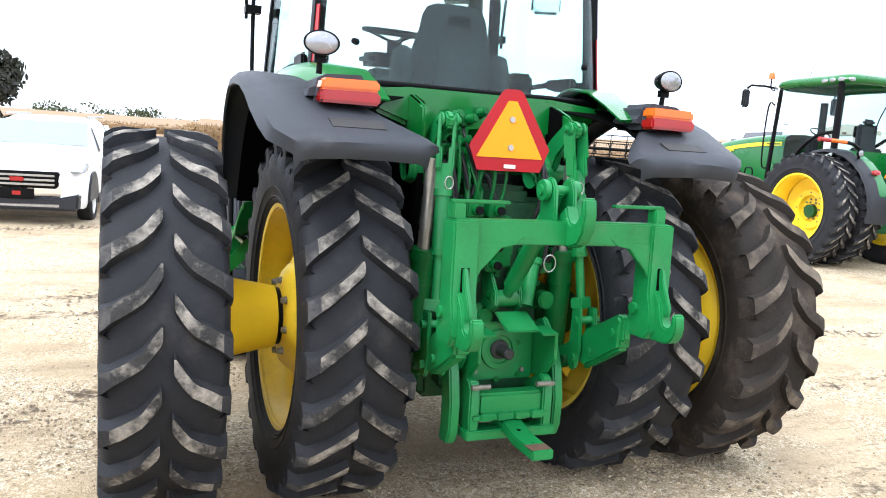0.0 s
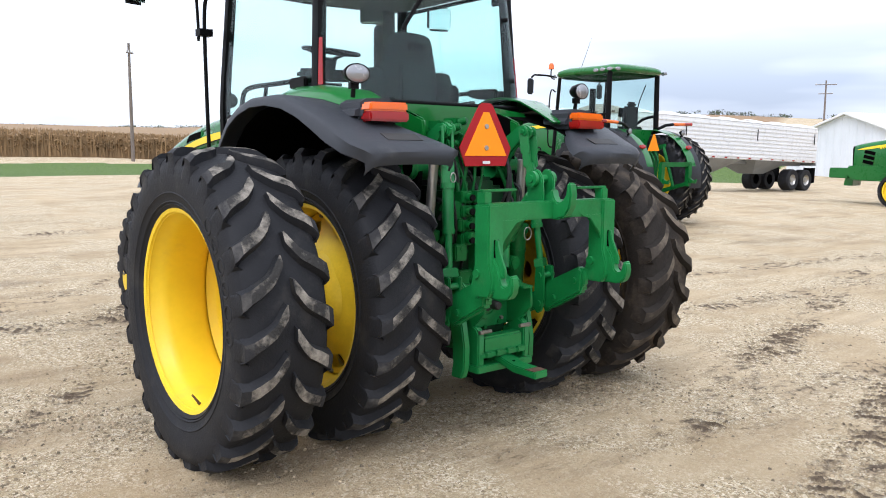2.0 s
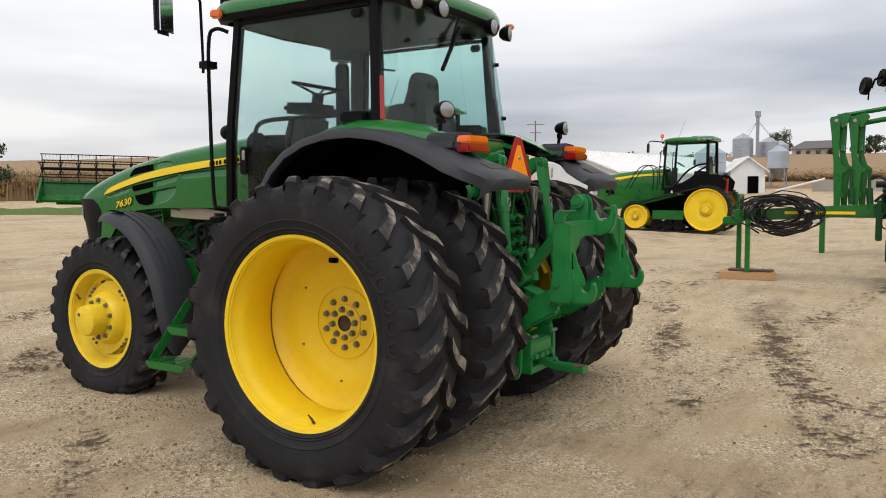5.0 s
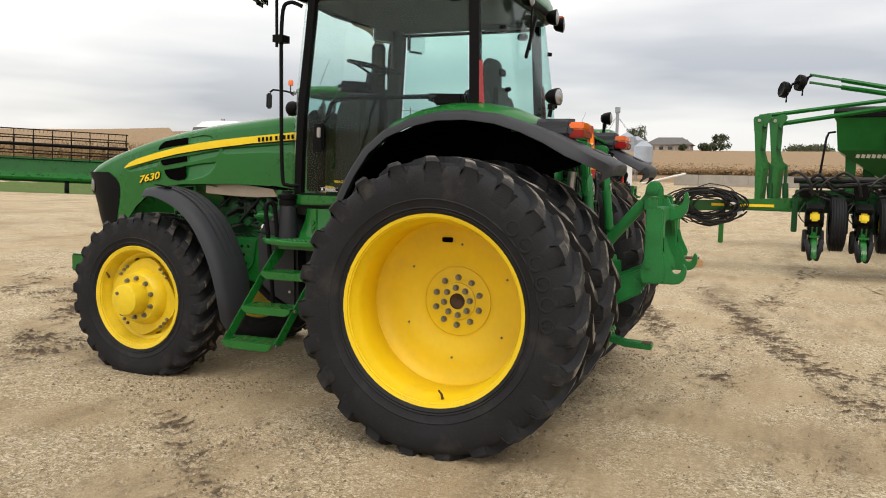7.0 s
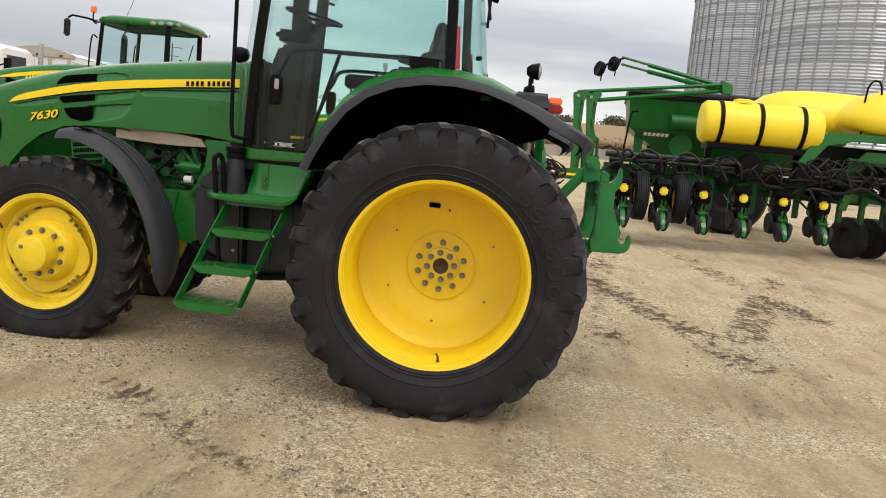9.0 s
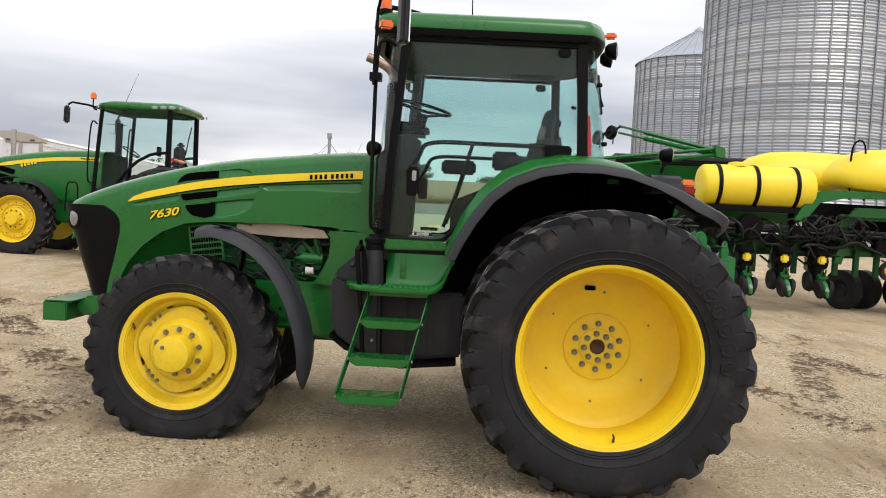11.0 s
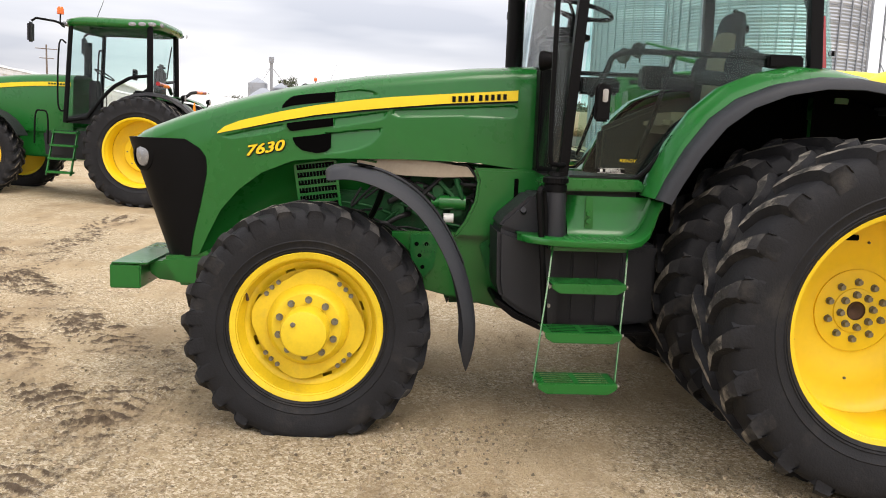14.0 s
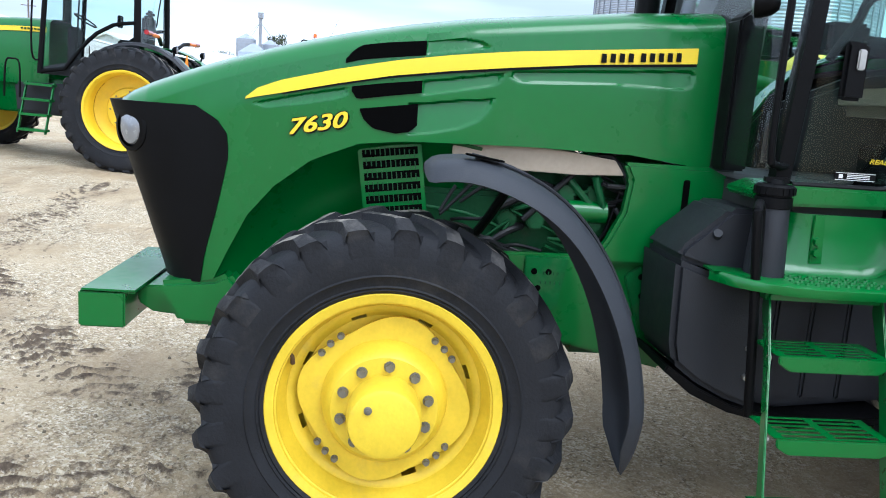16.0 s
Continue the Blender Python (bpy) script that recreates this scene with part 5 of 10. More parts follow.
def work_lamp(root, c, turn, r=0.055, stalk=True, wide=1.0):
    """A round work lamp on a short stalk; it looks along -y before the turn."""
    m = Matrix.Translation(c) @ Euler((0, 0, radians(turn))).to_matrix().to_4x4()
    bm = B()
    lathe(bm, [(0.055, 0.0001), (0.052, r * 0.5), (0.03, r * 0.85), (-0.012, r * 1.06), (-0.028, r * 1.08), (-0.03, r * 0.97)], 28, "y")
    bmesh.ops.scale(bm, vec=(wide, 1, 1), verts=bm.verts)
    if stalk:
        box(bm, (0, 0.02, -r - 0.012), (0.05, 0.03, 0.035))
        cyl(bm, (0, 0.02, -r - 0.01), (0, 0.03, -r - 0.075), 0.012, 0.014, 10)
    bmesh.ops.transform(bm, matrix=m, verts=bm.verts)
    ob = part("work_lamp", bm, BLACK, root, "round black work lamp", smooth=45)
    bm = B()
    lathe(bm, [(-0.026, r), (-0.034, r * 0.85), (-0.040, r * 0.5), (-0.042, 0.0001)], 28, "y")
    bmesh.ops.scale(bm, vec=(wide, 1, 1), verts=bm.verts)
    bmesh.ops.transform(bm, matrix=m, verts=bm.verts)
    part("lens", bm, LAMP, ob, "clear lens over a bright reflector")


for s in (-1, 1):
    work_lamp(ROOT, (s * 0.66, -0.10, 2.86), 12 * s, 0.058, False)
    work_lamp(ROOT, (s * 0.36, -0.12, 2.86), 4 * s, 0.058, False)
    bm = B()
    box(bm, (s * 0.79, -0.06, 2.935), (0.04, 0.08, 0.045), Euler((0, 0, radians(20 * s))))
    part("marker_light", bm, ORANGE, ROOT, "amber marker light", bevel=0.012)
    bm = B()
    box(bm, (s * 0.84, 1.50, 2.93), (0.06, 0.09, 0.06), Euler((0, 0, radians(-20 * s))))
    part("marker_light", bm, ORANGE, ROOT, "amber marker light", bevel=0.012)
    # lamp at the foot of the front pillar, looking ahead
    work_lamp(ROOT, (s * 0.70, 1.56, 2.085), 150 * -s, 0.052, False)
# beacon
bm = B()
lathe(bm, [(3.03, 0.05), (3.06, 0.05), (3.065, 0.035)], 20, "z", centre=(-0.72, 1.52, 0))
bk = part("beacon_base", bm, BLACK, ROOT)
bm = B()
lathe(bm, [(3.06, 0.042), (3.14, 0.040), (3.17, 0.028), (3.178, 0.0001)], 20, "z", centre=(-0.72, 1.52, 0))
part("beacon_lens", bm, ORANGE, bk, "amber beacon lens")
bm = B()
tube(bm, [(-0.25, 0.9, 3.06), (-0.25, 0.92, 3.55)], [0.006, 0.003], 6)
part("antenna", bm, BLACK, ROOT, "thin whip antenna")
bm = B()
tube(bm, bend([(-0.4, 1.25, 3.06), (-0.4, 1.30, 3.12), (-0.42, 1.55, 3.16)], 4), 0.018, 8)
part("gps_bracket", bm, BLACK, ROOT)

# mirrors and grab rails
for s in (-1, 1):
    bm = B()
    tube(bm, bend([(s * 0.80, 1.43, 2.80), (s * 0.86, 1.50, 2.82), (s * 0.885, 1.545, 2.72), (s * 0.885, 1.55, 2.2), (s * 0.875, 1.545, 1.60), (s * 0.86, 1.51, 1.52), (s * 0.80, 1.44, 1.52)], 5), 0.014, 10)
    rail = part("grab_rail", bm, BLACK, ROOT, "black tubular grab rail")
    bm = B()
    box(bm, (s * 0.89, 1.55, 2.56), (0.10, 0.08, 0.05))
    mx, my, mz, wide, high, turn_in = (1.465, 1.335, 2.825, 0.165, 0.32, 14) if s < 0 else (1.21, 1.43, 2.865, 0.215, 0.205, -22)
    tube(bm, [(s * 0.93, 1.56, 2.50), (s * 0.93, 1.56, 2.62), (s * 0.95, 1.55, 3.0), (s * 1.0, 1.53, 3.06), (s * (mx - 0.06), my + 0.03, 3.02), (s * mx, my + 0.01, mz + high / 2 - 0.02)], 0.011, 8)
    arm = part("mirror_arm", bm, BLACK, ROOT, "black mirror arm")
    way = Euler((0, 0, radians(turn_in)))
    bm = B()
    box(bm, (s * mx, my, mz), (wide, 0.055, high), way)
    part("mirror_shell", bm, PLASTIC, arm, "black mirror housing", bevel=0.025)
    face = Vector((0, -0.029, 0))
    face.rotate(way)
    bm = B()
    box(bm, Vector((s * mx, my, mz)) + face, (wide - 0.025, 0.008, high - 0.03), way)
    part("mirror_glass", bm, MIRROR, arm, "mirror glass", bevel=0.003)

# exhaust pipe at the right front corner
bm = B()
cyl(bm, (0.68, 1.555, 1.9), (0.68, 1.555, 2.74), 0.062, 0.062, 24)
cyl(bm, (0.68, 1.555, 2.74), (0.68, 1.555, 2.77), 0.062, 0.045, 24)
stack = part("exhaust_pipe", bm, BLACK, ROOT, "black exhaust pipe with a bent steel tip")
bm = B()
tube(bm, bend([(0.68, 1.555, 2.75), (0.68, 1.56, 2.82), (0.68, 1.61, 2.89), (0.68, 1.70, 2.945), (0.68, 1.80, 2.985)], 5), 0.040, 16)
part("exhaust_tip", bm, TIP, stack, "weathered steel tip")

# interior
bm = B()
prism(bm, [(1.5, 1.30), (1.02, 1.30), (1.02, 1.44), (1.5, 1.44)], -0.76, 0.76, "x")
prism(bm, [(1.02, 1.30), (0.1, 1.30), (0.1, 1.44), (1.02, 1.44)], -0.36, 0.36, "x")
part("cab_floor", bm, TRIM, ROOT, "dark rubber cab floor", bevel=0.01)
bm = B()
prism(bm, [(0.02, 1.44), (0.55, 1.44), (0.60, 1.60), (0.45, 1.95), (0.10, 2.04), (-0.08, 2.05), (-0.08, 1.5)], -0.365, -0.27, "x")
part("side_console", bm, DARK_TRIM, ROOT, "dark side console", bevel=0.03)
bm = B()
prism(bm, [(0.02, 1.44), (1.0, 1.44), (1.0, 1.75), (0.55, 1.95), (0.10, 2.04), (-0.08, 2.05), (-0.08, 1.5)], 0.27, 0.365, "x")
part("side_console", bm, DARK_TRIM, ROOT, "dark side console", bevel=0.03)
bm = B()
box(bm, (0, 0.42, 1.52), (0.36, 0.36, 0.16))
box(bm, (0, 0.42, 1.66), (0.22, 0.24, 0.14))
seat = part("seat_base", bm, BLACK, ROOT, bevel=0.02)
bm = B()
box(bm, (0, 0.47, 1.79), (0.50, 0.50, 0.13))
part("seat_cushion", bm, TAN_SEAT, seat, "tan seat cushion", bevel=0.05)
bm = B()
rows = []
for z, w, y, th in ((1.82, 0.24, 0.24, 0.07), (2.0, 0.265, 0.22, 0.075), (2.16, 0.262, 0.205, 0.075), (2.28, 0.225, 0.20, 0.07), (2.36, 0.200, 0.19, 0.062), (2.43, 0.190, 0.185, 0.058), (2.475, 0.165, 0.18, 0.05), (2.495, 0.120, 0.18, 0.035), (2.50, 0.06, 0.18, 0.02)):
    rows.append([(w * math.cos(a), y + 0.06 + th * math.sin(a) * (1.0 if math.sin(a) > 0 else 0.7), z) for a in np.linspace(0, math.tau, 25)])
grid(bm, rows)
bmesh.ops.holes_fill(bm, edges=bm.edges)
part("seat_backrest", bm, SEAT, seat, "dark grey high seat back", smooth=60)
bm = B()
grid(bm, [[(w * math.cos(a), 0.335 + 0.05 * math.sin(a) - lean, z) for a in np.linspace(0, math.pi, 13)] for z, w, lean in ((1.86, 0.19, 0.0), (2.0, 0.22, 0.015), (2.2, 0.215, 0.035), (2.34, 0.18, 0.06), (2.40, 0.14, 0.085))])
thicken(bm, 0.01)
part("seat_pad", bm, TAN_SEAT, seat, "tan fabric seat pad", smooth=60)
for s in (-1, 1):
    bm = B()
    tube(bm, bend([(s * 0.30, 0.20, 2.02), (s * 0.30, 0.40, 2.06), (s * 0.29, 0.58, 2.07)], 4), [0.045] * 8 + [0.03], 10)
    part("armrest", bm, SEAT, seat)
    bm = B()
    rows = []
    for z, w, d in ((1.90, 0.045, 0.10), (2.02, 0.055, 0.12), (2.16, 0.055, 0.12), (2.235, 0.045, 0.09), (2.255, 0.020, 0.04)):
        rows.append([(s * 0.285 + w * math.cos(a), 0.27 + d * math.sin(a), z) for a in np.linspace(0, math.tau, 17)])
    grid(bm, rows)
    part("seat_wing", bm, SEAT, seat, "padded side wing of the seat", smooth=60)
bm = B()
box(bm, (0, 0.175, 2.12), (0.27, 0.035, 0.34))
part("seat_shell", bm, PLASTIC, seat, "ribbed dark seat shell", bevel=0.015)
bm = B()
box(bm, (0.0, 0.168, 2.40), (0.13, 0.02, 0.05))
part("carry_slot", bm, DEEP, seat, bevel=0.006)
for s in (-1, 1):
    bm = B()
    cyl(bm, (s * 0.20, 0.17, 2.0), (s * 0.20, 0.15, 2.0), 0.014, 0.014, 10)
    part("shell_bolt", bm, STEEL, seat)
bm = B()
prism(bm, [(1.30, 1.44), (1.54, 1.44), (1.52, 2.10), (1.47, 2.24), (1.26, 2.24), (1.28, 1.9)], -0.15, 0.15, "x")
dash = part("steering_column", bm, TRIM, ROOT, "grey steering column with gauges", bevel=0.03)
bm = B()
tw = Matrix.Translation((0.0, 1.25, 2.475)) @ Euler((radians(12), 0, 0)).to_matrix().to_4x4()
ring = [tw @ Vector((0.215 * math.cos(a), 0.215 * math.sin(a), 0)) for a in np.linspace(0, math.tau, 33)]
tube(bm, ring, 0.014, 8)
for a in (0.5, 2.64, 4.71):
    tube(bm, [tw @ Vector((0.215 * math.cos(a), 0.215 * math.sin(a), 0)), tw @ Vector((0, 0, -0.07))], 0.010, 6)
cyl(bm, tw @ Vector((0, 0, -0.05)), (0, 1.30, 2.25), 0.050, 0.040, 14)
part("steering_wheel", bm, BLACK, dash, "black three-spoked steering wheel")
bm = B()
box(bm, (0.0, 1.35, 2.30), (0.36, 0.30, 0.09), Euler((radians(4), 0, 0)))
part("instrument_cluster", bm, BLACK, dash, bevel=0.03)
# interior door rail, right pillar monitor, interior mirror
for s in (-1, 1):
    bm = B()
    x = s * 0.755
    tube(bm, bend([(x, 1.32, 1.90), (x, 1.24, 2.03), (x, 1.15, 2.14), (x, 0.70, 2.15), (x, 0.20, 2.15)], 5), 0.017, 8)
    tube(bm, [(x, 0.86, 2.14), (x, 0.95, 1.82), (x, 1.04, 1.55)], 0.014, 8)
    rail = part("door_pull_rail", bm, BLACK, ROOT, "black rail inside the door")
    bm = B()
    prism(bm, [(0.47, 2.175), (0.47, 2.125), (0.36, 2.10), (0.17, 2.085), (0.16, 2.165)], x - s * 0.045, x, "x")
    part("door_grip", bm, BLACK, rail, "black moulded door grip", bevel=0.012)
bm = B()
box(bm, (0.55, 0.55, 2.12), (0.14, 0.22, 0.16))
box(bm, (0.60, 0.95, 2.05), (0.10, 0.30, 0.12))
part("monitor", bm, BLACK, ROOT, bevel=0.02)
bm = B()
box(bm, (0.50, 1.42, 2.815), (0.20, 0.035, 0.13), Euler((0, 0, radians(-35))))
part("interior_mirror", bm, MIRROR, ROOT, "small interior mirror", bevel=0.012)
bm = B()
cyl(bm, (0.68, 1.42, 1.45), (0.60, 1.33, 2.85), 0.05, 0.05, 12)
part("right_front_post", bm, TRIM, ROOT)

# cab sill and skirts
for s in (-1, 1):
    bm = B()
    prism(bm, [(1.58, 1.42), (1.50, 1.455), (1.02, 1.45), (0.99, 1.385), (1.45, 1.375), (1.57, 1.40)], s * 0.60, s * 0.835, "x")
    part("cab_sill", bm, GREEN, ROOT, "green sill under the cab door", bevel=0.015)
    bm = B()
    prism(bm, [(1.56, 1.47), (1.46, 1.47), (1.46, 2.06), (1.50, 2.10), (1.56, 2.05)], s * 0.40, s * 0.52, "x")
    part("firewall", bm, BLACK, ROOT, bevel=0.01)
# near-black block: paints the shade under the cab and in the sill seam
bm = B()
prism(bm, [(0.62, 0.85), (1.42, 0.85), (1.42, 1.32), (0.62, 1.32)], -0.58, 0.58, "x")
part("cab_belly", bm, DEEP, ROOT, bevel=0.02)

# fuel tank and steps
def deck_z(y):
    return lerp_table([(0.945, 1.345), (0.965, 1.32), (0.99, 1.25), (1.02, 1.18), (1.06, 1.145), (1.12, 1.128), (1.40, 1.128), (1.70, 1.138)], y)


def deck_x(y):
    return lerp_table([(0.945, 1.00), (1.0, 1.035), (1.08, 1.052), (1.45, 1.052), (1.56, 1.03), (1.64, 0.985), (1.685, 0.925), (1.70, 0.86)], y)


for s in (-1, 1):
    bm = B()
    prism(bm, [(1.805, 1.160), (1.66, 1.112), (1.50, 1.072), (1.455, 1.06), (1.445, 0.60), (1.56, 0.635), (1.68, 0.695), (1.775, 0.765), (1.795, 0.85)], s * 0.42, s * 0.825, "x")
    if s > 0:
        # a shallower box on the far side
        for v in bm.verts:
            v.co.z = max(v.co.z, 0.86)
    tank = part("fuel_tank", bm, PLASTIC, ROOT, "black plastic fuel tank" if s < 0 else "shallow black plastic battery box", bevel=0.022)
    bm = B()
    prism(bm, [(1.80, 1.156), (1.785, 1.200), (1.615, 1.352), (1.50, 1.352), (1.43, 1.10), (1.50, 1.078), (1.66, 1.118)], s * 0.44, s * 0.80, "x")
    part("tank_shoulder", bm, PLASTIC, tank, "sloping black shoulder of the tank", bevel=0.020)
    bm = B()
    cyl(bm, (s * 0.79, 1.66, 1.250), (s * 0.812, 1.665, 1.262), 0.020, 0.016, 12)
    part("tank_boss", bm, PLASTIC, tank)
    bm = B()
    foot = 0.0 if s < 0 else 0.26
    prism(bm, [(1.455, 1.075), (0.86, 1.075), (0.86, 0.62 + foot), (1.30, 0.57 + foot), (1.455, 0.60 + foot)], s * 0.42, s * 0.715, "x")
    part("rear_tank", bm, PLASTIC, tank, "black ribbed tank behind the ladder", bevel=0.018)
    for y, w in ((1.01, 0.13), (1.165, 0.11), (1.31, 0.10)) if s < 0 else ():
        bm = B()
        box(bm, (s * 0.718, y, 0.83), (0.028, w, 0.42))
        part("tank_rib", bm, PLASTIC, tank, bevel=0.010)
    if s < 0:
        bm = B()
        prism(bm, [(1.80, 0.765), (1.67, 0.68), (1.54, 0.62), (1.30, 0.565), (0.90, 0.60), (0.90, 0.575), (1.30, 0.535), (1.55, 0.59), (1.70, 0.655), (1.81, 0.74)], s * 0.46, s * 0.835, "x")
        part("tank_guard", bm, BLACK, tank, "black strap under the tank", bevel=0.006)
    for y, z in ((1.50, 0.84), (1.50, 0.73)) if s < 0 else ():
        bm = B()
        cyl(bm, (s * 0.822, y, z), (s * 0.842, y, z), 0.013, 0.011, 6)
        part("strap_bolt", bm, STEEL, tank)
    bm = B()
    lathe(bm, [(1.12, 0.072), (1.20, 0.068), (1.37, 0.058), (1.375, 0.056), (1.378, 0.0001)], 32, "z", centre=(s * 0.865, 1.505, 0))
    neck = part("filler_neck", bm, PLASTIC, tank, "tapered black filler neck")
    bm = B()
    lathe(bm, [(1.372, 0.058), (1.374, 0.064), (1.410, 0.064), (1.413, 0.058), (1.418, 0.058), (1.420, 0.068), (1.447, 0.068), (1.455, 0.060), (1.458, 0.030), (1.472, 0.026), (1.474, 0.0001)], 32, "z", centre=(s * 0.865, 1.505, 0))
    for k in range(20):
        a = k * math.tau / 20
        box(bm, (s * 0.865 + 0.066 * math.cos(a), 1.505 + 0.066 * math.sin(a), 1.434), (0.010, 0.006, 0.024), Euler((0, 0, a)))
    box(bm, (s * 0.865, 1.505, 1.470), (0.022, 0.085, 0.018))
    part("filler_cap", bm, BLACK, tank, "black ribbed filler cap")
    # deck: a pressed sheet with a rolled lip that sweeps up towards the fender
    bm = B()
    rows = []
    for y in (0.945, 0.955, 0.965, 0.977, 0.99, 1.005, 1.02, 1.04, 1.06, 1.09, 1.12, 1.2, 1.3, 1.4, 1.47, 1.54, 1.60, 1.65, 1.70):
        z, x = deck_z(y), deck_x(y)
        rows.append([(s * (x - 0.004), y, z - 0.038), (s * (x + 0.001), y, z - 0.028), (s * x, y, z - 0.007), (s * (x - 0.010), y, z), (s * 0.90, y, z + 0.002), (s * 0.80, y, z + 0.004)])
    grid(bm, rows)
    thicken(bm, 0.007)
    deck = part("entry_deck", bm, GREEN, ROOT, "green pressed-steel entry deck", smooth=50)
    bm = B()
    rows = []
    for y in (0.96, 1.0, 1.04, 1.08, 1.12, 1.2, 1.3, 1.36, 1.40, 1.415, 1.42):
        lean = lerp_table([(0.96, 0.0), (1.38, 0.0), (1.42, -0.07)], y)
        z = deck_z(y)
        rows.append([(s * (0.868), y, z + 0.002), (s * 0.842, y, z + 0.012), (s * 0.828, y, z + 0.05), (s * (0.822 + lean), y, max(1.28, z + 0.02)), (s * (0.818 + lean), y, 1.352)])
    grid(bm, rows)
    thicken(bm, 0.006)
    part("deck_back", bm, GREEN, deck, "green upright back of the deck", smooth=50)
    bm = B()
    prism(bm, [(1.325, 1.17), (1.325, 1.35), (1.285, 1.35), (1.275, 1.17)], s * 0.826, s * 0.833, "x")
    part("deck_bead", bm, GREEN, deck, bevel=0.003)
    for i in range(11):
        for j in range(4):
            bm = B()
            x, y = s * (0.885 + j * 0.042), 1.09 + i * 0.036
            cyl(bm, (x, y, 1.126), (x, y, 1.137), 0.011, 0.008, 8)
            part("deck_stud", bm, GREEN, deck)
    for z in (1.215, 1.255):
        bm = B()
        cyl(bm, (s * 0.833, 1.305, z), (s * 0.848, 1.305, z), 0.017, 0.015, 6)
        part("deck_bolt", bm, GREEN, deck)
    # ladder
    bm = B()
    box(bm, (s * 0.94, 1.32, 1.072), (0.06, 0.43, 0.024))
    stairs = part("ladder", bm, GREEN, ROOT, "green folding ladder", bevel=0.004)
    for y1 in (1.655, 1.245):
        bm = B()
        prism(bm, [(s * 0.900, 1.10), (s * 0.960, 1.10), (s * 1.115, 0.90), (s * 1.400, 0.475), (s * 1.395, 0.445), (s * 1.345, 0.445), (s * 1.060, 0.87), (s * 0.905, 1.02)], y1 - 0.004, y1 + 0.004, "y")
        for v in bm.verts:
            mid = lerp_table([(0.44, 1.375), (0.90, 1.08), (1.10, 0.93)], v.co.z)
            v.co.y -= (v.co.z - 0.47) * 0.23 - (abs(v.co.x) - mid) * 0.25
        part("ladder_stringer", bm, GREEN, stairs, "thin green slanted stringer", bevel=0.003)
    for z, xm in ((0.905, 1.04), (0.680, 1.195), (0.462, 1.345)):
        y0, y1 = (1.252 - (z - 0.47) * 0.23, 1.648 - (z - 0.47) * 0.23)
        ym, w = (y0 + y1) / 2, y1 - y0
        # slotted tread plate
        xe = [xm - 0.096, xm - 0.084] + [xm - 0.084 + d for j in range(5) for d in (0.023 + 0.034 * j, 0.034 + 0.034 * j)]
        ye = [y0, y0 + 0.035, ym - 0.014, ym + 0.014, y1 - 0.035, y1]
        bm = B()
        vs = [[bm.verts.new((s * x, y, z + 0.006)) for y in ye] for x in xe]
        for i in range(len(xe) - 1):
            for j in range(len(ye) - 1):
                if not (i % 2 == 1 and j in (1, 3)):
                    bm.faces.new((vs[i][j], vs[i][j + 1], vs[i + 1][j + 1], vs[i + 1][j]))
        thicken(bm, 0.0025)
        part("step", bm, GREEN, stairs, "green slotted step")
        bm = B()
        prism(bm, [(y0, z + 0.007), (y1, z + 0.007), (y1 - 0.002, z - 0.020), (y1 - 0.045, z - 0.046), (y0 + 0.045, z - 0.046), (y0 + 0.002, z - 0.020)], s * (xm + 0.094), s * (xm + 0.104), "x")
        part("step_skirt", bm, GREEN, stairs, bevel=0.004)
        for y in (y0 - 0.012, y1 + 0.012):
            bm = B()
            cyl(bm, (s * (xm + 0.06), y - 0.006, z - 0.012), (s * (xm + 0.06), y + 0.006, z - 0.012), 0.011, 0.010, 8)
            part("step_bolt", bm, BOLT, stairs)
    # hoop rail ahead of the ladder
    bm = B()
    tube(bm, bend([(s * 0.985, 1.545, 0.64), (s * 0.985, 1.575, 1.0), (s * 0.985, 1.610, 1.33), (s * 0.975, 1.608, 1.375), (s * 0.955, 1.596, 1.392), (s * 0.935, 1.582, 1.378), (s * 0.925, 1.572, 1.33), (s * 0.920, 1.556, 1.14)], 6), 0.0165, 10)
    part("hoop_rail", bm, BLACK, ROOT, "black hoop rail beside the ladder")

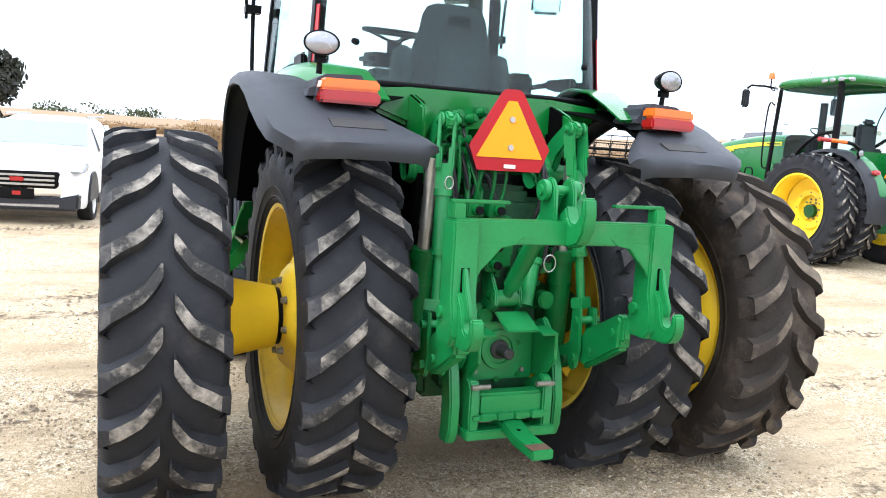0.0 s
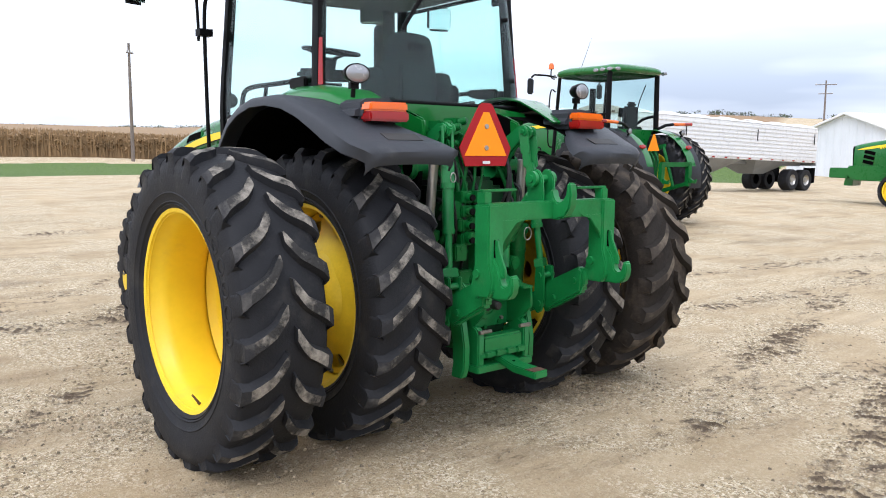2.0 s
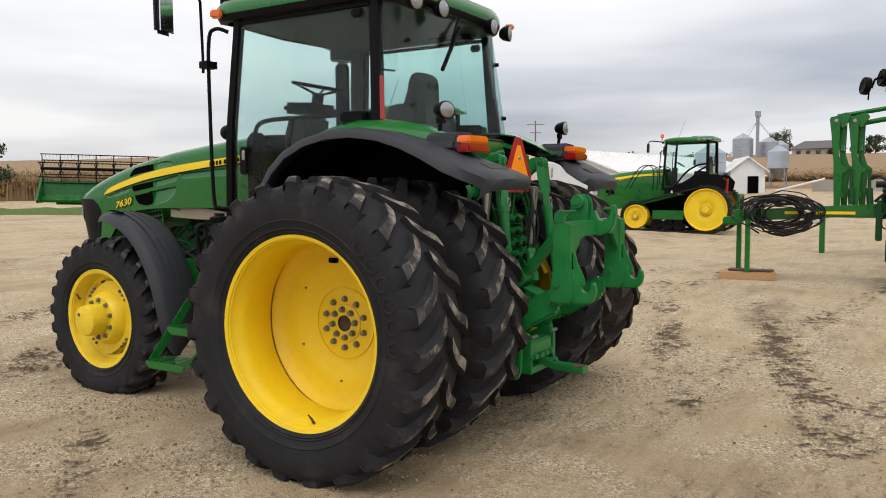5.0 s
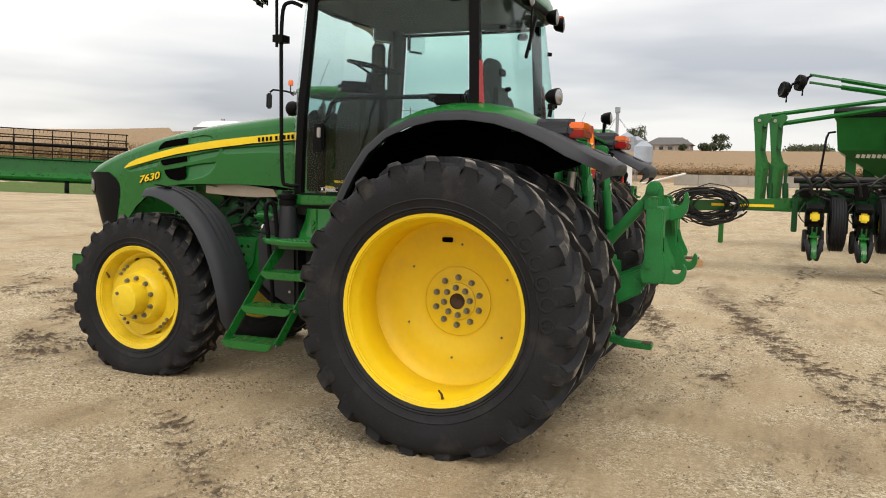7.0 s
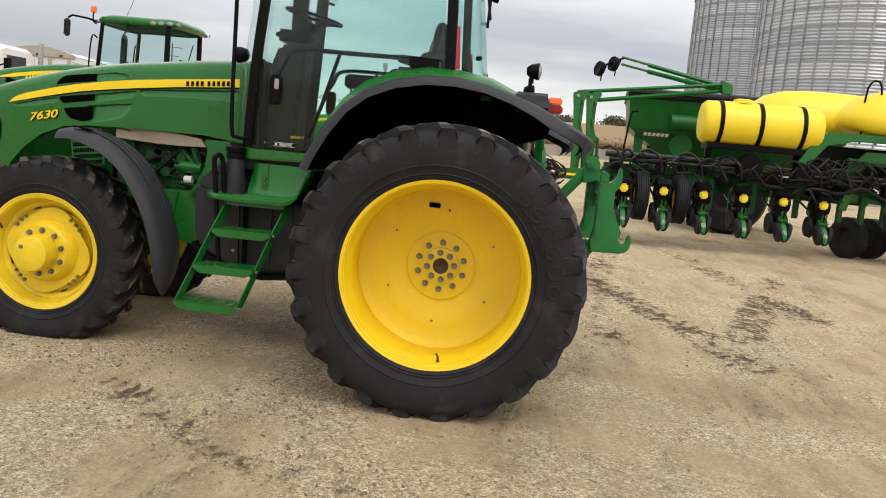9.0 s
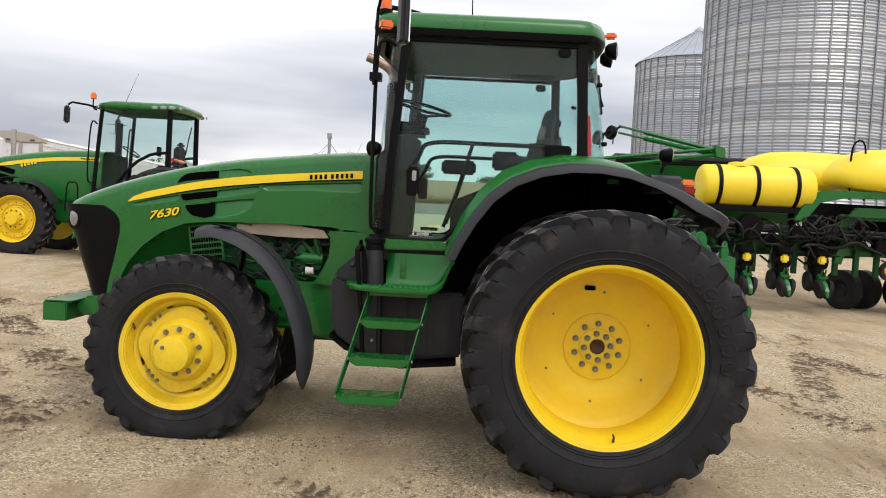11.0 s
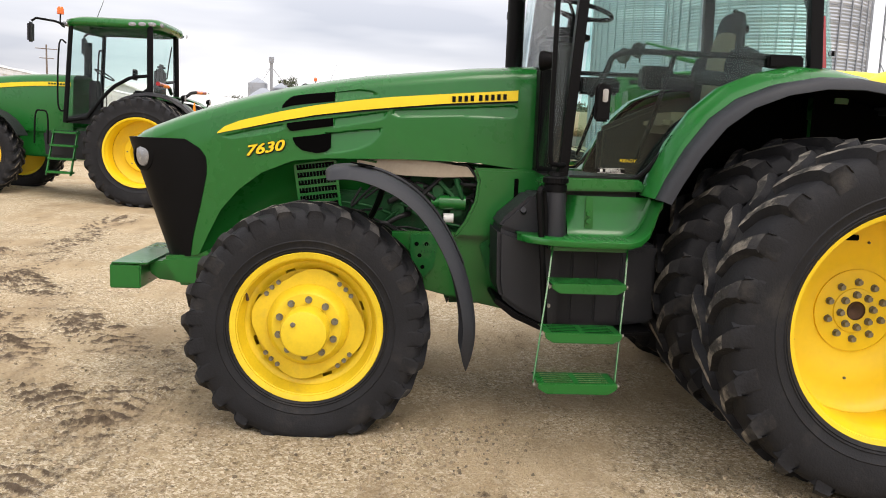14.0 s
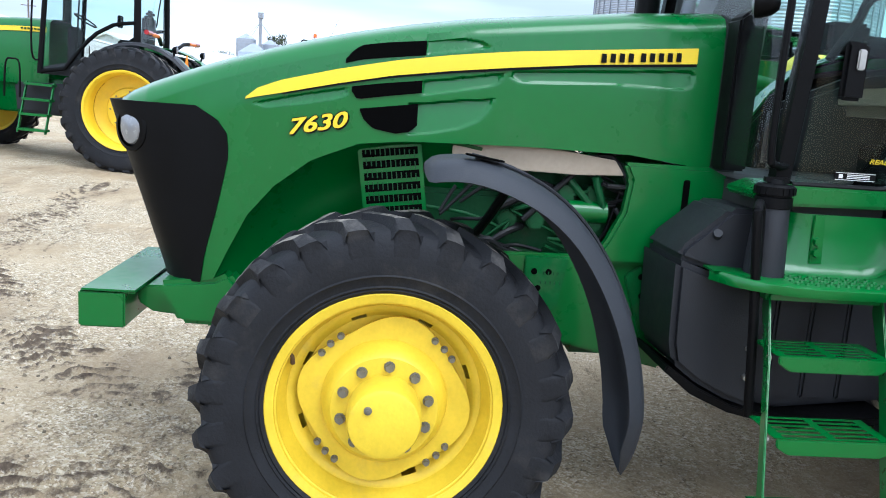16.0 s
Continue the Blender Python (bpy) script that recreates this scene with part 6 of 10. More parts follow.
# rear fenders
ARC = [(1.00, 1.36), (0.95, 1.47), (0.86, 1.63), (0.74, 1.79), (0.60, 1.90), (0.42, 1.975), (0.22, 2.015), (0.02, 2.02), (-0.18, 1.995), (-0.36, 1.94), (-0.52, 1.885), (-0.67, 1.815), (-0.80, 1.755), (-0.865, 1.722), (-0.89, 1.698)]
for s in (-1, 1):
    bm = B()
    rows = []
    for i, (y, z) in enumerate(ARC):
        n = Vector((0, y - 0.03, z - 1.0)).normalized()
        inner = lerp_table([(0, 1.02), (3, 1.0), (6, 0.98), (8, 0.93), (9.5, 0.80), (11, 0.60), (12, 0.50), (13, 0.47), (14, 0.52)], i)
        outer = lerp_table([(0, 1.13), (6, 1.20), (10, 1.20), (12, 1.17), (13, 1.12), (14, 1.08)], i)
        row = []
        roll = min(1.0, max(0.0, (i - 9) / 2))
        for f, drop in ((0, 0.060 * roll), (0.03, 0.022 * roll), (0.10, 0.004 * roll), (0.35, -0.006), (0.65, -0.006), (0.90, 0.006), (0.97, 0.024), (1.0, 0.06 + 0.03 * roll)):
            row.append(Vector((s * (inner + (outer - inner) * f), y, z)) - n * drop)
        rows.append(row)
    last = rows[-1]
    mid = sum((p.x for p in last)) / len(last)
    rows.append([Vector((mid + (p.x - mid) * 0.985, p.y + 0.004, p.z - 0.035)) for p in last])
    rows.append([Vector((mid + (p.x - mid) * 0.97, p.y + 0.024, p.z - 0.065)) for p in last])
    grid(bm, rows)
    thicken(bm, 0.012)
    fender = part("rear_fender", bm, FENDER, ROOT, "dark grey plastic rear fender", smooth=50)
    bm = B()
    rows = []
    for i, (y, z) in enumerate(ARC[:11]):
        n = Vector((0, y - 0.03, z - 1.0)).normalized()
        outer = lerp_table([(0, 1.03), (3, 1.01), (6, 0.99), (8, 0.94), (9.5, 0.82), (11, 0.60), (12, 0.50)], i)
        up = lerp_table([(0, 0.0), (2, 0.035), (4, 0.06), (6, 0.065), (8, 0.050), (10, 0.006)], i)
        inn = lerp_table([(0, 0.78), (4, 0.80), (6, 0.70), (7, 0.62), (10, 0.60)], i)
        rows.append([Vector((s * outer, y, z)) + n * 0.002, Vector((s * (outer - 0.03), y, z)) + n * (0.012 + up * 0.4), Vector((s * (outer - 0.10), y, z)) + n * (up + 0.01),
                     Vector((s * (outer + inn) / 2, y, z)) + n * (up + 0.02), Vector((s * inn, y, z)) + n * (up + 0.015)])
    grid(bm, rows)
    thicken(bm, 0.010)
    part("fender_top", bm, GREEN, ROOT, "green upper fender panel", smooth=55)
    # near-black sheet painting the shade under the fender, green flank beside the rear panel
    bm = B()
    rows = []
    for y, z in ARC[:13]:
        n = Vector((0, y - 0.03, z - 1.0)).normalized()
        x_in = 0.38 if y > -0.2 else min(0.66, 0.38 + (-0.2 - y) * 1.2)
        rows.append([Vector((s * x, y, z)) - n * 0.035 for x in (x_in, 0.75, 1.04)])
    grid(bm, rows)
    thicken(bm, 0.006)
    part("fender_shade_sheet", bm, DEEP, ROOT, "near-black sheet for the shade under the fender", smooth=60)
    bm = B()
    prism(bm, [(-0.10, 2.0), (-0.30, 1.94), (-0.42, 1.895), (-0.43, 1.80), (-0.36, 1.66), (-0.10, 1.62)], s * 0.375, s * 0.405, "x")
    part("inner_flank", bm, GREEN, ROOT, "green inner flank of the fender", bevel=0.01)
    # added near-black plate, near side only, standing in for shade under the fender
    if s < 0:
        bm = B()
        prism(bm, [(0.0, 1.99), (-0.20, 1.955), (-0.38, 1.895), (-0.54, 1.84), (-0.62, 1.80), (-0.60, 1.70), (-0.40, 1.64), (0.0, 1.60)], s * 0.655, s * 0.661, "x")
        part("shade_plate", bm, DEEP, ROOT, "near-black plate added for the shade under the fender")
    # inner wall behind the wheel, its near-black colour painting the shade there
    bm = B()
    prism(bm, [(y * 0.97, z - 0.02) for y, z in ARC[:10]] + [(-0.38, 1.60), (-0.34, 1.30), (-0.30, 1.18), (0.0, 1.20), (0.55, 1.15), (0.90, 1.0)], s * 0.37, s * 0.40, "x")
    part("wheel_house", bm, DEEP, ROOT, "inner wheel housing, near black for the shade in the well")
    # tail lamp on a raised moulding
    bm = B()
    prism(bm, [(s * 0.66, 1.86), (s * 0.67, 1.94), (s * 0.72, 1.995), (s * 0.90, 1.985), (s * 0.965, 1.95), (s * 0.985, 1.86)], -0.60, -0.34, "y")
    pod = part("lamp_pod", bm, FENDER, fender, bevel=0.03)
    bm = B()
    prism(bm, [(s * 0.690, 1.918), (s * 0.694, 1.966), (s * 0.935, 1.962), (s * 0.945, 1.914)], -0.665, -0.575, "y")
    part("turn_signal", bm, ORANGE, pod, "amber upper half of the tail lamp", bevel=0.010)
    bm = B()
    prism(bm, [(s * 0.688, 1.862), (s * 0.688, 1.917), (s * 0.945, 1.913), (s * 0.943, 1.862)], -0.672, -0.575, "y")
    part("tail_light", bm, RED, pod, "red lower half of the tail lamp", bevel=0.010)
    bm = B()
    box(bm, (s * 0.81, -0.765, 1.778), (0.23, 0.085, 0.006), Euler((radians(26), 0, 0)))
    part("fender_plate", bm, TRIM, fender, "grey recessed plate", bevel=0.003)
    work_lamp(ROOT, (s * 0.905, -0.47, 2.12), 6 * s, 0.050, wide=1.45)

# ---- rear end and hitch ----
bm = B()
prism(bm, [(-0.36, 1.60), (-0.37, 1.80), (-0.66, 1.90), (-0.68, 1.97), (-0.4, 1.997), (0.4, 1.997), (0.68, 1.97), (0.66, 1.90), (0.37, 1.80), (0.36, 1.60)], -0.22, -0.10, "y")
part("rear_panel", bm, GREEN, ROOT, "green panel under the rear window", bevel=0.02)
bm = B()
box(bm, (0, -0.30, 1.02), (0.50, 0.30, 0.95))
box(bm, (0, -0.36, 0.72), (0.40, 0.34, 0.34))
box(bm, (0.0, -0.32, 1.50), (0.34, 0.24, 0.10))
rear = part("rear_case", bm, CASE_SHADE, ROOT, "green rear transmission case", bevel=0.025)
rnd = random.Random(8)
# hydraulic couplers, hoses and castings
for i in range(4):
    for sx in (-0.17, -0.06):
        bm = B()
        z = 1.18 + i * 0.085
        box(bm, (sx, -0.50, z), (0.085, 0.12, 0.07))
        cyl(bm, (sx, -0.56, z), (sx, -0.60, z), 0.026, 0.024, 14)
        cp = part("hydraulic_coupler", bm, GREEN_DULL, rear, bevel=0.006)
        bm = B()
        cyl(bm, (sx, -0.60, z), (sx, -0.612, z), 0.021, 0.019, 14)
        part("coupler_cap", bm, BLACK, cp)
for i in range(16):
    bm = B()
    x0, z0 = rnd.uniform(-0.30, 0.26), rnd.uniform(1.45, 1.72)
    pts = [(x0, -0.36, z0 + 0.12), (x0 + rnd.uniform(-0.05, 0.05), -0.47, z0 + 0.06), (x0 + rnd.uniform(-0.08, 0.08), -0.48, z0 - 0.16), (x0 + rnd.uniform(-0.1, 0.1), -0.44, z0 - 0.32)]
    tube(bm, bend(pts, 4), rnd.uniform(0.008, 0.014), 8)
    part("hydraulic_pipe", bm, GREEN_DULL if i % 4 else HOSE, rear)
for i in range(14):
    bm = B()
    c = (rnd.uniform(-0.24, 0.24), rnd.uniform(-0.55, -0.46), rnd.uniform(0.92, 1.40))
    if i % 2:
        box(bm, c, (rnd.uniform(0.05, 0.12), 0.09, rnd.uniform(0.04, 0.12)))
    else:
        cyl(bm, c, (c[0], c[1] - 0.07, c[2]), rnd.uniform(0.02, 0.045), None, 14)
    part("casting_boss", bm, GREEN_DULL, rear, bevel=0.008)
for i in range(8):
    bm = B()
    c = (rnd.uniform(-0.36, -0.08), -0.38 - rnd.uniform(0, 0.06), rnd.uniform(1.66, 1.90))
    cyl(bm, c, (c[0] + 0.02, c[1] - 0.05, c[2] + 0.01), 0.026, 0.022, 12)
    box(bm, (c[0], c[1] + 0.06, c[2]), (0.06, 0.12, 0.055))
    part("valve_block", bm, GREEN_DULL, rear, bevel=0.006)
# bolt heads and small fittings over the case
for i in range(26):
    bm = B()
    x, z = -0.22 + 0.44 * (i % 5) / 4 + rnd.uniform(-0.02, 0.02), 0.62 + 0.16 * (i // 5) + rnd.uniform(-0.03, 0.03)
    y = -0.535 if z < 0.88 else -0.455
    cyl(bm, (x, y, z), (x, y - 0.016, z), 0.017, 0.015, 6)
    part("case_bolt", bm, GREEN_DULL, rear)
for i in range(10):
    bm = B()
    x0, z0 = rnd.choice((-1, 1)) * rnd.uniform(0.18, 0.32), rnd.uniform(1.25, 1.60)
    tube(bm, bend([(x0, -0.40, z0 + 0.15), (x0, -0.52, z0 + 0.10), (x0 * 0.9, -0.54, z0 - 0.10), (x0 * 0.7, -0.46, z0 - 0.28)], 5), 0.010, 8)
    cyl(bm, (x0, -0.40, z0 + 0.15), (x0, -0.46, z0 + 0.13), 0.018, 0.018, 6)
    part("hydraulic_hose", bm, HOSE, rear, "black hydraulic hose")
# power shaft: open shield, plate, bearing and stub
for s in (-1, 1):
    bm = B()
    prism(bm, [(-0.46, 0.90), (-0.75, 0.885), (-0.755, 0.76), (-0.66, 0.66), (-0.46, 0.62)], s * 0.188, s * 0.204, "x")
    guard = part("shaft_guard", bm, HITCH, ROOT, "green side plate of the power-shaft shield", bevel=0.004)
    bm = B()
    box(bm, (s * 0.158, -0.70, 0.888), (0.085, 0.12, 0.012), Euler((radians(6), 0, 0)))
    part("guard_ledge", bm, HITCH, guard, bevel=0.003)
bm = B()
box(bm, (0.03, -0.66, 0.925), (0.17, 0.16, 0.012), Euler((radians(24), 0, 0)))
part("shield_flap", bm, HITCH, ROOT, "green hinged flap over the power shaft", bevel=0.004)
bm = B()
prism(bm, [(-0.185, 0.90), (-0.19, 0.62), (0.19, 0.62), (0.185, 0.90)], -0.545, -0.52, "y")
pto = part("shaft_plate", bm, HITCH, ROOT, bevel=0.006)
for x, z in ((-0.12, 0.86), (0.12, 0.86), (-0.12, 0.665), (0.13, 0.665)):
    bm = B()
    cyl(bm, (x, -0.545, z), (x, -0.56, z), 0.014, 0.012, 6)
    part("plate_bolt", bm, BOLT, pto)
bm = B()
lathe(bm, [(-0.546, 0.098), (-0.560, 0.094), (-0.562, 0.070), (-0.553, 0.066), (-0.553, 0.0001)], 32, "y", centre=(0, 0, 0.77))
part("shaft_bearing", bm, HITCH, pto)
bm = B()
lathe(bm, [(-0.553, 0.048), (-0.570, 0.046), (-0.572, 0.028), (-0.66, 0.027), (-0.668, 0.020), (-0.669, 0.0001)], 20, "y", centre=(0, 0, 0.77))
part("power_shaft", bm, DARK_TRIM, pto, "dark splined shaft stub")
# drawbar and its hanger
for s in (-1, 1):
    bm = B()
    prism(bm, [(-0.50, 0.82), (-0.60, 0.82), (-0.655, 0.70), (-0.685, 0.55), (-0.68, 0.42), (-0.655, 0.36), (-0.56, 0.355), (-0.575, 0.45), (-0.57, 0.58), (-0.545, 0.68)], s * 0.245, s * 0.295, "x")
    hang = part("drawbar_hanger", bm, HITCH, ROOT, "green curved hanger plate", bevel=0.008)
    bm = B()
    for z in (0.77, 0.72):
        cyl(bm, (s * 0.29, -0.585, z), (s * 0.306, -0.585, z), 0.014, 0.013, 12)
    part("hanger_pin", bm, GREEN_DARK, hang)
    # upright lugs inside the hanger
    bm = B()
    prism(bm, [(-0.52, 0.43), (-0.72, 0.43), (-0.72, 0.62), (-0.70, 0.66), (-0.665, 0.675), (-0.63, 0.66), (-0.52, 0.60)], s * 0.165, s * 0.215, "x")
    lug = part("hanger_lug", bm, HITCH, ROOT, bevel=0.008)
    bm = B()
    cyl(bm, (s * 0.12, -0.725, 0.640), (s * 0.212, -0.725, 0.640), 0.012, 0.012, 10)
    cyl(bm, (s * 0.19, -0.722, 0.640), (s * 0.19, -0.735, 0.640), 0.013, 0.013, 12)
    part("lug_pin", bm, BOLT, lug)
    # chain block above the lug
    bm = B()
    prism(bm, [(-0.50, 0.70), (-0.62, 0.70), (-0.66, 0.76), (-0.64, 0.88), (-0.58, 0.93), (-0.50, 0.90)], s * 0.212, s * 0.238, "x")
    blk = part("sway_block", bm, HITCH, ROOT, bevel=0.008)
    for z in (0.74, 0.80, 0.87):
        bm = B()
        cyl(bm, (s * 0.236, -0.59, z), (s * 0.25, -0.59, z), 0.012, 0.011, 8)
        part("block_bolt", bm, GREEN_DARK, blk)
bm = B()
box(bm, (0, -0.665, 0.545), (0.33, 0.09, 0.115))
bridge = part("drawbar_bridge", bm, HITCH, ROOT, "green cast bridge over the drawbar", bevel=0.012)
bm = B()
box(bm, (0, -0.700, 0.494), (0.40, 0.05, 0.03))
for x in (-0.13, -0.045, 0.045, 0.13):
    box(bm, (x, -0.722, 0.497), (0.062, 0.03, 0.034))
part("bridge_strip", bm, HITCH, bridge, bevel=0.005)
bm = B()
box(bm, (0, -0.68, 0.415), (0.46, 0.11, 0.045))
part("lower_cross_bar", bm, HITCH, bridge, bevel=0.006)
bm = B()
prism(bm, [(-0.10, 0.480), (-0.70, 0.480), (-0.84, 0.445), (-1.03, 0.440), (-1.03, 0.395), (-0.84, 0.400), (-0.70, 0.436), (-0.10, 0.436)], -0.050, 0.055, "x")
bar = part("drawbar", bm, HITCH, ROOT, "green offset drawbar", bevel=0.006)
bm = B()
cyl(bm, (0, -0.985, 0.436), (0, -0.985, 0.4425), 0.024, 0.024, 18)
part("drawbar_hole", bm, RUST, bar, "worn pin hole")
for y in (-0.80, -0.87, -0.93):
    bm = B()
    z = 0.455 if y > -0.84 else 0.441
    cyl(bm, (0, y, z - 0.012), (0, y, z + 0.0015), 0.010, 0.010, 12)
    part("drawbar_hole", bm, DEEP, bar)
bm = B()
box(bm, (0.0, -0.985, 0.4405), (0.10, 0.075, 0.003))
part("wear_patch", bm, RUST, bar, "rubbed rusty end", bevel=0.001)
# three-point linkage
for s in (-1, 1):
    bm = B()
    lathe(bm, [(s * 0.24, 0.085), (s * 0.42, 0.085), (s * 0.44, 0.07)], 24, "x", centre=(0, -0.30, 1.62))
    prism(bm, [(-0.26, 1.72), (-0.36, 1.80), (-0.48, 1.87), (-0.56, 1.875), (-0.60, 1.845), (-0.585, 1.80), (-0.52, 1.78), (-0.42, 1.70), (-0.36, 1.58), (-0.28, 1.55)], s * 0.312, s * 0.352, "x")
    arm = part("lift_arm", bm, HITCH, ROOT, "green curved lift arm", bevel=0.010)
    # the link's clevis, fork, barrel, rod and lower yoke
    top, low = Vector((s * 0.332, -0.555, 1.835)), Vector((s * 0.392, -0.665, 0.80))

    def down(f, out=0.0):
        return top.lerp(low, f) + Vector((s * out, 0, 0))
    tilt = (low - top).to_track_quat("-Z", "Y").to_euler()
    bm = B()
    for o in (-0.036, 0.036):
        box(bm, down(0.055, o), (0.015, 0.060, 0.16), tilt)
        cyl(bm, down(0.0, o - 0.008), down(0.0, o + 0.008), 0.034, 0.034, 18)
    cyl(bm, down(0.0, -0.06), down(0.0, 0.06), 0.017, 0.017, 12)
    link = part("lift_link", bm, HITCH, ROOT, "green adjustable lift link", bevel=0.004)
    bm = B()
    for o in (-0.030, 0.030):
        box(bm, down(0.165, o), (0.026, 0.052, 0.11), tilt)
    box(bm, down(0.255), (0.075, 0.050, 0.14), tilt)
    part("link_fork", bm, HITCH, link, bevel=0.008)
    bm = B()
    cyl(bm, down(0.31), down(0.575), 0.034, 0.034, 18)
    cyl(bm, down(0.30), down(0.33), 0.042, 0.042, 18)
    cyl(bm, down(0.56), down(0.585), 0.040, 0.036, 18)
    part("link_barrel", bm, HITCH, link)
    bm = B()
    cyl(bm, down(0.57), down(0.80), 0.021, 0.021, 14)
    part("link_rod", bm, HITCH, link)
    bm = B()
    box(bm, down(0.80), (0.10, 0.06, 0.055), tilt)
    for o in (-0.042, 0.042):
        prism(bm, [(-0.640, 0.99), (-0.710, 0.99), (-0.725, 0.80), (-0.700, 0.70), (-0.655, 0.68), (-0.625, 0.72)], down(0.9, o).x - 0.009, down(0.9, o).x + 0.009, "x")
    yoke = part("link_yoke", bm, HITCH, link, bevel=0.006)
    for z in (0.93, 0.75):
        bm = B()
        cyl(bm, (s * 0.325, -0.68, z), (s * 0.458, -0.68, z), 0.019, 0.019, 12)
        part("yoke_pin", bm, HITCH, link)
    bm = B()
    c = down(0.27) + Vector((s * -0.01, -0.035, 0))
    tube(bm, [c + Vector((0.020 * math.cos(a), -0.004, 0.028 * math.sin(a))) for a in np.linspace(0, math.tau, 15)], 0.0035, 6)
    part("linch_pin_ring", bm, STEEL, link, "thin steel linch-pin ring")
    # lower link with a cast sleeve at its end
    bm = B()
    prism(bm, [(-0.20, 0.58), (-0.52, 0.655), (-0.82, 0.80), (-1.02, 0.905), (-1.02, 1.01), (-0.80, 0.915), (-0.50, 0.765), (-0.20, 0.68)], s * 0.372, s * 0.412, "x")
    low_link = part("lower_link", bm, HITCH, ROOT, "green lower link arm", bevel=0.008)
    bm = B()
    prism(bm, [(-0.70, 0.72), (-0.74, 0.715), (-1.00, 0.86), (-1.01, 0.995), (-0.98, 1.02), (-0.72, 0.895), (-0.69, 0.86)], s * 0.360, s * 0.430, "x")
    part("link_sleeve", bm, HITCH, low_link, bevel=0.014)
    for y, z in ((-0.78, 0.80), (-0.95, 0.93), (-0.56, 0.71)):
        bm = B()
        cyl(bm, (s * 0.346, y, z), (s * 0.444, y, z), 0.020, 0.020, 12)
        part("link_bolt", bm, GREEN_DARK if y > -0.7 else HITCH, low_link)
    # lift cylinder
    bm = B()
    cyl(bm, (s * 0.40, -0.36, 0.58), (s * 0.375, -0.44, 1.22), 0.060, 0.060, 24)
    cyl(bm, (s * 0.376, -0.437, 1.19), (s * 0.374, -0.443, 1.24), 0.068, 0.068, 24)
    cyl(bm, (s * 0.382, -0.418, 1.06), (s * 0.381, -0.421, 1.08), 0.064, 0.064, 24)
    cylr = part("lift_cylinder", bm, GREEN_DULL, ROOT, "green hydraulic lift cylinder")
    bm = B()
    cyl(bm, (s * 0.375, -0.44, 1.22), (s * 0.365, -0.48, 1.66), 0.030, 0.030, 16)
    part("cylinder_rod", bm, STEEL, cylr, "bright cylinder rod")
# quick hitch frame: a box beam on two deep uprights
bm = B()
box(bm, (0, -1.065, 1.385), (1.0, 0.085, 0.098))
qh = part("quick_hitch", bm, HITCH, ROOT, "green three-point quick hitch frame", bevel=0.006)
for s in (-1, 1):
    bm = B()
    prism(bm, [(-1.01, 1.43), (-1.125, 1.43), (-1.125, 1.13), (-1.145, 1.06), (-1.145, 0.97), (-1.12, 0.935), (-1.0, 0.935), (-0.985, 1.0), (-1.01, 1.10)], s * 0.404, s * 0.515, "x")
    up = part("hitch_upright", bm, HITCH, qh, bevel=0.008)
    bm = B()
    prism(bm, [(s * 0.408, 1.345), (s * 0.24, 1.345), (s * 0.20, 1.37), (s * 0.24, 1.337), (s * 0.30, 1.325), (s * 0.385, 1.235), (s * 0.408, 1.19)], -1.112, -1.085, "y")
    part("corner_gusset", bm, HITCH, up, bevel=0.004)
    bm = B()
    box(bm, (s * 0.46, -1.1262, 1.165), (0.034, 0.003, 0.16))
    part("latch_slot", bm, DEEP, up)
    bm = B()
    notch = [(-1.215 + 0.030 * math.cos(a), 1.035 + 0.030 * math.sin(a)) for a in np.linspace(math.pi * 0.95, math.pi * 2.0, 9)]
    prism(bm, [(-1.10, 0.935)] + [(-1.20, 0.935), (-1.245, 0.945), (-1.272, 0.975), (-1.280, 1.02), (-1.272, 1.065), (-1.255, 1.075)] + notch + [(-1.165, 1.10), (-1.12, 1.16), (-1.10, 1.16)], s * 0.435, s * 0.488, "x")
    part("hitch_hook", bm, HITCH, qh, "green lower hitch hook", bevel=0.007)
    bm = B()
    prism(bm, [(-1.115, 1.245), (-1.140, 1.245), (-1.155, 1.19), (-1.205, 1.085), (-1.200, 1.045), (-1.17, 1.055), (-1.135, 1.12)], s * 0.452, s * 0.472, "x")
    part("hook_latch", bm, HITCH, qh, bevel=0.004)
    bm = B()
    box(bm, (s * 0.475, -1.045, 1.462), (0.055, 0.060, 0.065))
    part("handle_block", bm, HITCH, qh, bevel=0.005)
    bm = B()
    box(bm, (s * 0.375, -1.045, 1.500), (0.255, 0.034, 0.014))
    part("latch_handle", bm, HITCH, qh, "flat green release handle", bevel=0.004)
    bm = B()
    cyl(bm, (s * 0.385, -1.04, 1.06), (s * 0.53, -1.04, 1.06), 0.024, 0.024, 14)
    part("upright_pin", bm, HITCH, qh)
bm = B()
prism(bm, [(-0.98, 1.34), (-1.13, 1.33), (-1.19, 1.35), (-1.225, 1.40), (-1.235, 1.47), (-1.225, 1.535), (-1.205, 1.54), (-1.195, 1.47), (-1.17, 1.435), (-1.135, 1.425), (-1.105, 1.45), (-1.09, 1.50), (-1.05, 1.47), (-0.98, 1.43)], -0.012, 0.048, "x")
part("top_hook", bm, HITCH, qh, "green top hook", bevel=0.008)
bm = B()
for x in (-0.035, 0.055):
    prism(bm, [(-0.93, 1.40), (-1.06, 1.42), (-1.05, 1.56), (-1.02, 1.605), (-0.98, 1.61), (-0.945, 1.58), (-0.93, 1.50)], x - 0.010, x + 0.010, "x")
part("top_pin_bracket", bm, HITCH, qh, bevel=0.006)
bm = B()
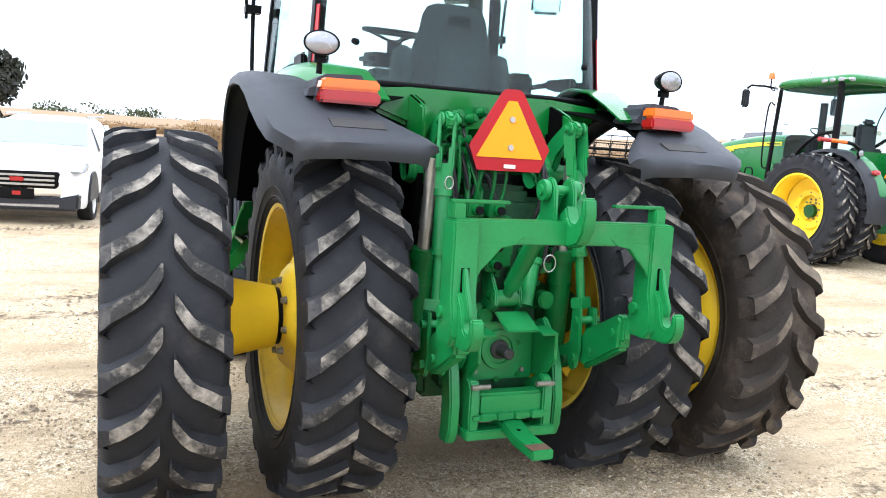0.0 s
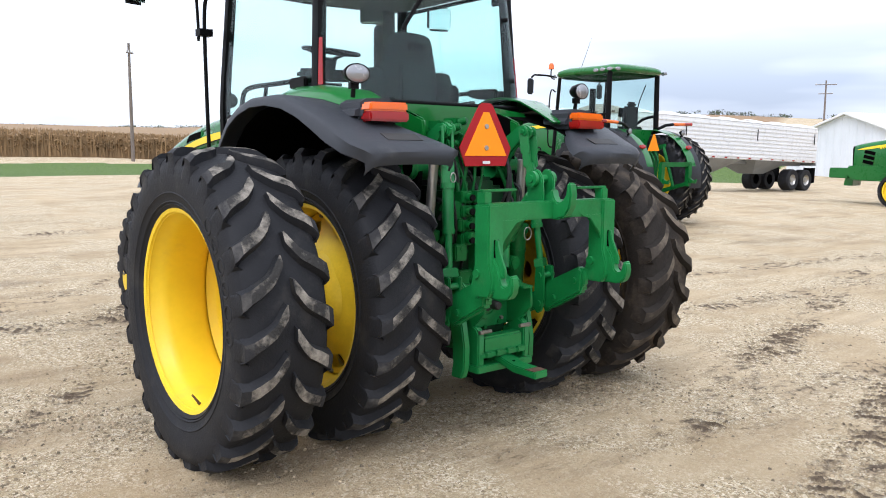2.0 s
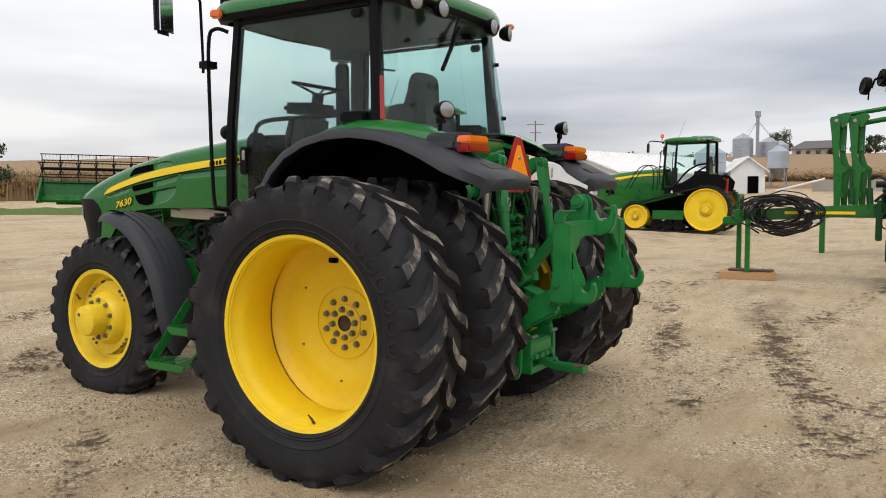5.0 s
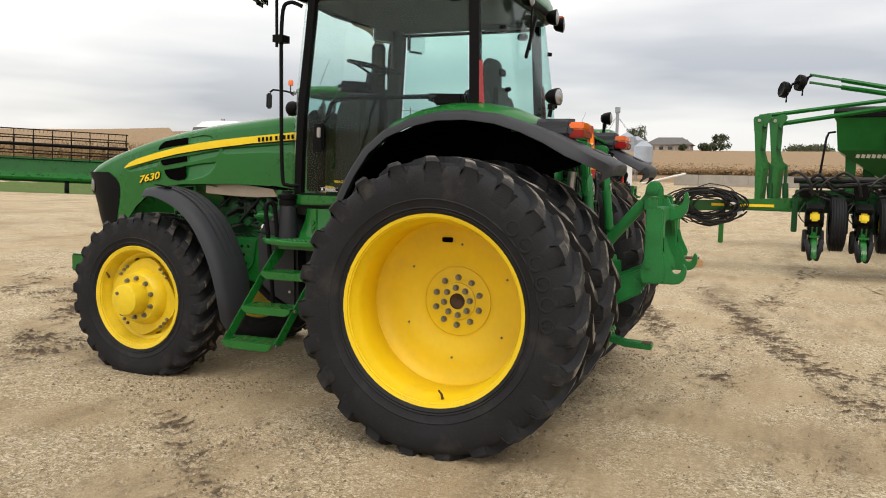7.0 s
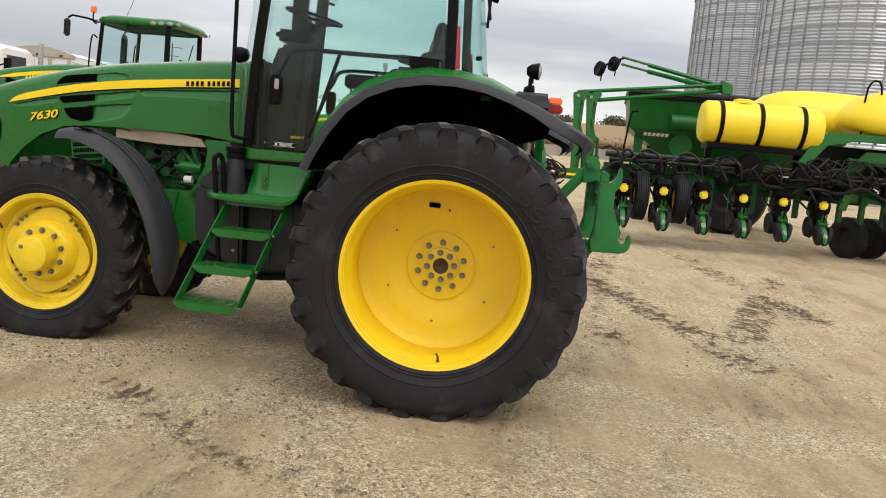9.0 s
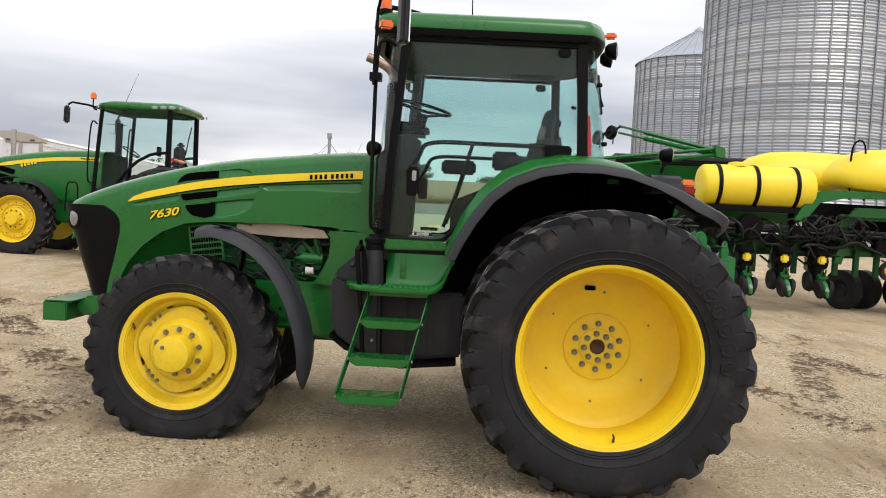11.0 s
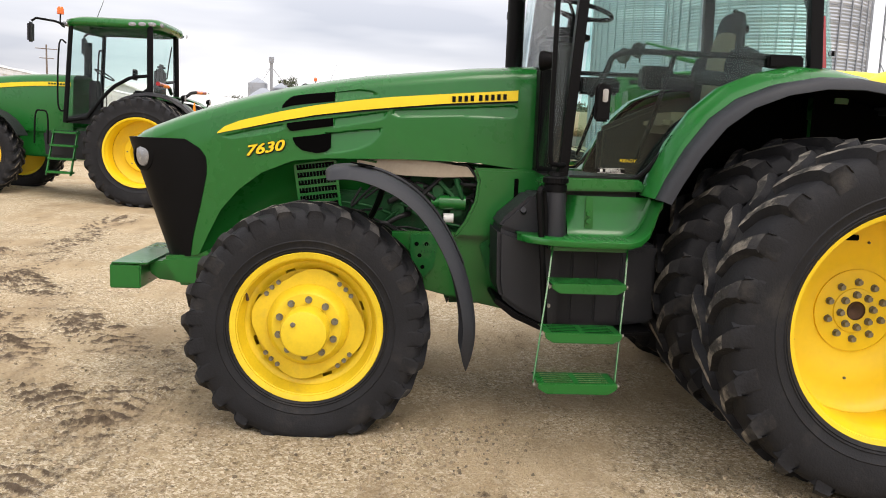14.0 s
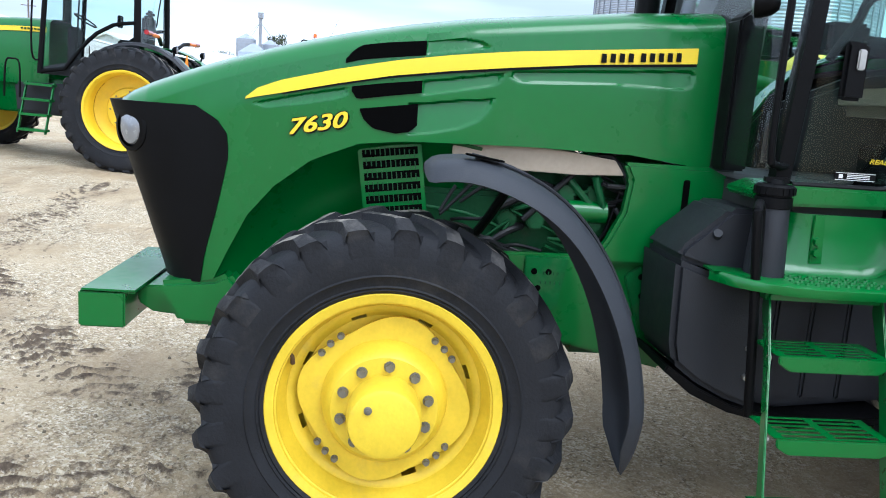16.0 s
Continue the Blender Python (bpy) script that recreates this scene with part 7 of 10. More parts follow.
cyl(bm, (-0.085, -0.99, 1.555), (0.085, -0.99, 1.555), 0.022, 0.022, 14)
cyl(bm, (-0.075, -0.99, 1.555), (-0.05, -0.99, 1.555), 0.044, 0.044, 18)
cyl(bm, (0.066, -0.99, 1.555), (0.092, -0.99, 1.555), 0.044, 0.044, 18)
part("top_pin", bm, HITCH, qh)
# top link, slanting down to the case
bm = B()
cyl(bm, (0.01, -0.99, 1.555), (0.01, -0.90, 1.43), 0.028, 0.028, 14)
cyl(bm, (0.01, -0.92, 1.45), (0.01, -0.62, 1.09), 0.040, 0.040, 18)
cyl(bm, (0.01, -0.63, 1.10), (0.01, -0.56, 1.02), 0.026, 0.026, 14)
tl = part("top_link", bm, HITCH, ROOT, "green top link")
bm = B()
cyl(bm, (-0.05, -0.56, 1.02), (0.07, -0.56, 1.02), 0.040, 0.040, 16)
part("link_eye", bm, HITCH, tl)
for s in (-1, 1):
    bm = B()
    prism(bm, [(-0.44, 1.16), (-0.52, 1.16), (-0.60, 1.06), (-0.61, 0.99), (-0.57, 0.955), (-0.44, 0.96)], 0.01 + s * 0.055, 0.01 + s * 0.073, "x")
    part("top_link_bracket", bm, HITCH, ROOT, bevel=0.006)
bm = B()
tube(bm, [(0.10 + 0.030 * math.cos(a), -0.80, 1.22 + 0.038 * math.sin(a)) for a in np.linspace(0, math.tau, 17)], 0.0035, 6)
part("pin_ring", bm, STEEL, tl, "steel linch-pin ring")
# spare screw jack parked beside the top link
bm = B()
cyl(bm, (0.16, -0.54, 1.20), (0.10, -0.60, 0.99), 0.034, 0.034, 16)
cyl(bm, (0.165, -0.535, 1.21), (0.158, -0.542, 1.18), 0.044, 0.044, 16)
part("jack_screw", bm, HITCH, ROOT, "short green screw jack")

# slow-vehicle triangle
bm = B()
prism(bm, [(-0.21, 1.73), (-0.165, 1.62), (0.165, 1.62), (0.21, 1.73), (0.055, 1.985), (0.035, 2.0), (-0.035, 2.0), (-0.055, 1.985)], -0.53, -0.522, "y")
sign = part("warning_triangle", bm, SMV_RED, ROOT, "slow-vehicle triangle with a dark red border")
bm = B()
prism(bm, [(-0.172, 1.682), (0.172, 1.682), (0.022, 1.945), (-0.022, 1.945)], -0.534, -0.530, "y")
part("triangle_centre", bm, SMV_ORANGE, sign, "bright orange centre")
for z in (1.73, 1.86):
    bm = B()
    cyl(bm, (0, -0.534, z), (0, -0.541, z), 0.016, 0.014, 14)
    part("sign_bolt", bm, STEEL, sign)
bm = B()
box(bm, (0, -0.537, 1.642), (0.06, 0.003, 0.018))
part("sign_print", bm, LABEL, sign)
bm = B()
box(bm, (0, -0.42, 1.75), (0.06, 0.20, 0.03))
part("sign_bracket", bm, GREEN_DULL, sign)

# ---- the other machines in the yard ----


def ground_z(x, y):
    return float(land(np.array([float(x)]), np.array([float(y)]))[0][0])


# wheels of the second tractor: taller, with narrower bars
BIG_TYRE = tyre_set(1.01, 0.46, 0.63, 0.97, 27, 0.045, STRAIGHT, 41)
BIG_FRONT_TYRE = tyre_set(0.78, 0.44, 0.50, 0.74, 25, 0.038, STRAIGHT, 47)


def simple_wheel(name, tyre, rim, w, root, x, y, z, dish, label):
    """A yellow disc wheel with its tyre; the disc looks out to the side it is on."""
    s = -1 if x < 0 else 1
    turn = pose(0, 0, 0) if s < 0 else pose(0, 0, 0, 0, 0, 180)
    bm = B()
    barrel(bm, rim, w, 0, 0)
    deep = rim > 0.6
    if deep:
        lathe(bm, [(dish - 0.01, rim - 0.055), (dish + 0.03, rim * 0.78), (dish + 0.025, rim * 0.60), (dish - 0.03, rim * 0.56), (dish - 0.035, rim * 0.40), (dish + 0.05, rim * 0.36), (dish + 0.05, 0.0001)], 48, "x")
    else:
        lathe(bm, [(dish - 0.01, rim - 0.055), (dish - 0.005, rim * 0.80), (dish - 0.045, rim * 0.78), (dish - 0.05, rim * 0.62), (dish - 0.02, rim * 0.58), (dish - 0.03, rim * 0.50), (dish - 0.09, rim * 0.48), (dish - 0.12, rim * 0.42), (dish - 0.125, rim * 0.29), (dish - 0.20, rim * 0.28), (dish - 0.225, rim * 0.24), (dish - 0.23, 0.0001)], 48, "x")
    lathe(bm, [(dish + 0.06, rim - 0.055), (dish + 0.07, 0.05)], 32, "x")
    ob = part(name, bm, YELLOW, root, label, at=pose(x, y, z) @ turn)
    fit_tyre(tyre, ob, turn.inverted())
    if deep:
        bolts(10, rim * 0.29, dish + 0.048, ob)
        bolts(6, rim * 0.21, dish + 0.048, ob)
        bolts(8, rim * 0.48, dish - 0.034, ob, BOLT_S)
        bm = B()
        lathe(bm, [(dish + 0.06, rim * 0.15), (dish + 0.0, rim * 0.13), (dish - 0.02, rim * 0.06), (dish - 0.02, 0.0001)], 24, "x")
        part("hub_cap", bm, RUST, ob, "rusty axle end")
    else:
        bolts(10, rim * 0.36, dish - 0.122, ob)
        bolts(12, rim * 0.70, dish - 0.046, ob, BOLT_S)
    return ob


def curved_skin(rows_half, mirror=True):
    bm = B()
    rows = []
    for r in rows_half:
        rows.append(list(r) + ([(-x, y, z) for x, y, z in r[-2::-1]] if mirror else []))
    grid(bm, rows)
    bmesh.ops.remove_doubles(bm, verts=bm.verts, dist=0.001)
    return bm


def modern_cab(root, y0, y1, z0, z1, w):
    """Cab of a newer tractor: black pillars, tinted panes, green roof with lamps in its edge."""
    zr = z1 + 0.02

    def head(y):
        return 0.05 + 0.10 * min(1.0, max(0.0, (y1 - y) / (y1 - y0)))
    bm = B()
    rows = []
    for gx, gy, z in ((0.98, 0.98, zr - 0.02), (1.06, 1.07, zr), (1.09, 1.10, zr + 0.05), (1.07, 1.08, zr + 0.11), (0.95, 0.96, zr + 0.16), (0.6, 0.6, zr + 0.185), (0.0, 0.0, zr + 0.19)):
        cyy, hy = (y0 + y1) / 2, (y1 - y0) / 2
        ring = []
        for a in np.linspace(0, math.tau, 41):
            c, s = math.cos(a), math.sin(a)
            ring.append((w * gx * math.copysign(abs(c) ** 0.35, c), cyy + hy * gy * math.copysign(abs(s) ** 0.35, s) * (1.10 if s < 0 else 1.06), z + 0.10 - 0.05 * s))
        rows.append(ring)
    grid(bm, rows)
    bmesh.ops.remove_doubles(bm, verts=bm.verts, dist=0.001)
    for f in bm.faces:
        f.material_index = 1 if f.calc_center_median().z - head(f.calc_center_median().y) + zr < zr + (0.045 if f.calc_center_median().y > y0 + 0.3 else 0.07) else 0
    roof = part("cab_roof", bm, [GREEN, BLACK], root, "green rounded cab roof with lamps in its edge", smooth=50)
    for s in (-1, 1):
        for x, y, tw in ((w * 1.07, y0 + 0.34, 90), (w * 1.07, y0 + 0.16, 90), (w * 1.05, y0 - 0.02, 80), (w * 0.95, y0 - 0.15, 12), (w * 1.03, y1 + 0.02, 110)):
            bm = B()
            lathe(bm, [(-0.02, 0.075), (-0.035, 0.06), (-0.04, 0.0001)], 16, "y")
            bmesh.ops.scale(bm, vec=(1, 1, 0.55), verts=bm.verts)
            bmesh.ops.transform(bm, matrix=pose(s * x, y, zr + 0.03 + head(y), 0, 0, s * tw), verts=bm.verts)
            part("roof_lamp", bm, LAMP, roof)
    ym = y0 + 0.02

    def sill(y):
        return lerp_table([(ym, z0 + 1.00), (ym + 0.35, z0 + 0.95), (ym + 0.70, z0 + 0.74), (ym + 0.95, z0 + 0.44), (ym + 1.15, z0 + 0.14), (y1, z0 + 0.06)], y)

    for s in (-1, 1):
        for p0, p1, r in (((w * 0.98, ym, z0 + 0.62), (w * 0.95, ym + 0.03, zr + head(ym)), 0.062), ((w, y1 + 0.02, z0), (w * 0.95, y1 - 0.06, zr + head(y1)), 0.045)):
            bm = B()
            cyl(bm, (s * p0[0], p0[1], p0[2]), (s * p1[0], p1[1], p1[2]), r, r * 0.9, 10)
            part("cab_pillar", bm, BLACK, root)
        bm = B()
        ys = [ym + (y1 - ym) * k / 12 for k in range(13)]
        grid(bm, [[(s * w, y, sill(y)), (s * w * 0.955, y - 0.05 * (y - ym) / (y1 - ym), zr + head(y))] for y in ys])
        part("door_glass", bm, GLASS, root, "tinted cab door glass").visible_shadow = False
        bm = B()
        tube(bm, [(s * w * 1.005, y, sill(y) - 0.02) for y in ys], 0.034, 8)
        part("door_sill", bm, BLACK, root, "black curved door sill")
        bm = B()
        tube(bm, bend([(s * w * 1.02, y1, z1 - 0.25), (s * w * 1.1, y1 + 0.10, z1 - 0.28), (s * w * 1.1, y1 + 0.12, z0 + 0.35), (s * w * 1.02, y1 + 0.02, z0 + 0.22)], 4), 0.016, 8)
        part("grab_rail", bm, BLACK, root)
        bm = B()
        tube(bm, [(s * w, y1, z1 + 0.08), (s * (w + 0.20), y1 + 0.14, z1 + 0.12), (s * (w + 0.30), y1 + 0.42, z1 + 0.14), (s * (w + 0.32), y1 + 0.50, z1 + 0.08)], 0.022, 8)
        arm = part("mirror_arm", bm, BLACK, root)
        bm = B()
        box(bm, (s * (w + 0.34), y1 + 0.50, z1 - 0.12), (0.19, 0.07, 0.36))
        part("mirror_shell", bm, PLASTIC, arm, bevel=0.03)
    for y, za, zb in ((y0, z0 + 0.66, zr + head(y0)), (y1 - 0.02, z0 + 0.55, zr + head(y1))):
        bm = B()
        grid(bm, [[(-w * 0.90, y, za), (-w * 0.88, y + (0.05 if y == y0 else -0.05), zb)], [(w * 0.90, y, za), (w * 0.88, y + (0.05 if y == y0 else -0.05), zb)]])
        part("window_glass", bm, GLASS, root, "tinted cab glass").visible_shadow = False
    bm = B()
    prism(bm, [(-w * 0.62, z0 + 0.40), (-w * 0.80, z0 + 0.66), (w * 0.80, z0 + 0.66), (w * 0.62, z0 + 0.40), (w * 0.45, z0 - 0.1), (-w * 0.45, z0 - 0.1)], y0 - 0.03, y0 + 0.05, "y")
    part("rear_panel", bm, GREEN, root, "green panel under the rear window", bevel=0.02)
    bm = B()
    tube(bm, [(0.35, y0 - 0.01, zr - 0.1), (0.15, y0 - 0.02, zr - 0.45), (0.05, y0 - 0.02, zr - 0.75)], 0.012, 6)
    part("rear_wiper", bm, BLACK, root)
    # seat, wheel, console inside
    bm = B()
    box(bm, (0, ym + 0.32, z0 + 0.52), (0.5, 0.5, 0.14))
    box(bm, (0, ym + 0.08, z0 + 0.85), (0.46, 0.13, 0.62))
    box(bm, (0, ym + 0.06, z0 + 1.20), (0.28, 0.10, 0.12))
    part("seat", bm, SEAT, root, "dark grey seat", bevel=0.04)
    bm = B()
    box(bm, (0.42, ym + 0.42, z0 + 0.62), (0.22, 0.6, 0.22))
    box(bm, (0, y1 - 0.20, z0 + 0.45), (0.22, 0.18, 0.8))
    part("console", bm, SEAT, root, bevel=0.03)
    bm = B()
    box(bm, (0.52, ym + 0.75, z0 + 1.05), (0.20, 0.05, 0.22))
    part("monitor", bm, BLACK, root, bevel=0.015)
    bm = B()
    tw = pose(0, y1 - 0.38, z0 + 0.98, 30)
    tube(bm, [tw @ Vector((0.2 * math.cos(a), 0.2 * math.sin(a), 0)) for a in np.linspace(0, math.tau, 25)], 0.014, 6)
    part("steering_wheel", bm, BLACK, root)
    bm = B()
    prism(bm, [(y0 + 0.02, z0), (y1, z0), (y1, z0 + 0.12), (y0 + 0.02, z0 + 0.55)], -w * 0.92, w * 0.92, "x")
    part("cab_floor", bm, SEAT, root)
    # beacon and whip antenna on the left front
    bm = B()
    tube(bm, bend([(-w * 1.05, y1 + 0.02, zr + 0.02), (-w * 1.14, y1 + 0.06, zr + 0.06), (-w * 1.15, y1 + 0.06, zr + 0.24)], 3), 0.014, 8)
    b = part("beacon_stalk", bm, BLACK, root)
    bm = B()
    lathe(bm, [(zr + 0.24, 0.06), (zr + 0.33, 0.06), (zr + 0.37, 0.04), (zr + 0.38, 0.0001)], 16, "z", centre=(-w * 1.15, y1 + 0.06, 0))
    part("beacon_lens", bm, ORANGE, b, "amber beacon lens")
    bm = B()
    tube(bm, [(-w * 0.6, y1 - 0.4, zr + 0.22), (-w * 0.55, y1 - 0.65, zr + 0.92)], [0.006, 0.003], 5)
    part("antenna", bm, BLACK, root)


def modern_hood(root, ya, yb, z_top_a, z_top_b, z_low, hw):
    """Sloping hood from the cab (ya) to the nose (yb), its stripe, number bars, grille and side openings."""
    rows = []
    for i in range(13):
        f = i / 12
        y = ya + (yb - ya) * f
        zt = z_top_a + (z_top_b - z_top_a) * f ** 1.9
        w = hw * (1 - 0.05 * f) * (1 if f < 0.93 else 1 - 0.10 * (f - 0.93) / 0.07)
        rows.append([(-w, y, z_low), (-w * 1.02, y, (zt + z_low) / 2), (-w * 0.99, y, zt - 0.14), (-w * 0.93, y, zt - 0.07), (-w * 0.72, y, zt - 0.02), (0, y, zt)])
    part("hood", curved_skin(rows), GREEN, root, "green sloping hood", smooth=50)
    bm = B()
    prism(bm, [(yb, z_top_b - 0.03), (yb + 0.06, z_top_b - 0.10), (yb + 0.02, z_low + 0.06), (yb - 0.04, z_low)], -hw * 0.9, hw * 0.9, "x")
    part("grille", bm, BLACK, root, "black nose grille", bevel=0.03)
    for s in (-1, 1):
        bm = B()
        rows = []
        for i in range(13):
            f = 0.02 + 0.93 * i / 12
            y = ya + (yb - ya) * f
            zt = z_top_a + (z_top_b - z_top_a) * f ** 1.9
            w = hw * (1 - 0.05 * f)
            wid = 0.05 if i < 10 else 0.05 * (12 - i) / 2 + 0.004
            rows.append([(s * (w * 1.025 + 0.004), y, zt - 0.20 - wid), (s * (w * 1.005 + 0.006), y, zt - 0.19 + wid * 0.4)])
        grid(bm, rows)
        thicken(bm, 0.004)
        part("hood_stripe", bm, DECAL, root, "yellow stripe")
        for k in range(3):
            bm = B()
            box(bm, (s * hw * 0.985, yb - 0.52 + k * 0.02, (z_top_b + z_low) / 2 + 0.16 - 0.16 * k), (0.04, 0.34, 0.11), Euler((radians(12), 0, 0)))
            part("air_opening", bm, DEEP, root, bevel=0.01)
        for k in range(5):
            bm = B()
            box(bm, (s * (hw * 1.01 + 0.006), yb - 0.85 - 0.075 * k, z_top_b - 0.10 + 0.02 * k), (0.004, 0.05, 0.06))
            part("number_bar", bm, DECAL, root)
        for k in range(7):
            bm = B()
            box(bm, (s * (hw * 1.02 + 0.012), ya + 0.12 + 0.055 * k, z_top_a - 0.215), (0.004, 0.04, 0.03))
            part("lettering_bar", bm, GREEN_DARK, root)


def rear_fenders(root, w_in, w_out, zc, r, lamp=True):
    for s in (-1, 1):
        bm = B()
        rows, rows2 = [], []
        for i in range(13):
            a = radians(-8 + 150 * i / 12)
            y, z = -r * math.cos(a), zc + r * math.sin(a)
            n = Vector((0, y, z - zc)).normalized()
            rows.append([Vector((s * x, y, z)) - n * d for x, d in ((w_in, 0), ((w_in + w_out) / 2, -0.02), (w_out - 0.03, 0), (w_out, 0.05))])
        grid(bm, rows)
        thicken(bm, 0.012)
        for f in bm.faces:
            f.material_index = 1 if (abs(f.calc_center_median().x) > w_in + (w_out - w_in) * 0.5 or f.calc_center_median().z < zc + 0.35) else 0
        fen = part("rear_fender", bm, [GREEN, PLASTIC], root, "green rear fender with a grey edge", smooth=50)
        bm = B()
        lathe(bm, [(0.0, 0.09), (-0.03, 0.075), (-0.04, 0.0001)], 18, "y", centre=(0, 0, 0))
        bmesh.ops.scale(bm, vec=(1.2, 1, 0.55), verts=bm.verts)
        bmesh.ops.transform(bm, matrix=pose(s * (w_in + 0.18), -r * 0.80, zc + r * 0.66, -20), verts=bm.verts)
        part("tail_light", bm, RED, fen, "red oval tail light")
        # amber extremity arm
        bm = B()
        p0, p1, p2 = Vector((s * (w_in - 0.1), -0.25, zc + r * 1.02)), Vector((s * (w_in + 0.35), -0.32, zc + r * 1.12)), Vector((s * (w_out + 0.55), -0.34, zc + r * 1.14))
        tube(bm, [p0, p0 * 0.5 + p1 * 0.5 + Vector((0, 0, 0.03)), p1], 0.035, 8)
        arm = part("warning_arm", bm, BLACK, root)
        bm = B()
        tube(bm, [p1, p1.lerp(p2, 0.6)], 0.038, 8)
        part("amber_section", bm, ORANGE, arm, "amber reflector section")
        bm = B()
        tube(bm, [p1.lerp(p2, 0.6), p2], 0.04, 8)
        part("red_section", bm, RED, arm, "red reflector section")
        work_lamp(root, (s * (w_in + 0.30), -r * 0.55, zc + r * 0.95), 0, 0.06)


def rear_hitch(root, w=0.5, y=-1.15, z=0.95):
    for s in (-1, 1):
        bm = B()
        prism(bm, [(-0.3, 0.62), (y, z - 0.05), (y, z + 0.03), (-0.3, 0.72)], s * 0.42, s * 0.47, "x")
        part("lower_link", bm, GREEN_DULL, root, bevel=0.008)
        bm = B()
        cyl(bm, (s * 0.42, -0.5, 1.72), (s * 0.44, y * 0.7, z - 0.1), 0.035, 0.035, 12)
        prism(bm, [(-0.2, 1.70), (-0.55, 1.78), (-0.55, 1.70), (-0.2, 1.56)], s * 0.40, s * 0.45, "x")
        part("lift_link", bm, GREEN_DULL, root)
        bm = B()
        box(bm, (s * w * 0.95, y, z + 0.18), (0.12, 0.09, 0.50))
        prism(bm, [(y, z), (y - 0.2, z), (y - 0.22, z + 0.10), (y - 0.15, z + 0.06), (y, z + 0.14)], s * w * 0.95 - 0.03, s * w * 0.95 + 0.03, "x")
        part("hitch_upright", bm, GREEN_DULL, root, bevel=0.008)
    bm = B()
    box(bm, (0, y + 0.003, z + 0.40), (w * 2, 0.08, 0.10))
    part("hitch_beam", bm, GREEN_DULL, root, bevel=0.008)
    bm = B()
    box(bm, (0, -0.25, 1.1), (0.6, 0.5, 1.0))
    part("rear_case", bm, GREEN_DARK, root, bevel=0.03)
    rnd2 = random.Random(11)
    for i in range(10):
        bm = B()
        x0 = rnd2.uniform(-0.3, 0.3)
        tube(bm, bend([(x0, -0.45, 1.65), (x0 + rnd2.uniform(-0.1, 0.1), -0.62, 1.4), (x0 + rnd2.uniform(-0.1, 0.1), -0.55, 1.0)], 3), 0.014, 6)
        part("hydraulic_pipe", bm, GREEN_DULL, root)
    bm = B()
    prism(bm, [(-0.2, 1.62), (0.2, 1.62), (0.02, 1.98), (-0.02, 1.98)], -0.56, -0.55, "y")
    part("warning_triangle", bm, SMV_ORANGE, root, "orange slow-vehicle triangle")


T2 = thing("tractor", "newer green tractor with yellow dual wheels and amber beacon", "tractor", pose(11.35, 7.11, 0.19, 1.7, 0, -1), "green tractors")
for s in (-1, 1):
    simple_wheel("inner_rear_wheel", BIG_TYRE, 0.63, 0.42, T2, s * 0.80, 0, 0.97, -0.02, "yellow wheel")
    simple_wheel("outer_rear_wheel", BIG_TYRE, 0.63, 0.42, T2, s * 1.42, 0, 0.97, 0.16, "yellow dual wheel")
    simple_wheel("front_wheel", BIG_FRONT_TYRE, 0.50, 0.36, T2, s * 0.92, 3.19, 0.75, -0.02, "yellow front wheel")
    bm = B()
    rows = []
    for i in range(9):
        a = radians(25 + 95 * i / 8)
        y, z = 3.19 - 0.90 * math.cos(a), 0.75 + 0.90 * math.sin(a)
        rows.append([(s * x, y, z) for x in (0.72, 0.92, 1.14)])
    grid(bm, rows)
    thicken(bm, 0.012)
    part("front_fender", bm, PLASTIC, T2, "black front fender", smooth=50)
    bm = B()
    for y1 in (1.76, 1.32):
        prism(bm, [(s * 0.98, 1.28), (s * 1.04, 1.28), (s * 1.36, 0.45), (s * 1.30, 0.45)], y1 - 0.01, y1 + 0.01, "y")
    lad = part("ladder", bm, GREEN, T2, "green ladder")
    for k in range(4):
        bm = B()
        box(bm, (s * (1.02 + 0.085 * k), 1.54, 1.24 - 0.245 * k), (0.20, 0.46, 0.04))
        part("step", bm, GREEN, lad, bevel=0.005)
    bm = B()
    prism(bm, [(0.85, 0.75), (1.99, 0.75), (2.04, 1.25), (0.85, 1.3)], s * 0.45, s * 0.88, "x")
    part("fuel_tank", bm, PLASTIC, T2, bevel=0.05)
    bm = B()
    tube(bm, bend([(s * 0.98, 1.89, 1.0), (s * 0.98, 1.90, 1.55), (s * 0.98, 2.02, 1.62), (s * 0.98, 2.12, 1.55), (s * 0.98, 2.14, 1.0)], 4), 0.016, 8)
    part("hoop_rail", bm, BLACK, T2)
modern_hood(T2, 1.62, 4.24, 2.36, 2.0, 1.22, 0.50)
bm = B()
prism(bm, [(0.3, 0.7), (4.14, 0.75), (4.29, 1.0), (4.24, 1.3), (0.3, 1.35)], -0.42, 0.42, "x")
part("chassis", bm, GREEN, T2, bevel=0.03)
bm = B()
box(bm, (0, 3.19, 0.72), (1.4, 0.25, 0.25))
part("front_axle", bm, GREEN_DARK, T2, bevel=0.03)
bm = B()
cyl(bm, (-1.3, 0, 0.93), (1.3, 0, 0.93), 0.12, 0.12, 20)
part("rear_axle", bm, GREEN_DARK, T2)
modern_cab(T2, 0.03, 1.60, 1.42, 3.14, 0.86)
rear_fenders(T2, 0.62, 1.08, 0.98, 1.10)
rear_hitch(T2)
bm = B()
cyl(bm, (0.60, 1.78, 1.9), (0.60, 1.78, 3.05), 0.075, 0.075, 18)
part("exhaust_pipe", bm, BLACK, T2)

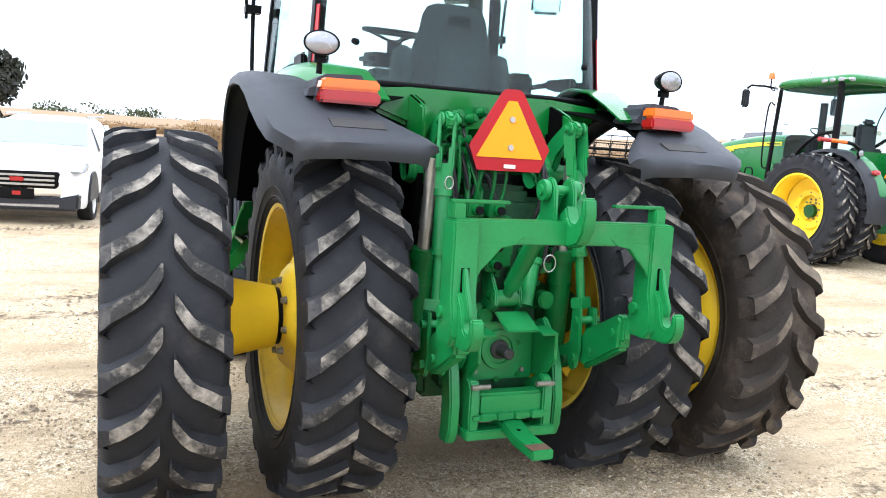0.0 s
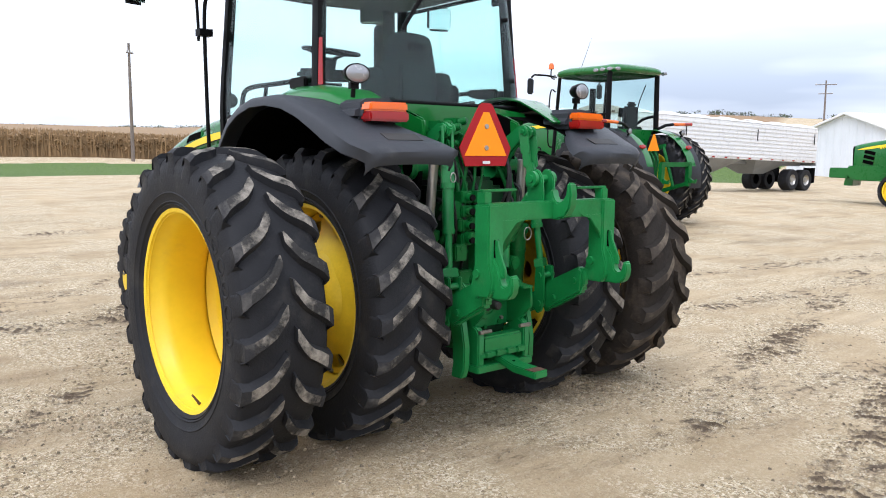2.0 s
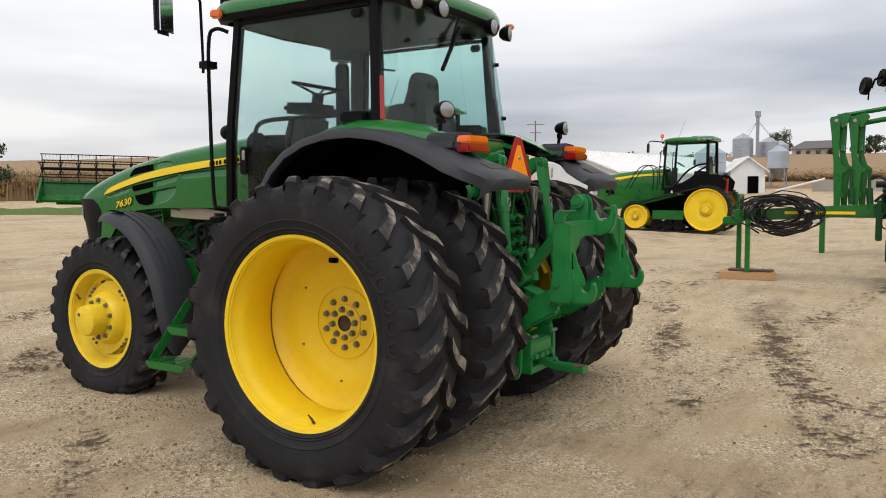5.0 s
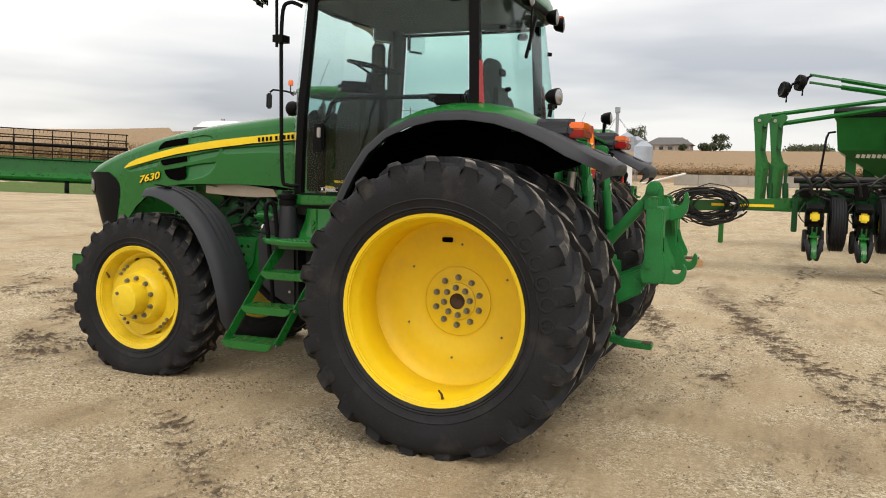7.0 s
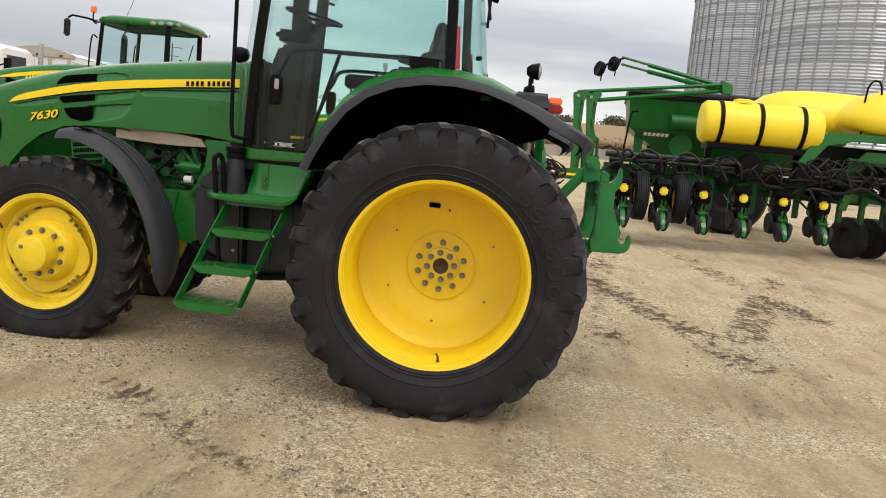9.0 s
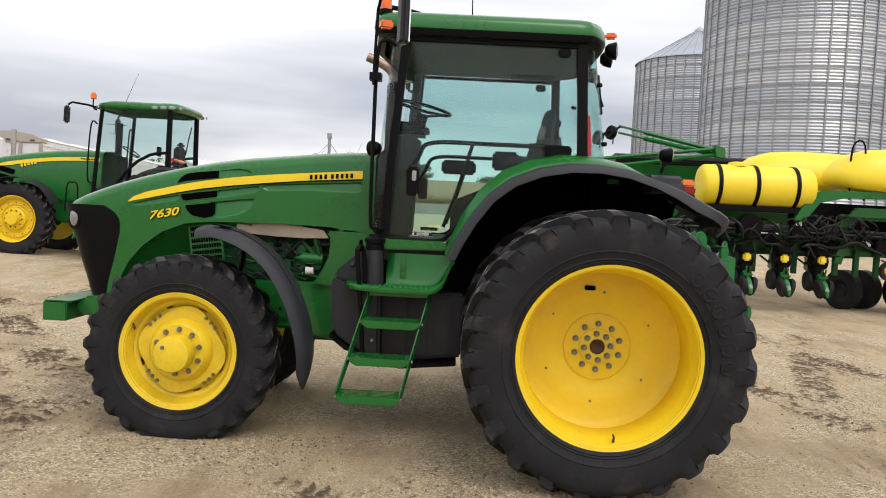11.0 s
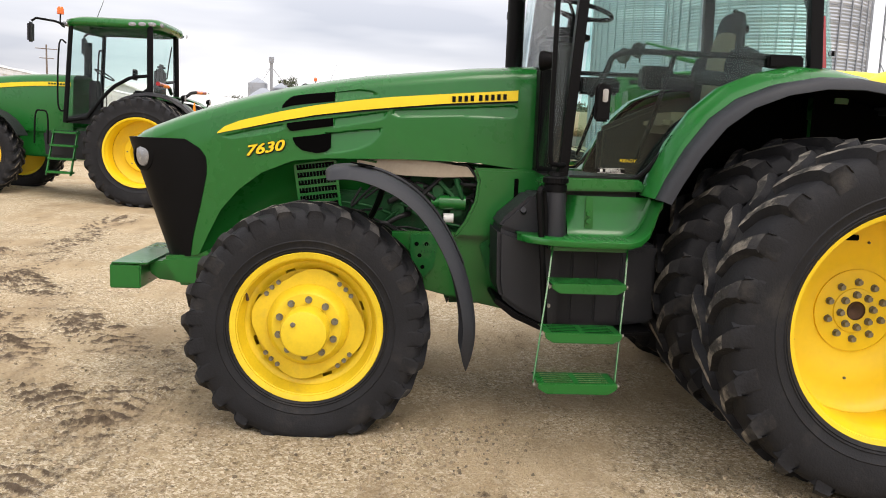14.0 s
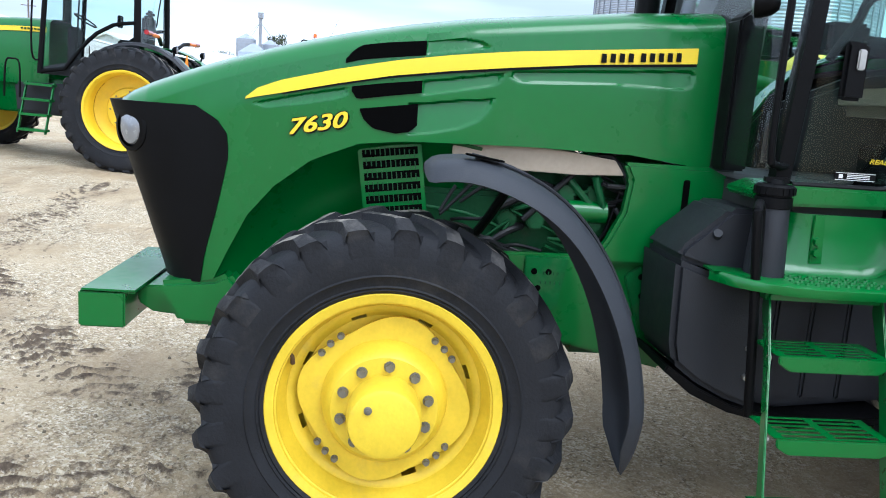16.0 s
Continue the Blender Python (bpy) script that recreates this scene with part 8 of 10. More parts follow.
# tractor on rubber tracks
T3 = thing("track_tractor", "green tractor on black rubber tracks with yellow wheels", "tractor", pose(25.0, 4.05, 0.03, 1.2, 0, 2), "green tractors")
for s in (-1, 1):
    line = []
    for i in range(15):
        a = radians(-90 + 195 * i / 14)
        line.append((-0.20 - 0.84 * math.cos(a), 0.85 + 0.84 * math.sin(a)))
    for i in range(15):
        a = radians(75 - 165 * i / 14)
        line.append((2.28 + 0.52 * math.cos(a), 0.54 + 0.52 * math.sin(a)))
    bm = B()
    for d0, d1 in ((1.0, 0.94),):
        outer = line
        inner = []
        c = Vector((1.2, 0.7))
        n = len(line)
        for i, p in enumerate(line):
            a, b = Vector(line[(i - 1) % n]), Vector(line[(i + 1) % n])
            t = (b - a).normalized()
            nrm = Vector((-t.y, t.x))
            if nrm.dot(c - Vector(p)) < 0:
                nrm = -nrm
            inner.append(tuple(Vector(p) + nrm * 0.05))
        rings = [[(s * x, p[0], p[1]) for p in poly] for x, poly in ((0.82, outer), (1.34, outer), (1.34, inner), (0.82, inner), (0.82, outer))]
        for r in rings:
            r.append(r[0])
        grid(bm, rings)
    belt = part("rubber_track", bm, RUBBER, T3, "black rubber track belt")
    total = 56
    for k in range(total):
        f = k / total * len(line)
        i = int(f)
        p = Vector(line[i]).lerp(Vector(line[(i + 1) % len(line)]), f - i)
        t = Vector(line[(i + 1) % len(line)]) - Vector(line[i])
        bm = B()
        box(bm, (s * 1.08, p.x, p.y), (0.50, 0.05, 0.09), Euler((math.atan2(t.y, t.x), 0, 0)))
        part("track_lug", bm, RUBBER, belt)
    bm = B()
    prism(bm, [(1.08, 1.42), (1.06, 1.58), (0.30, 2.08), (-0.55, 2.10), (-0.80, 1.85), (-0.75, 1.55), (-0.1, 1.30)], s * 0.78, s * 0.88, "x")
    part("cab_side_panel", bm, BLACK, T3, "black panel over the track", bevel=0.02)
    # slab added to close the gap, near black to paint the shade in it
    bm = B()
    prism(bm, [(2.2, 0.55), (2.1, 1.0), (0.3, 1.45), (-0.2, 1.5), (-0.2, 0.4)], s * 0.72, s * 0.80, "x")
    part("track_well", bm, DEEP, T3, "near-black slab for the shade inside the track")
    for y, z, r, lab in ((-0.20, 0.85, 0.75, "yellow drive wheel"), (2.28, 0.54, 0.44, "yellow front idler")):
        bm = B()
        lathe(bm, [(s * 0.86, r), (s * 1.30, r), (s * 1.32, r - 0.02), (s * 1.31, r - 0.05), (s * 1.24, r * 0.90), (s * 1.26, r * 0.55), (s * 1.22, r * 0.34), (s * 1.20, r * 0.30), (s * 1.28, r * 0.27), (s * 1.29, r * 0.16), (s * 1.34, r * 0.14), (s * 1.35, 0.0001)], 48, "x", centre=(0, y, z))
        w = part("track_wheel", bm, YELLOW, T3, lab)
        for k in range(10):
            a = k * math.tau / 10
            bm = B()
            cyl(bm, (s * 1.28, y + r * 0.22 * math.cos(a), z + r * 0.22 * math.sin(a)), (s * 1.315, y + r * 0.22 * math.cos(a), z + r * 0.22 * math.sin(a)), 0.018, 0.018, 6)
            part("wheel_bolt", bm, BOLT, w)
    for y in (0.74, 1.14, 1.54):
        bm = B()
        lathe(bm, [(s * 0.90, 0.20), (s * 1.25, 0.20), (s * 1.25, 0.12), (s * 1.22, 0.06), (s * 1.22, 0.0001)], 24, "x", centre=(0, y, 0.26))
        part("roller", bm, BLACK, T3, "black mid roller")
    bm = B()
    box(bm, (s * 1.0, 1.14, 0.62), (0.30, 1.15, 0.34))
    part("roller_frame", bm, GREEN, T3, bevel=0.03)
    bm = B()
    for k, (ya, yb) in enumerate(((1.6, 2.1), (1.75, 2.25))):
        tube(bm, bend([(s * 1.02, ya, 1.5), (s * 1.02, ya + 0.02, 2.3), (s * 1.02, yb, 2.32), (s * 1.02, yb + 0.5, 1.55)], 4), 0.018, 8)
    part("stair_rail", bm, BLACK, T3, "black stair handrails")
    for k in range(4):
        bm = B()
        box(bm, (s * 1.1, 2.3 + 0.18 * k, 1.5 - 0.22 * k), (0.35, 0.2, 0.03))
        part("step", bm, GREEN, T3)
modern_hood(T3, 1.45, 4.0, 2.30, 1.98, 1.15, 0.48)
bm = B()
prism(bm, [(-0.6, 0.8), (3.9, 0.8), (4.1, 1.0), (4.05, 1.28), (-0.3, 1.4)], -0.7, 0.7, "x")
part("chassis", bm, GREEN, T3, bevel=0.03)
bm = B()
box(bm, (0, 4.45, 1.02), (0.9, 0.62, 0.34))
prism(bm, [(4.0, 0.6), (4.3, 0.6), (4.2, 1.2), (4.0, 1.2)], -0.35, 0.35, "x")
part("weight_bracket", bm, GREEN, T3, bevel=0.02)
modern_cab(T3, -0.15, 1.42, 1.50, 3.14, 0.84)
rear_hitch(T3)
bm = B()
cyl(bm, (-0.75, -0.75, 1.5), (-0.75, -0.75, 1.95), 0.09, 0.09, 14)
part("fire_extinguisher", bm, RED, T3, "red fire extinguisher")

# white car
CAR = thing("car", "white sport utility car with a chrome grille", "car", pose(-2.80, 12.35, 0.36, -2.2, 0, 173))


def car_body():
    # stations along the car: y, half width at sill, half width at roof line, sill z, belt z, top z
    st = [(2.36, 0.62, 0.55, 0.40, 0.62, 0.80), (2.28, 0.82, 0.70, 0.30, 0.70, 0.98), (2.0, 0.93, 0.80, 0.26, 0.86, 1.06), (1.3, 0.96, 0.84, 0.26, 0.98, 1.13), (0.98, 0.96, 0.82, 0.26, 1.02, 1.20),
          (0.35, 0.96, 0.70, 0.26, 1.06, 1.63), (-0.3, 0.96, 0.67, 0.26, 1.08, 1.70), (-1.2, 0.96, 0.66, 0.26, 1.10, 1.69), (-1.95, 0.94, 0.64, 0.30, 1.12, 1.60), (-2.25, 0.92, 0.70, 0.36, 1.10, 1.20), (-2.40, 0.84, 0.70, 0.45, 0.9, 1.02)]
    rows = []
    for y, ws, wr, zs, zb, zt in st:
        rows.append([(-ws * 0.95, y, zs), (-ws, y, zs + 0.12), (-ws, y, (zs + zb) / 2 + 0.1), (-ws * 0.965, y, zb), (-(ws * 0.5 + wr * 0.5), y, zb + (zt - zb) * 0.45), (-wr, y, zt - 0.06), (-wr * 0.85, y, zt - 0.012), (0, y, zt)])
    return curved_skin(rows)


bm = car_body()
body = part("body", bm, WHITE, CAR, "glossy white body", smooth=40)
bm = B()
rows = [[(x, 0.94 - 0.58 * f + 0.02, 1.215 + 0.40 * f) for x in np.linspace(-0.80 + 0.11 * f, 0.80 - 0.11 * f, 9)] for f in np.linspace(0.03, 0.97, 5)]
grid(bm, rows)
part("windscreen", bm, material("car_glass", (0.20, 0.26, 0.30), 0.05, vary=0.05, coat=1.0), CAR, "reflecting windscreen")
DARKGLASS = material("dark_car_glass", (0.02, 0.022, 0.025), 0.06, vary=0.1, coat=1.0)
for s in (-1, 1):
    bm = B()
    for ya, yb in ((0.55, -0.25), (-0.33, -1.15), (-1.23, -1.85)):
        rows = [[(s * 0.945, y, 1.12), (s * (0.945 - 0.20), y if y < 0.4 else y - 0.28, 1.55)] for y in (ya, yb)]
        grid(bm, rows)
    thicken(bm, 0.02)
    part("side_window", bm, DARKGLASS, CAR, "dark side windows")
    bm = B()
    prism(bm, [(2.30, 0.86), (2.02, 0.98), (1.80, 0.985), (1.95, 0.86)], s * 0.60, s * 0.945, "x")
    part("headlight", bm, LAMP, CAR, "clear wraparound headlight", bevel=0.02)
    bm = B()
    box(bm, (s * 1.05, 0.72, 1.13), (0.20, 0.12, 0.14))
    part("door_mirror", bm, WHITE, CAR, bevel=0.04)
    bm = B()
    tube(bm, [(s * 0.66, 0.2, 1.70), (s * 0.66, -1.7, 1.70)], 0.02, 8)
    part("roof_rail", bm, STEEL, CAR)
    for y in (1.42, -1.42):
        bm = B()
        lathe(bm, [(s * 0.74, 0.20), (s * 0.74, 0.35), (s * 0.78, 0.37), (s * 0.94, 0.37), (s * 0.97, 0.34), (s * 0.97, 0.26)], 32, "x", centre=(0, y, 0.37))
        w = part("wheel", bm, RUBBER, CAR, "black tyre")
        bm = B()
        lathe(bm, [(s * 0.93, 0.26), (s * 0.96, 0.25), (s * 0.92, 0.22), (s * 0.94, 0.06), (s * 0.955, 0.0001)], 28, "x", centre=(0, y, 0.37), skip=lambda i, k: i == 2 and k % 4 in (1, 2))
        part("rim", bm, STEEL, w, "alloy rim")
        bm = B()
        arch = [(y + 0.46 * math.cos(a), 0.37 + 0.46 * math.sin(a)) for a in np.linspace(0, math.pi, 15)]
        prism(bm, arch, s * 0.90, s * 0.972, "x")
        part("wheel_arch", bm, PLASTIC, CAR)
    bm = B()
    box(bm, (s * 0.965, 0.0, 0.34), (0.03, 2.0, 0.16))
    part("sill_cladding", bm, PLASTIC, CAR, bevel=0.01)
bm = B()
prism(bm, [(-0.56, 0.60), (-0.60, 0.86), (0.60, 0.86), (0.56, 0.60)], 2.24, 2.385, "y")
gr = part("front_grille", bm, BLACK, CAR, "black grille with chrome bars", bevel=0.02)
for z in (0.66, 0.73, 0.80):
    bm = B()
    box(bm, (0, 2.39, z), (1.06, 0.03, 0.032))
    part("chrome_bar", bm, STEEL, gr, bevel=0.008)
bm = B()
box(bm, (0, 2.41, 0.74), (0.20, 0.02, 0.075))
part("badge", bm, RED, gr, "red plain badge", bevel=0.01)
bm = B()
prism(bm, [(-0.86, 0.26), (-0.88, 0.52), (-0.60, 0.46), (0.60, 0.46), (0.88, 0.52), (0.86, 0.26)], 2.10, 2.40, "y")
part("lower_bumper", bm, PLASTIC, CAR, "dark lower bumper", bevel=0.03)
bm = B()
box(bm, (0, 2.395, 0.335), (1.2, 0.03, 0.05))
part("skid_plate", bm, STEEL, CAR, bevel=0.01)
bm = B()
box(bm, (0, 2.415, 0.52), (0.50, 0.02, 0.16))
pl = part("number_plate", bm, BLACK, CAR, "black front plate with a red mark", bevel=0.006)
bm = B()
box(bm, (0, 2.428, 0.525), (0.12, 0.006, 0.06))
part("plate_mark", bm, RED, pl)

# ---- planter with yellow tanks ----
PX, PY0, ROWGAP = 9.4, -2.55, 0.762
PLANTER = thing("planter", "green folded row planter with yellow plastic tanks and black hoses", "planter")


def row_unit():
    """One row unit: yellow meter box, parallel arms, seed discs and press wheels. Its back looks along -x; base at the unit's foot."""
    u = thing("row_unit", "green planter row unit with a yellow box and black discs", "row unit", group="planter row units")
    bm = B()
    prism(bm, [(0.10, 1.02), (0.55, 1.02), (0.62, 0.62), (0.30, 0.52), (0.05, 0.70)], -0.07, 0.07, "y")
    part("shank", bm, GREEN, u, bevel=0.015)
    for z in (0.98, 0.72):
        for s in (-1, 1):
            bm = B()
            cyl(bm, (0.45, s * 0.10, z), (0.95, s * 0.10, z + 0.12), 0.022, 0.022, 8)
            part("parallel_arm", bm, GREEN, u)
    bm = B()
    box(bm, (-0.06, 0, 0.84), (0.12, 0.15, 0.16))
    part("meter_box", bm, TANK, u, "yellow seed meter box", bevel=0.03)
    bm = B()
    prism(bm, [(-0.15, 0.97), (-0.13, 0.925), (0.28, 0.925), (0.28, 1.07), (0.02, 1.07)], -0.135, 0.135, "y")
    part("meter_lid", bm, BLACK, u, bevel=0.02)
    bm = B()
    prism(bm, [(0.02, 0.50), (0.34, 0.50), (0.36, 0.93), (0.0, 0.93), (0.0, 0.76)], -0.10, 0.10, "y")
    part("unit_body", bm, BLACK, u, "black unit body", bevel=0.02)
    bm = B()
    cyl(bm, (0.12, -0.15, 0.80), (0.12, 0.15, 0.80), 0.15, 0.15, 24)
    part("meter_drum", bm, BLACK, u)
    for s in (-1, 1):
        bm = B()
        lathe(bm, [(s * 0.045, 0.20), (s * 0.06, 0.205), (s * 0.075, 0.19), (s * 0.06, 0.0001)], 28, "y", centre=(0.30, 0, 0.38))
        part("opener_disc", bm, BLACK, u, "black seed disc")
        bm = B()
        lathe(bm, [(s * 0.10, 0.10), (s * 0.10, 0.19), (s * 0.13, 0.205), (s * 0.17, 0.19), (s * 0.175, 0.10), (s * 0.15, 0.0001)], 24, "y", centre=(0.22, 0, 0.40))
        part("gauge_wheel", bm, RUBBER, u, "black gauge wheel")
        bm = B()
        lathe(bm, [(-0.03, 0.13), (-0.035, 0.18), (0.0, 0.195), (0.035, 0.18), (0.03, 0.13), (0.0, 0.0001)], 24, "y")
        bmesh.ops.transform(bm, matrix=pose(-0.20, s * 0.085, 0.27, -13 * s, 0, 0), verts=bm.verts)
        part("press_wheel", bm, RUBBER, u, "black closing wheel")
    bm = B()
    rows = []
    for x, z, w, hgt in ((0.10, 0.56, 0.05, 0.10), (-0.10, 0.44, 0.055, 0.12), (-0.28, 0.32, 0.062, 0.14), (-0.38, 0.22, 0.05, 0.13), (-0.42, 0.16, 0.030, 0.08)):
        rows.append([(x, -w, z - hgt / 2), (x, w, z - hgt / 2), (x, w * 0.8, z + hgt / 2), (x, -w * 0.8, z + hgt / 2), (x, -w, z - hgt / 2)])
    grid(bm, rows)
    bmesh.ops.remove_doubles(bm, verts=bm.verts, dist=0.0005)
    bmesh.ops.holes_fill(bm, edges=bm.edges)
    part("closing_arm", bm, GREEN, u, "bright green closing-wheel arm", bevel=0.012)
    for y in (-0.035, 0.035):
        bm = B()
        box(bm, (-0.16, y, 0.55), (0.04, 0.022, 0.24), Euler((0, radians(-20), 0)))
        part("spring_bar", bm, GREEN, u, bevel=0.005)
    bm = B()
    box(bm, (-0.20, 0, 0.50), (0.035, 0.17, 0.035))
    part("spring_cross", bm, GREEN, u, bevel=0.006)
    bm = B()
    tube(bm, bend([(0.10, 0.05, 1.20), (0.05, 0.12, 1.45), (0.25, 0.30, 1.60), (0.6, 0.42, 1.55)], 5), 0.026, 8)
    tube(bm, bend([(0.12, -0.06, 1.20), (0.0, -0.10, 1.40), (0.22, -0.28, 1.52), (0.6, -0.40, 1.48)], 5), 0.018, 8)
    part("seed_hose", bm, HOSE, u, "black seed hoses")
    rr = random.Random(2)
    for i in range(5):
        bm = B()
        y0 = rr.uniform(-0.18, 0.18)
        tube(bm, bend([(0.15, y0, 1.05), (0.02, y0 + rr.uniform(-0.1, 0.1), 0.85), (0.15, y0 + rr.uniform(-0.1, 0.1), 0.65)], 3), 0.010, 6)
        part("cable", bm, HOSE, u)
    return u


LIFT = 0.22
FIRST = row_unit()
FIRST.matrix_basis = pose(PX, PY0, LIFT)
for k in range(1, 6):
    copy_thing(FIRST, pose(PX + 0.05 * k, PY0 - ROWGAP * k, LIFT))
# support wheels between the units
for k, y in enumerate((PY0 - 0.5 * ROWGAP, PY0 - 1.5 * ROWGAP)):
    bm = B()
    lathe(bm, [(-0.12, 0.20), (-0.14, 0.36), (-0.11, 0.47), (0.0, 0.48), (0.11, 0.47), (0.14, 0.36), (0.12, 0.20)], 36, "y", centre=(PX + 0.42, y, 0.92))
    w = part("lift_wheel", bm, RUBBER, PLANTER, "ribbed black tyre")
    for dy in (-0.085, -0.042, 0, 0.042, 0.085):
        bm = B()
        lathe(bm, [(dy - 0.010, 0.474), (dy, 0.49), (dy + 0.010, 0.474)], 36, "y", centre=(PX + 0.42, y, 0.92))
        part("tread_rib", bm, RUBBER, w)
    bm = B()
    lathe(bm, [(-0.09, 0.19), (-0.03, 0.17), (-0.02, 0.0001)], 24, "y", centre=(PX + 0.42, y, 0.92))
    lathe(bm, [(0.09, 0.19), (0.03, 0.17), (0.02, 0.0001)], 24, "y", centre=(PX + 0.42, y, 0.92))
    part("rim", bm, YELLOW, w)
# toolbar, tongue and stand
bm = B()
box(bm, (PX + 0.95, -4.9, 1.32), (0.18, 5.4, 0.18))
box(bm, (PX + 0.75, -4.9, 1.62), (0.10, 5.2, 0.10))
part("toolbar", bm, GREEN_DULL, PLANTER, "green toolbar", bevel=0.012)
bm = B()
prism(bm, [(-5.85, 1.84), (-6.10, 2.30), (-6.35, 2.46), (-9.6, 2.50), (-9.6, 2.36), (-6.85, 2.32), (-6.35, 2.20), (-6.05, 1.80)], PX + 0.40, PX + 0.52, "x")
part("tank_frame", bm, GREEN, PLANTER, "green frame rail under the seed tanks", bevel=0.012)
# added dark box that hides the bright ground between the row units
bm = B()
box(bm, (PX + 1.15, -4.9, 1.30), (0.14, 5.3, 0.42))
part("dark_backing", bm, GREEN_DARK, PLANTER, "dark green backing box added behind the row units", bevel=0.015)
bm = B()
box(bm, (PX + 1.2, -8.0, 1.85), (0.30, 3.2, 0.75))
part("meter_bank", bm, BLACK, PLANTER, "black bank of seed meters under the tanks", bevel=0.03)
bm = B()
tube(bm, bend([(PX + 0.55, -2.2, 1.68), (PX + 0.5, -4.0, 1.70), (PX + 0.55, -6.0, 1.66), (PX + 0.6, -8.2, 1.62)], 6), 0.055, 10)
part("main_hose", bm, HOSE, PLANTER, "black hose along the toolbar")
bm = B()
tube(bm, bend([(PX + 0.45, -2.3, 1.58), (PX + 0.42, -4.2, 1.60), (PX + 0.45, -6.4, 1.58), (PX + 0.5, -8.4, 1.55)], 6), 0.035, 10)
part("main_hose", bm, HOSE, PLANTER, "black hose along the toolbar")
# tangle of hoses, hangers and dark boxes over the row units
rng = random.Random(12)
for i in range(64):
    bm = B()
    y0 = rng.uniform(-8.6, -2.2)
    ln = rng.uniform(0.25, 0.9)
    x0, z0 = PX + rng.uniform(0.15, 0.75), rng.uniform(1.25, 1.72)
    pts = [(x0, y0, z0), (x0 - 0.05, y0 - ln * 0.3, z0 + rng.uniform(-0.05, 0.18)), (x0 + rng.uniform(-0.1, 0.1), y0 - ln * 0.7, z0 + rng.uniform(-0.18, 0.1)), (x0, y0 - ln, z0 - rng.uniform(0.0, 0.25))]
    tube(bm, bend(pts, 4), rng.uniform(0.014, 0.032), 6)
    part("air_hose", bm, HOSE, PLANTER, "black air hose")
for i in range(14):
    bm = B()
    box(bm, (PX + rng.uniform(0.45, 0.8), -2.4 - 0.44 * i, rng.uniform(1.28, 1.62)), (0.24, rng.uniform(0.16, 0.34), rng.uniform(0.14, 0.30)))
    part("valve_box", bm, BLACK, PLANTER, "small black valve box", bevel=0.02)
for i in range(15):
    bm = B()
    box(bm, (PX + 0.72, -2.25 - 0.42 * i, 1.05), (0.10, 0.10, 0.62))
    part("hanger_bracket", bm, GREEN_DARK, PLANTER, bevel=0.01)
bm = B()
d = Vector((PX + 0.9, -2.35, 1.28)) - Vector((10.0, 0.05, 1.12))
mid = (Vector((PX + 0.9, -2.35, 1.28)) + Vector((10.0, 0.05, 1.12))) / 2
box(bm, mid, (0.16, d.length, 0.20), Euler((0.05, 0, math.atan2(-d.x, d.y))))
tongue = part("tongue", bm, GREEN, PLANTER, "green hitch tongue", bevel=0.01)
bm = B()
box(bm, (10.0, 0.06, 1.05), (0.16, 0.34, 0.14))
part("hitch_eye", bm, GREEN, tongue, bevel=0.02)
bm = B()
box(bm, mid + Vector((-0.10, -0.2, 0.0)), (0.006, 1.1, 0.05), Euler((0, 0, math.atan2(-d.x, d.y))))
part("tongue_decal", bm, DECAL, tongue)
for dy in (-0.18, 0.18):
    bm = B()
    box(bm, (10.0 + dy, -0.12 + dy * 0.6, 0.62), (0.08, 0.08, 0.96))
    part("stand_leg", bm, GREEN, PLANTER, "green stand leg", bevel=0.006)
bm = B()
box(bm, (10.05, -0.25, 0.165), (0.26, 0.75, 0.03))
part("stand_foot", bm, RUST, PLANTER, bevel=0.004)
WOODBLOCK = thing("timber_block", "raw timber block under the planter stand", "timber block", pose(10.0, -0.20, 0.0, 0, 0, 12))
for dx in (-0.12, 0.12):
    bm = B()
    box(bm, (dx, 0, 0.072), (0.22, 0.95, 0.14))
    part("beam", bm, WOOD, WOODBLOCK, bevel=0.008)
# coiled hoses on the tongue
rnd = random.Random(6)
for i in range(30):
    bm = B()
    cy, cz = -0.72 + rnd.uniform(-0.22, 0.22), 1.16 + rnd.uniform(-0.06, 0.10)
    ry, rz, ph, arc_ = rnd.uniform(0.38, 0.66), rnd.uniform(0.14, 0.34), rnd.uniform(0, 6.3), rnd.uniform(3.6, 6.1)
    x0, tw = 9.90 + rnd.uniform(-0.14, 0.10), rnd.uniform(-0.15, 0.15)
    pts = []
    for k in range(19):
        a = ph + arc_ * k / 18
        pts.append((x0 + tw * math.sin(a) + rnd.uniform(-0.01, 0.01), cy + ry * math.cos(a), cz + rz * math.sin(a) + rnd.uniform(-0.012, 0.012)))
    tube(bm, pts, rnd.uniform(0.009, 0.017), 6)
    part("hydraulic_hose", bm, HOSE, PLANTER, "black looped hydraulic hose")
for y, z in ((-1.15, 1.22), (-1.28, 1.05)):
    bm = B()
    cyl(bm, (9.80, y, z), (9.80, y - 0.10, z + 0.03), 0.03, 0.03, 10)
    part("hose_plug", bm, LABEL, PLANTER, "white hose end plug")
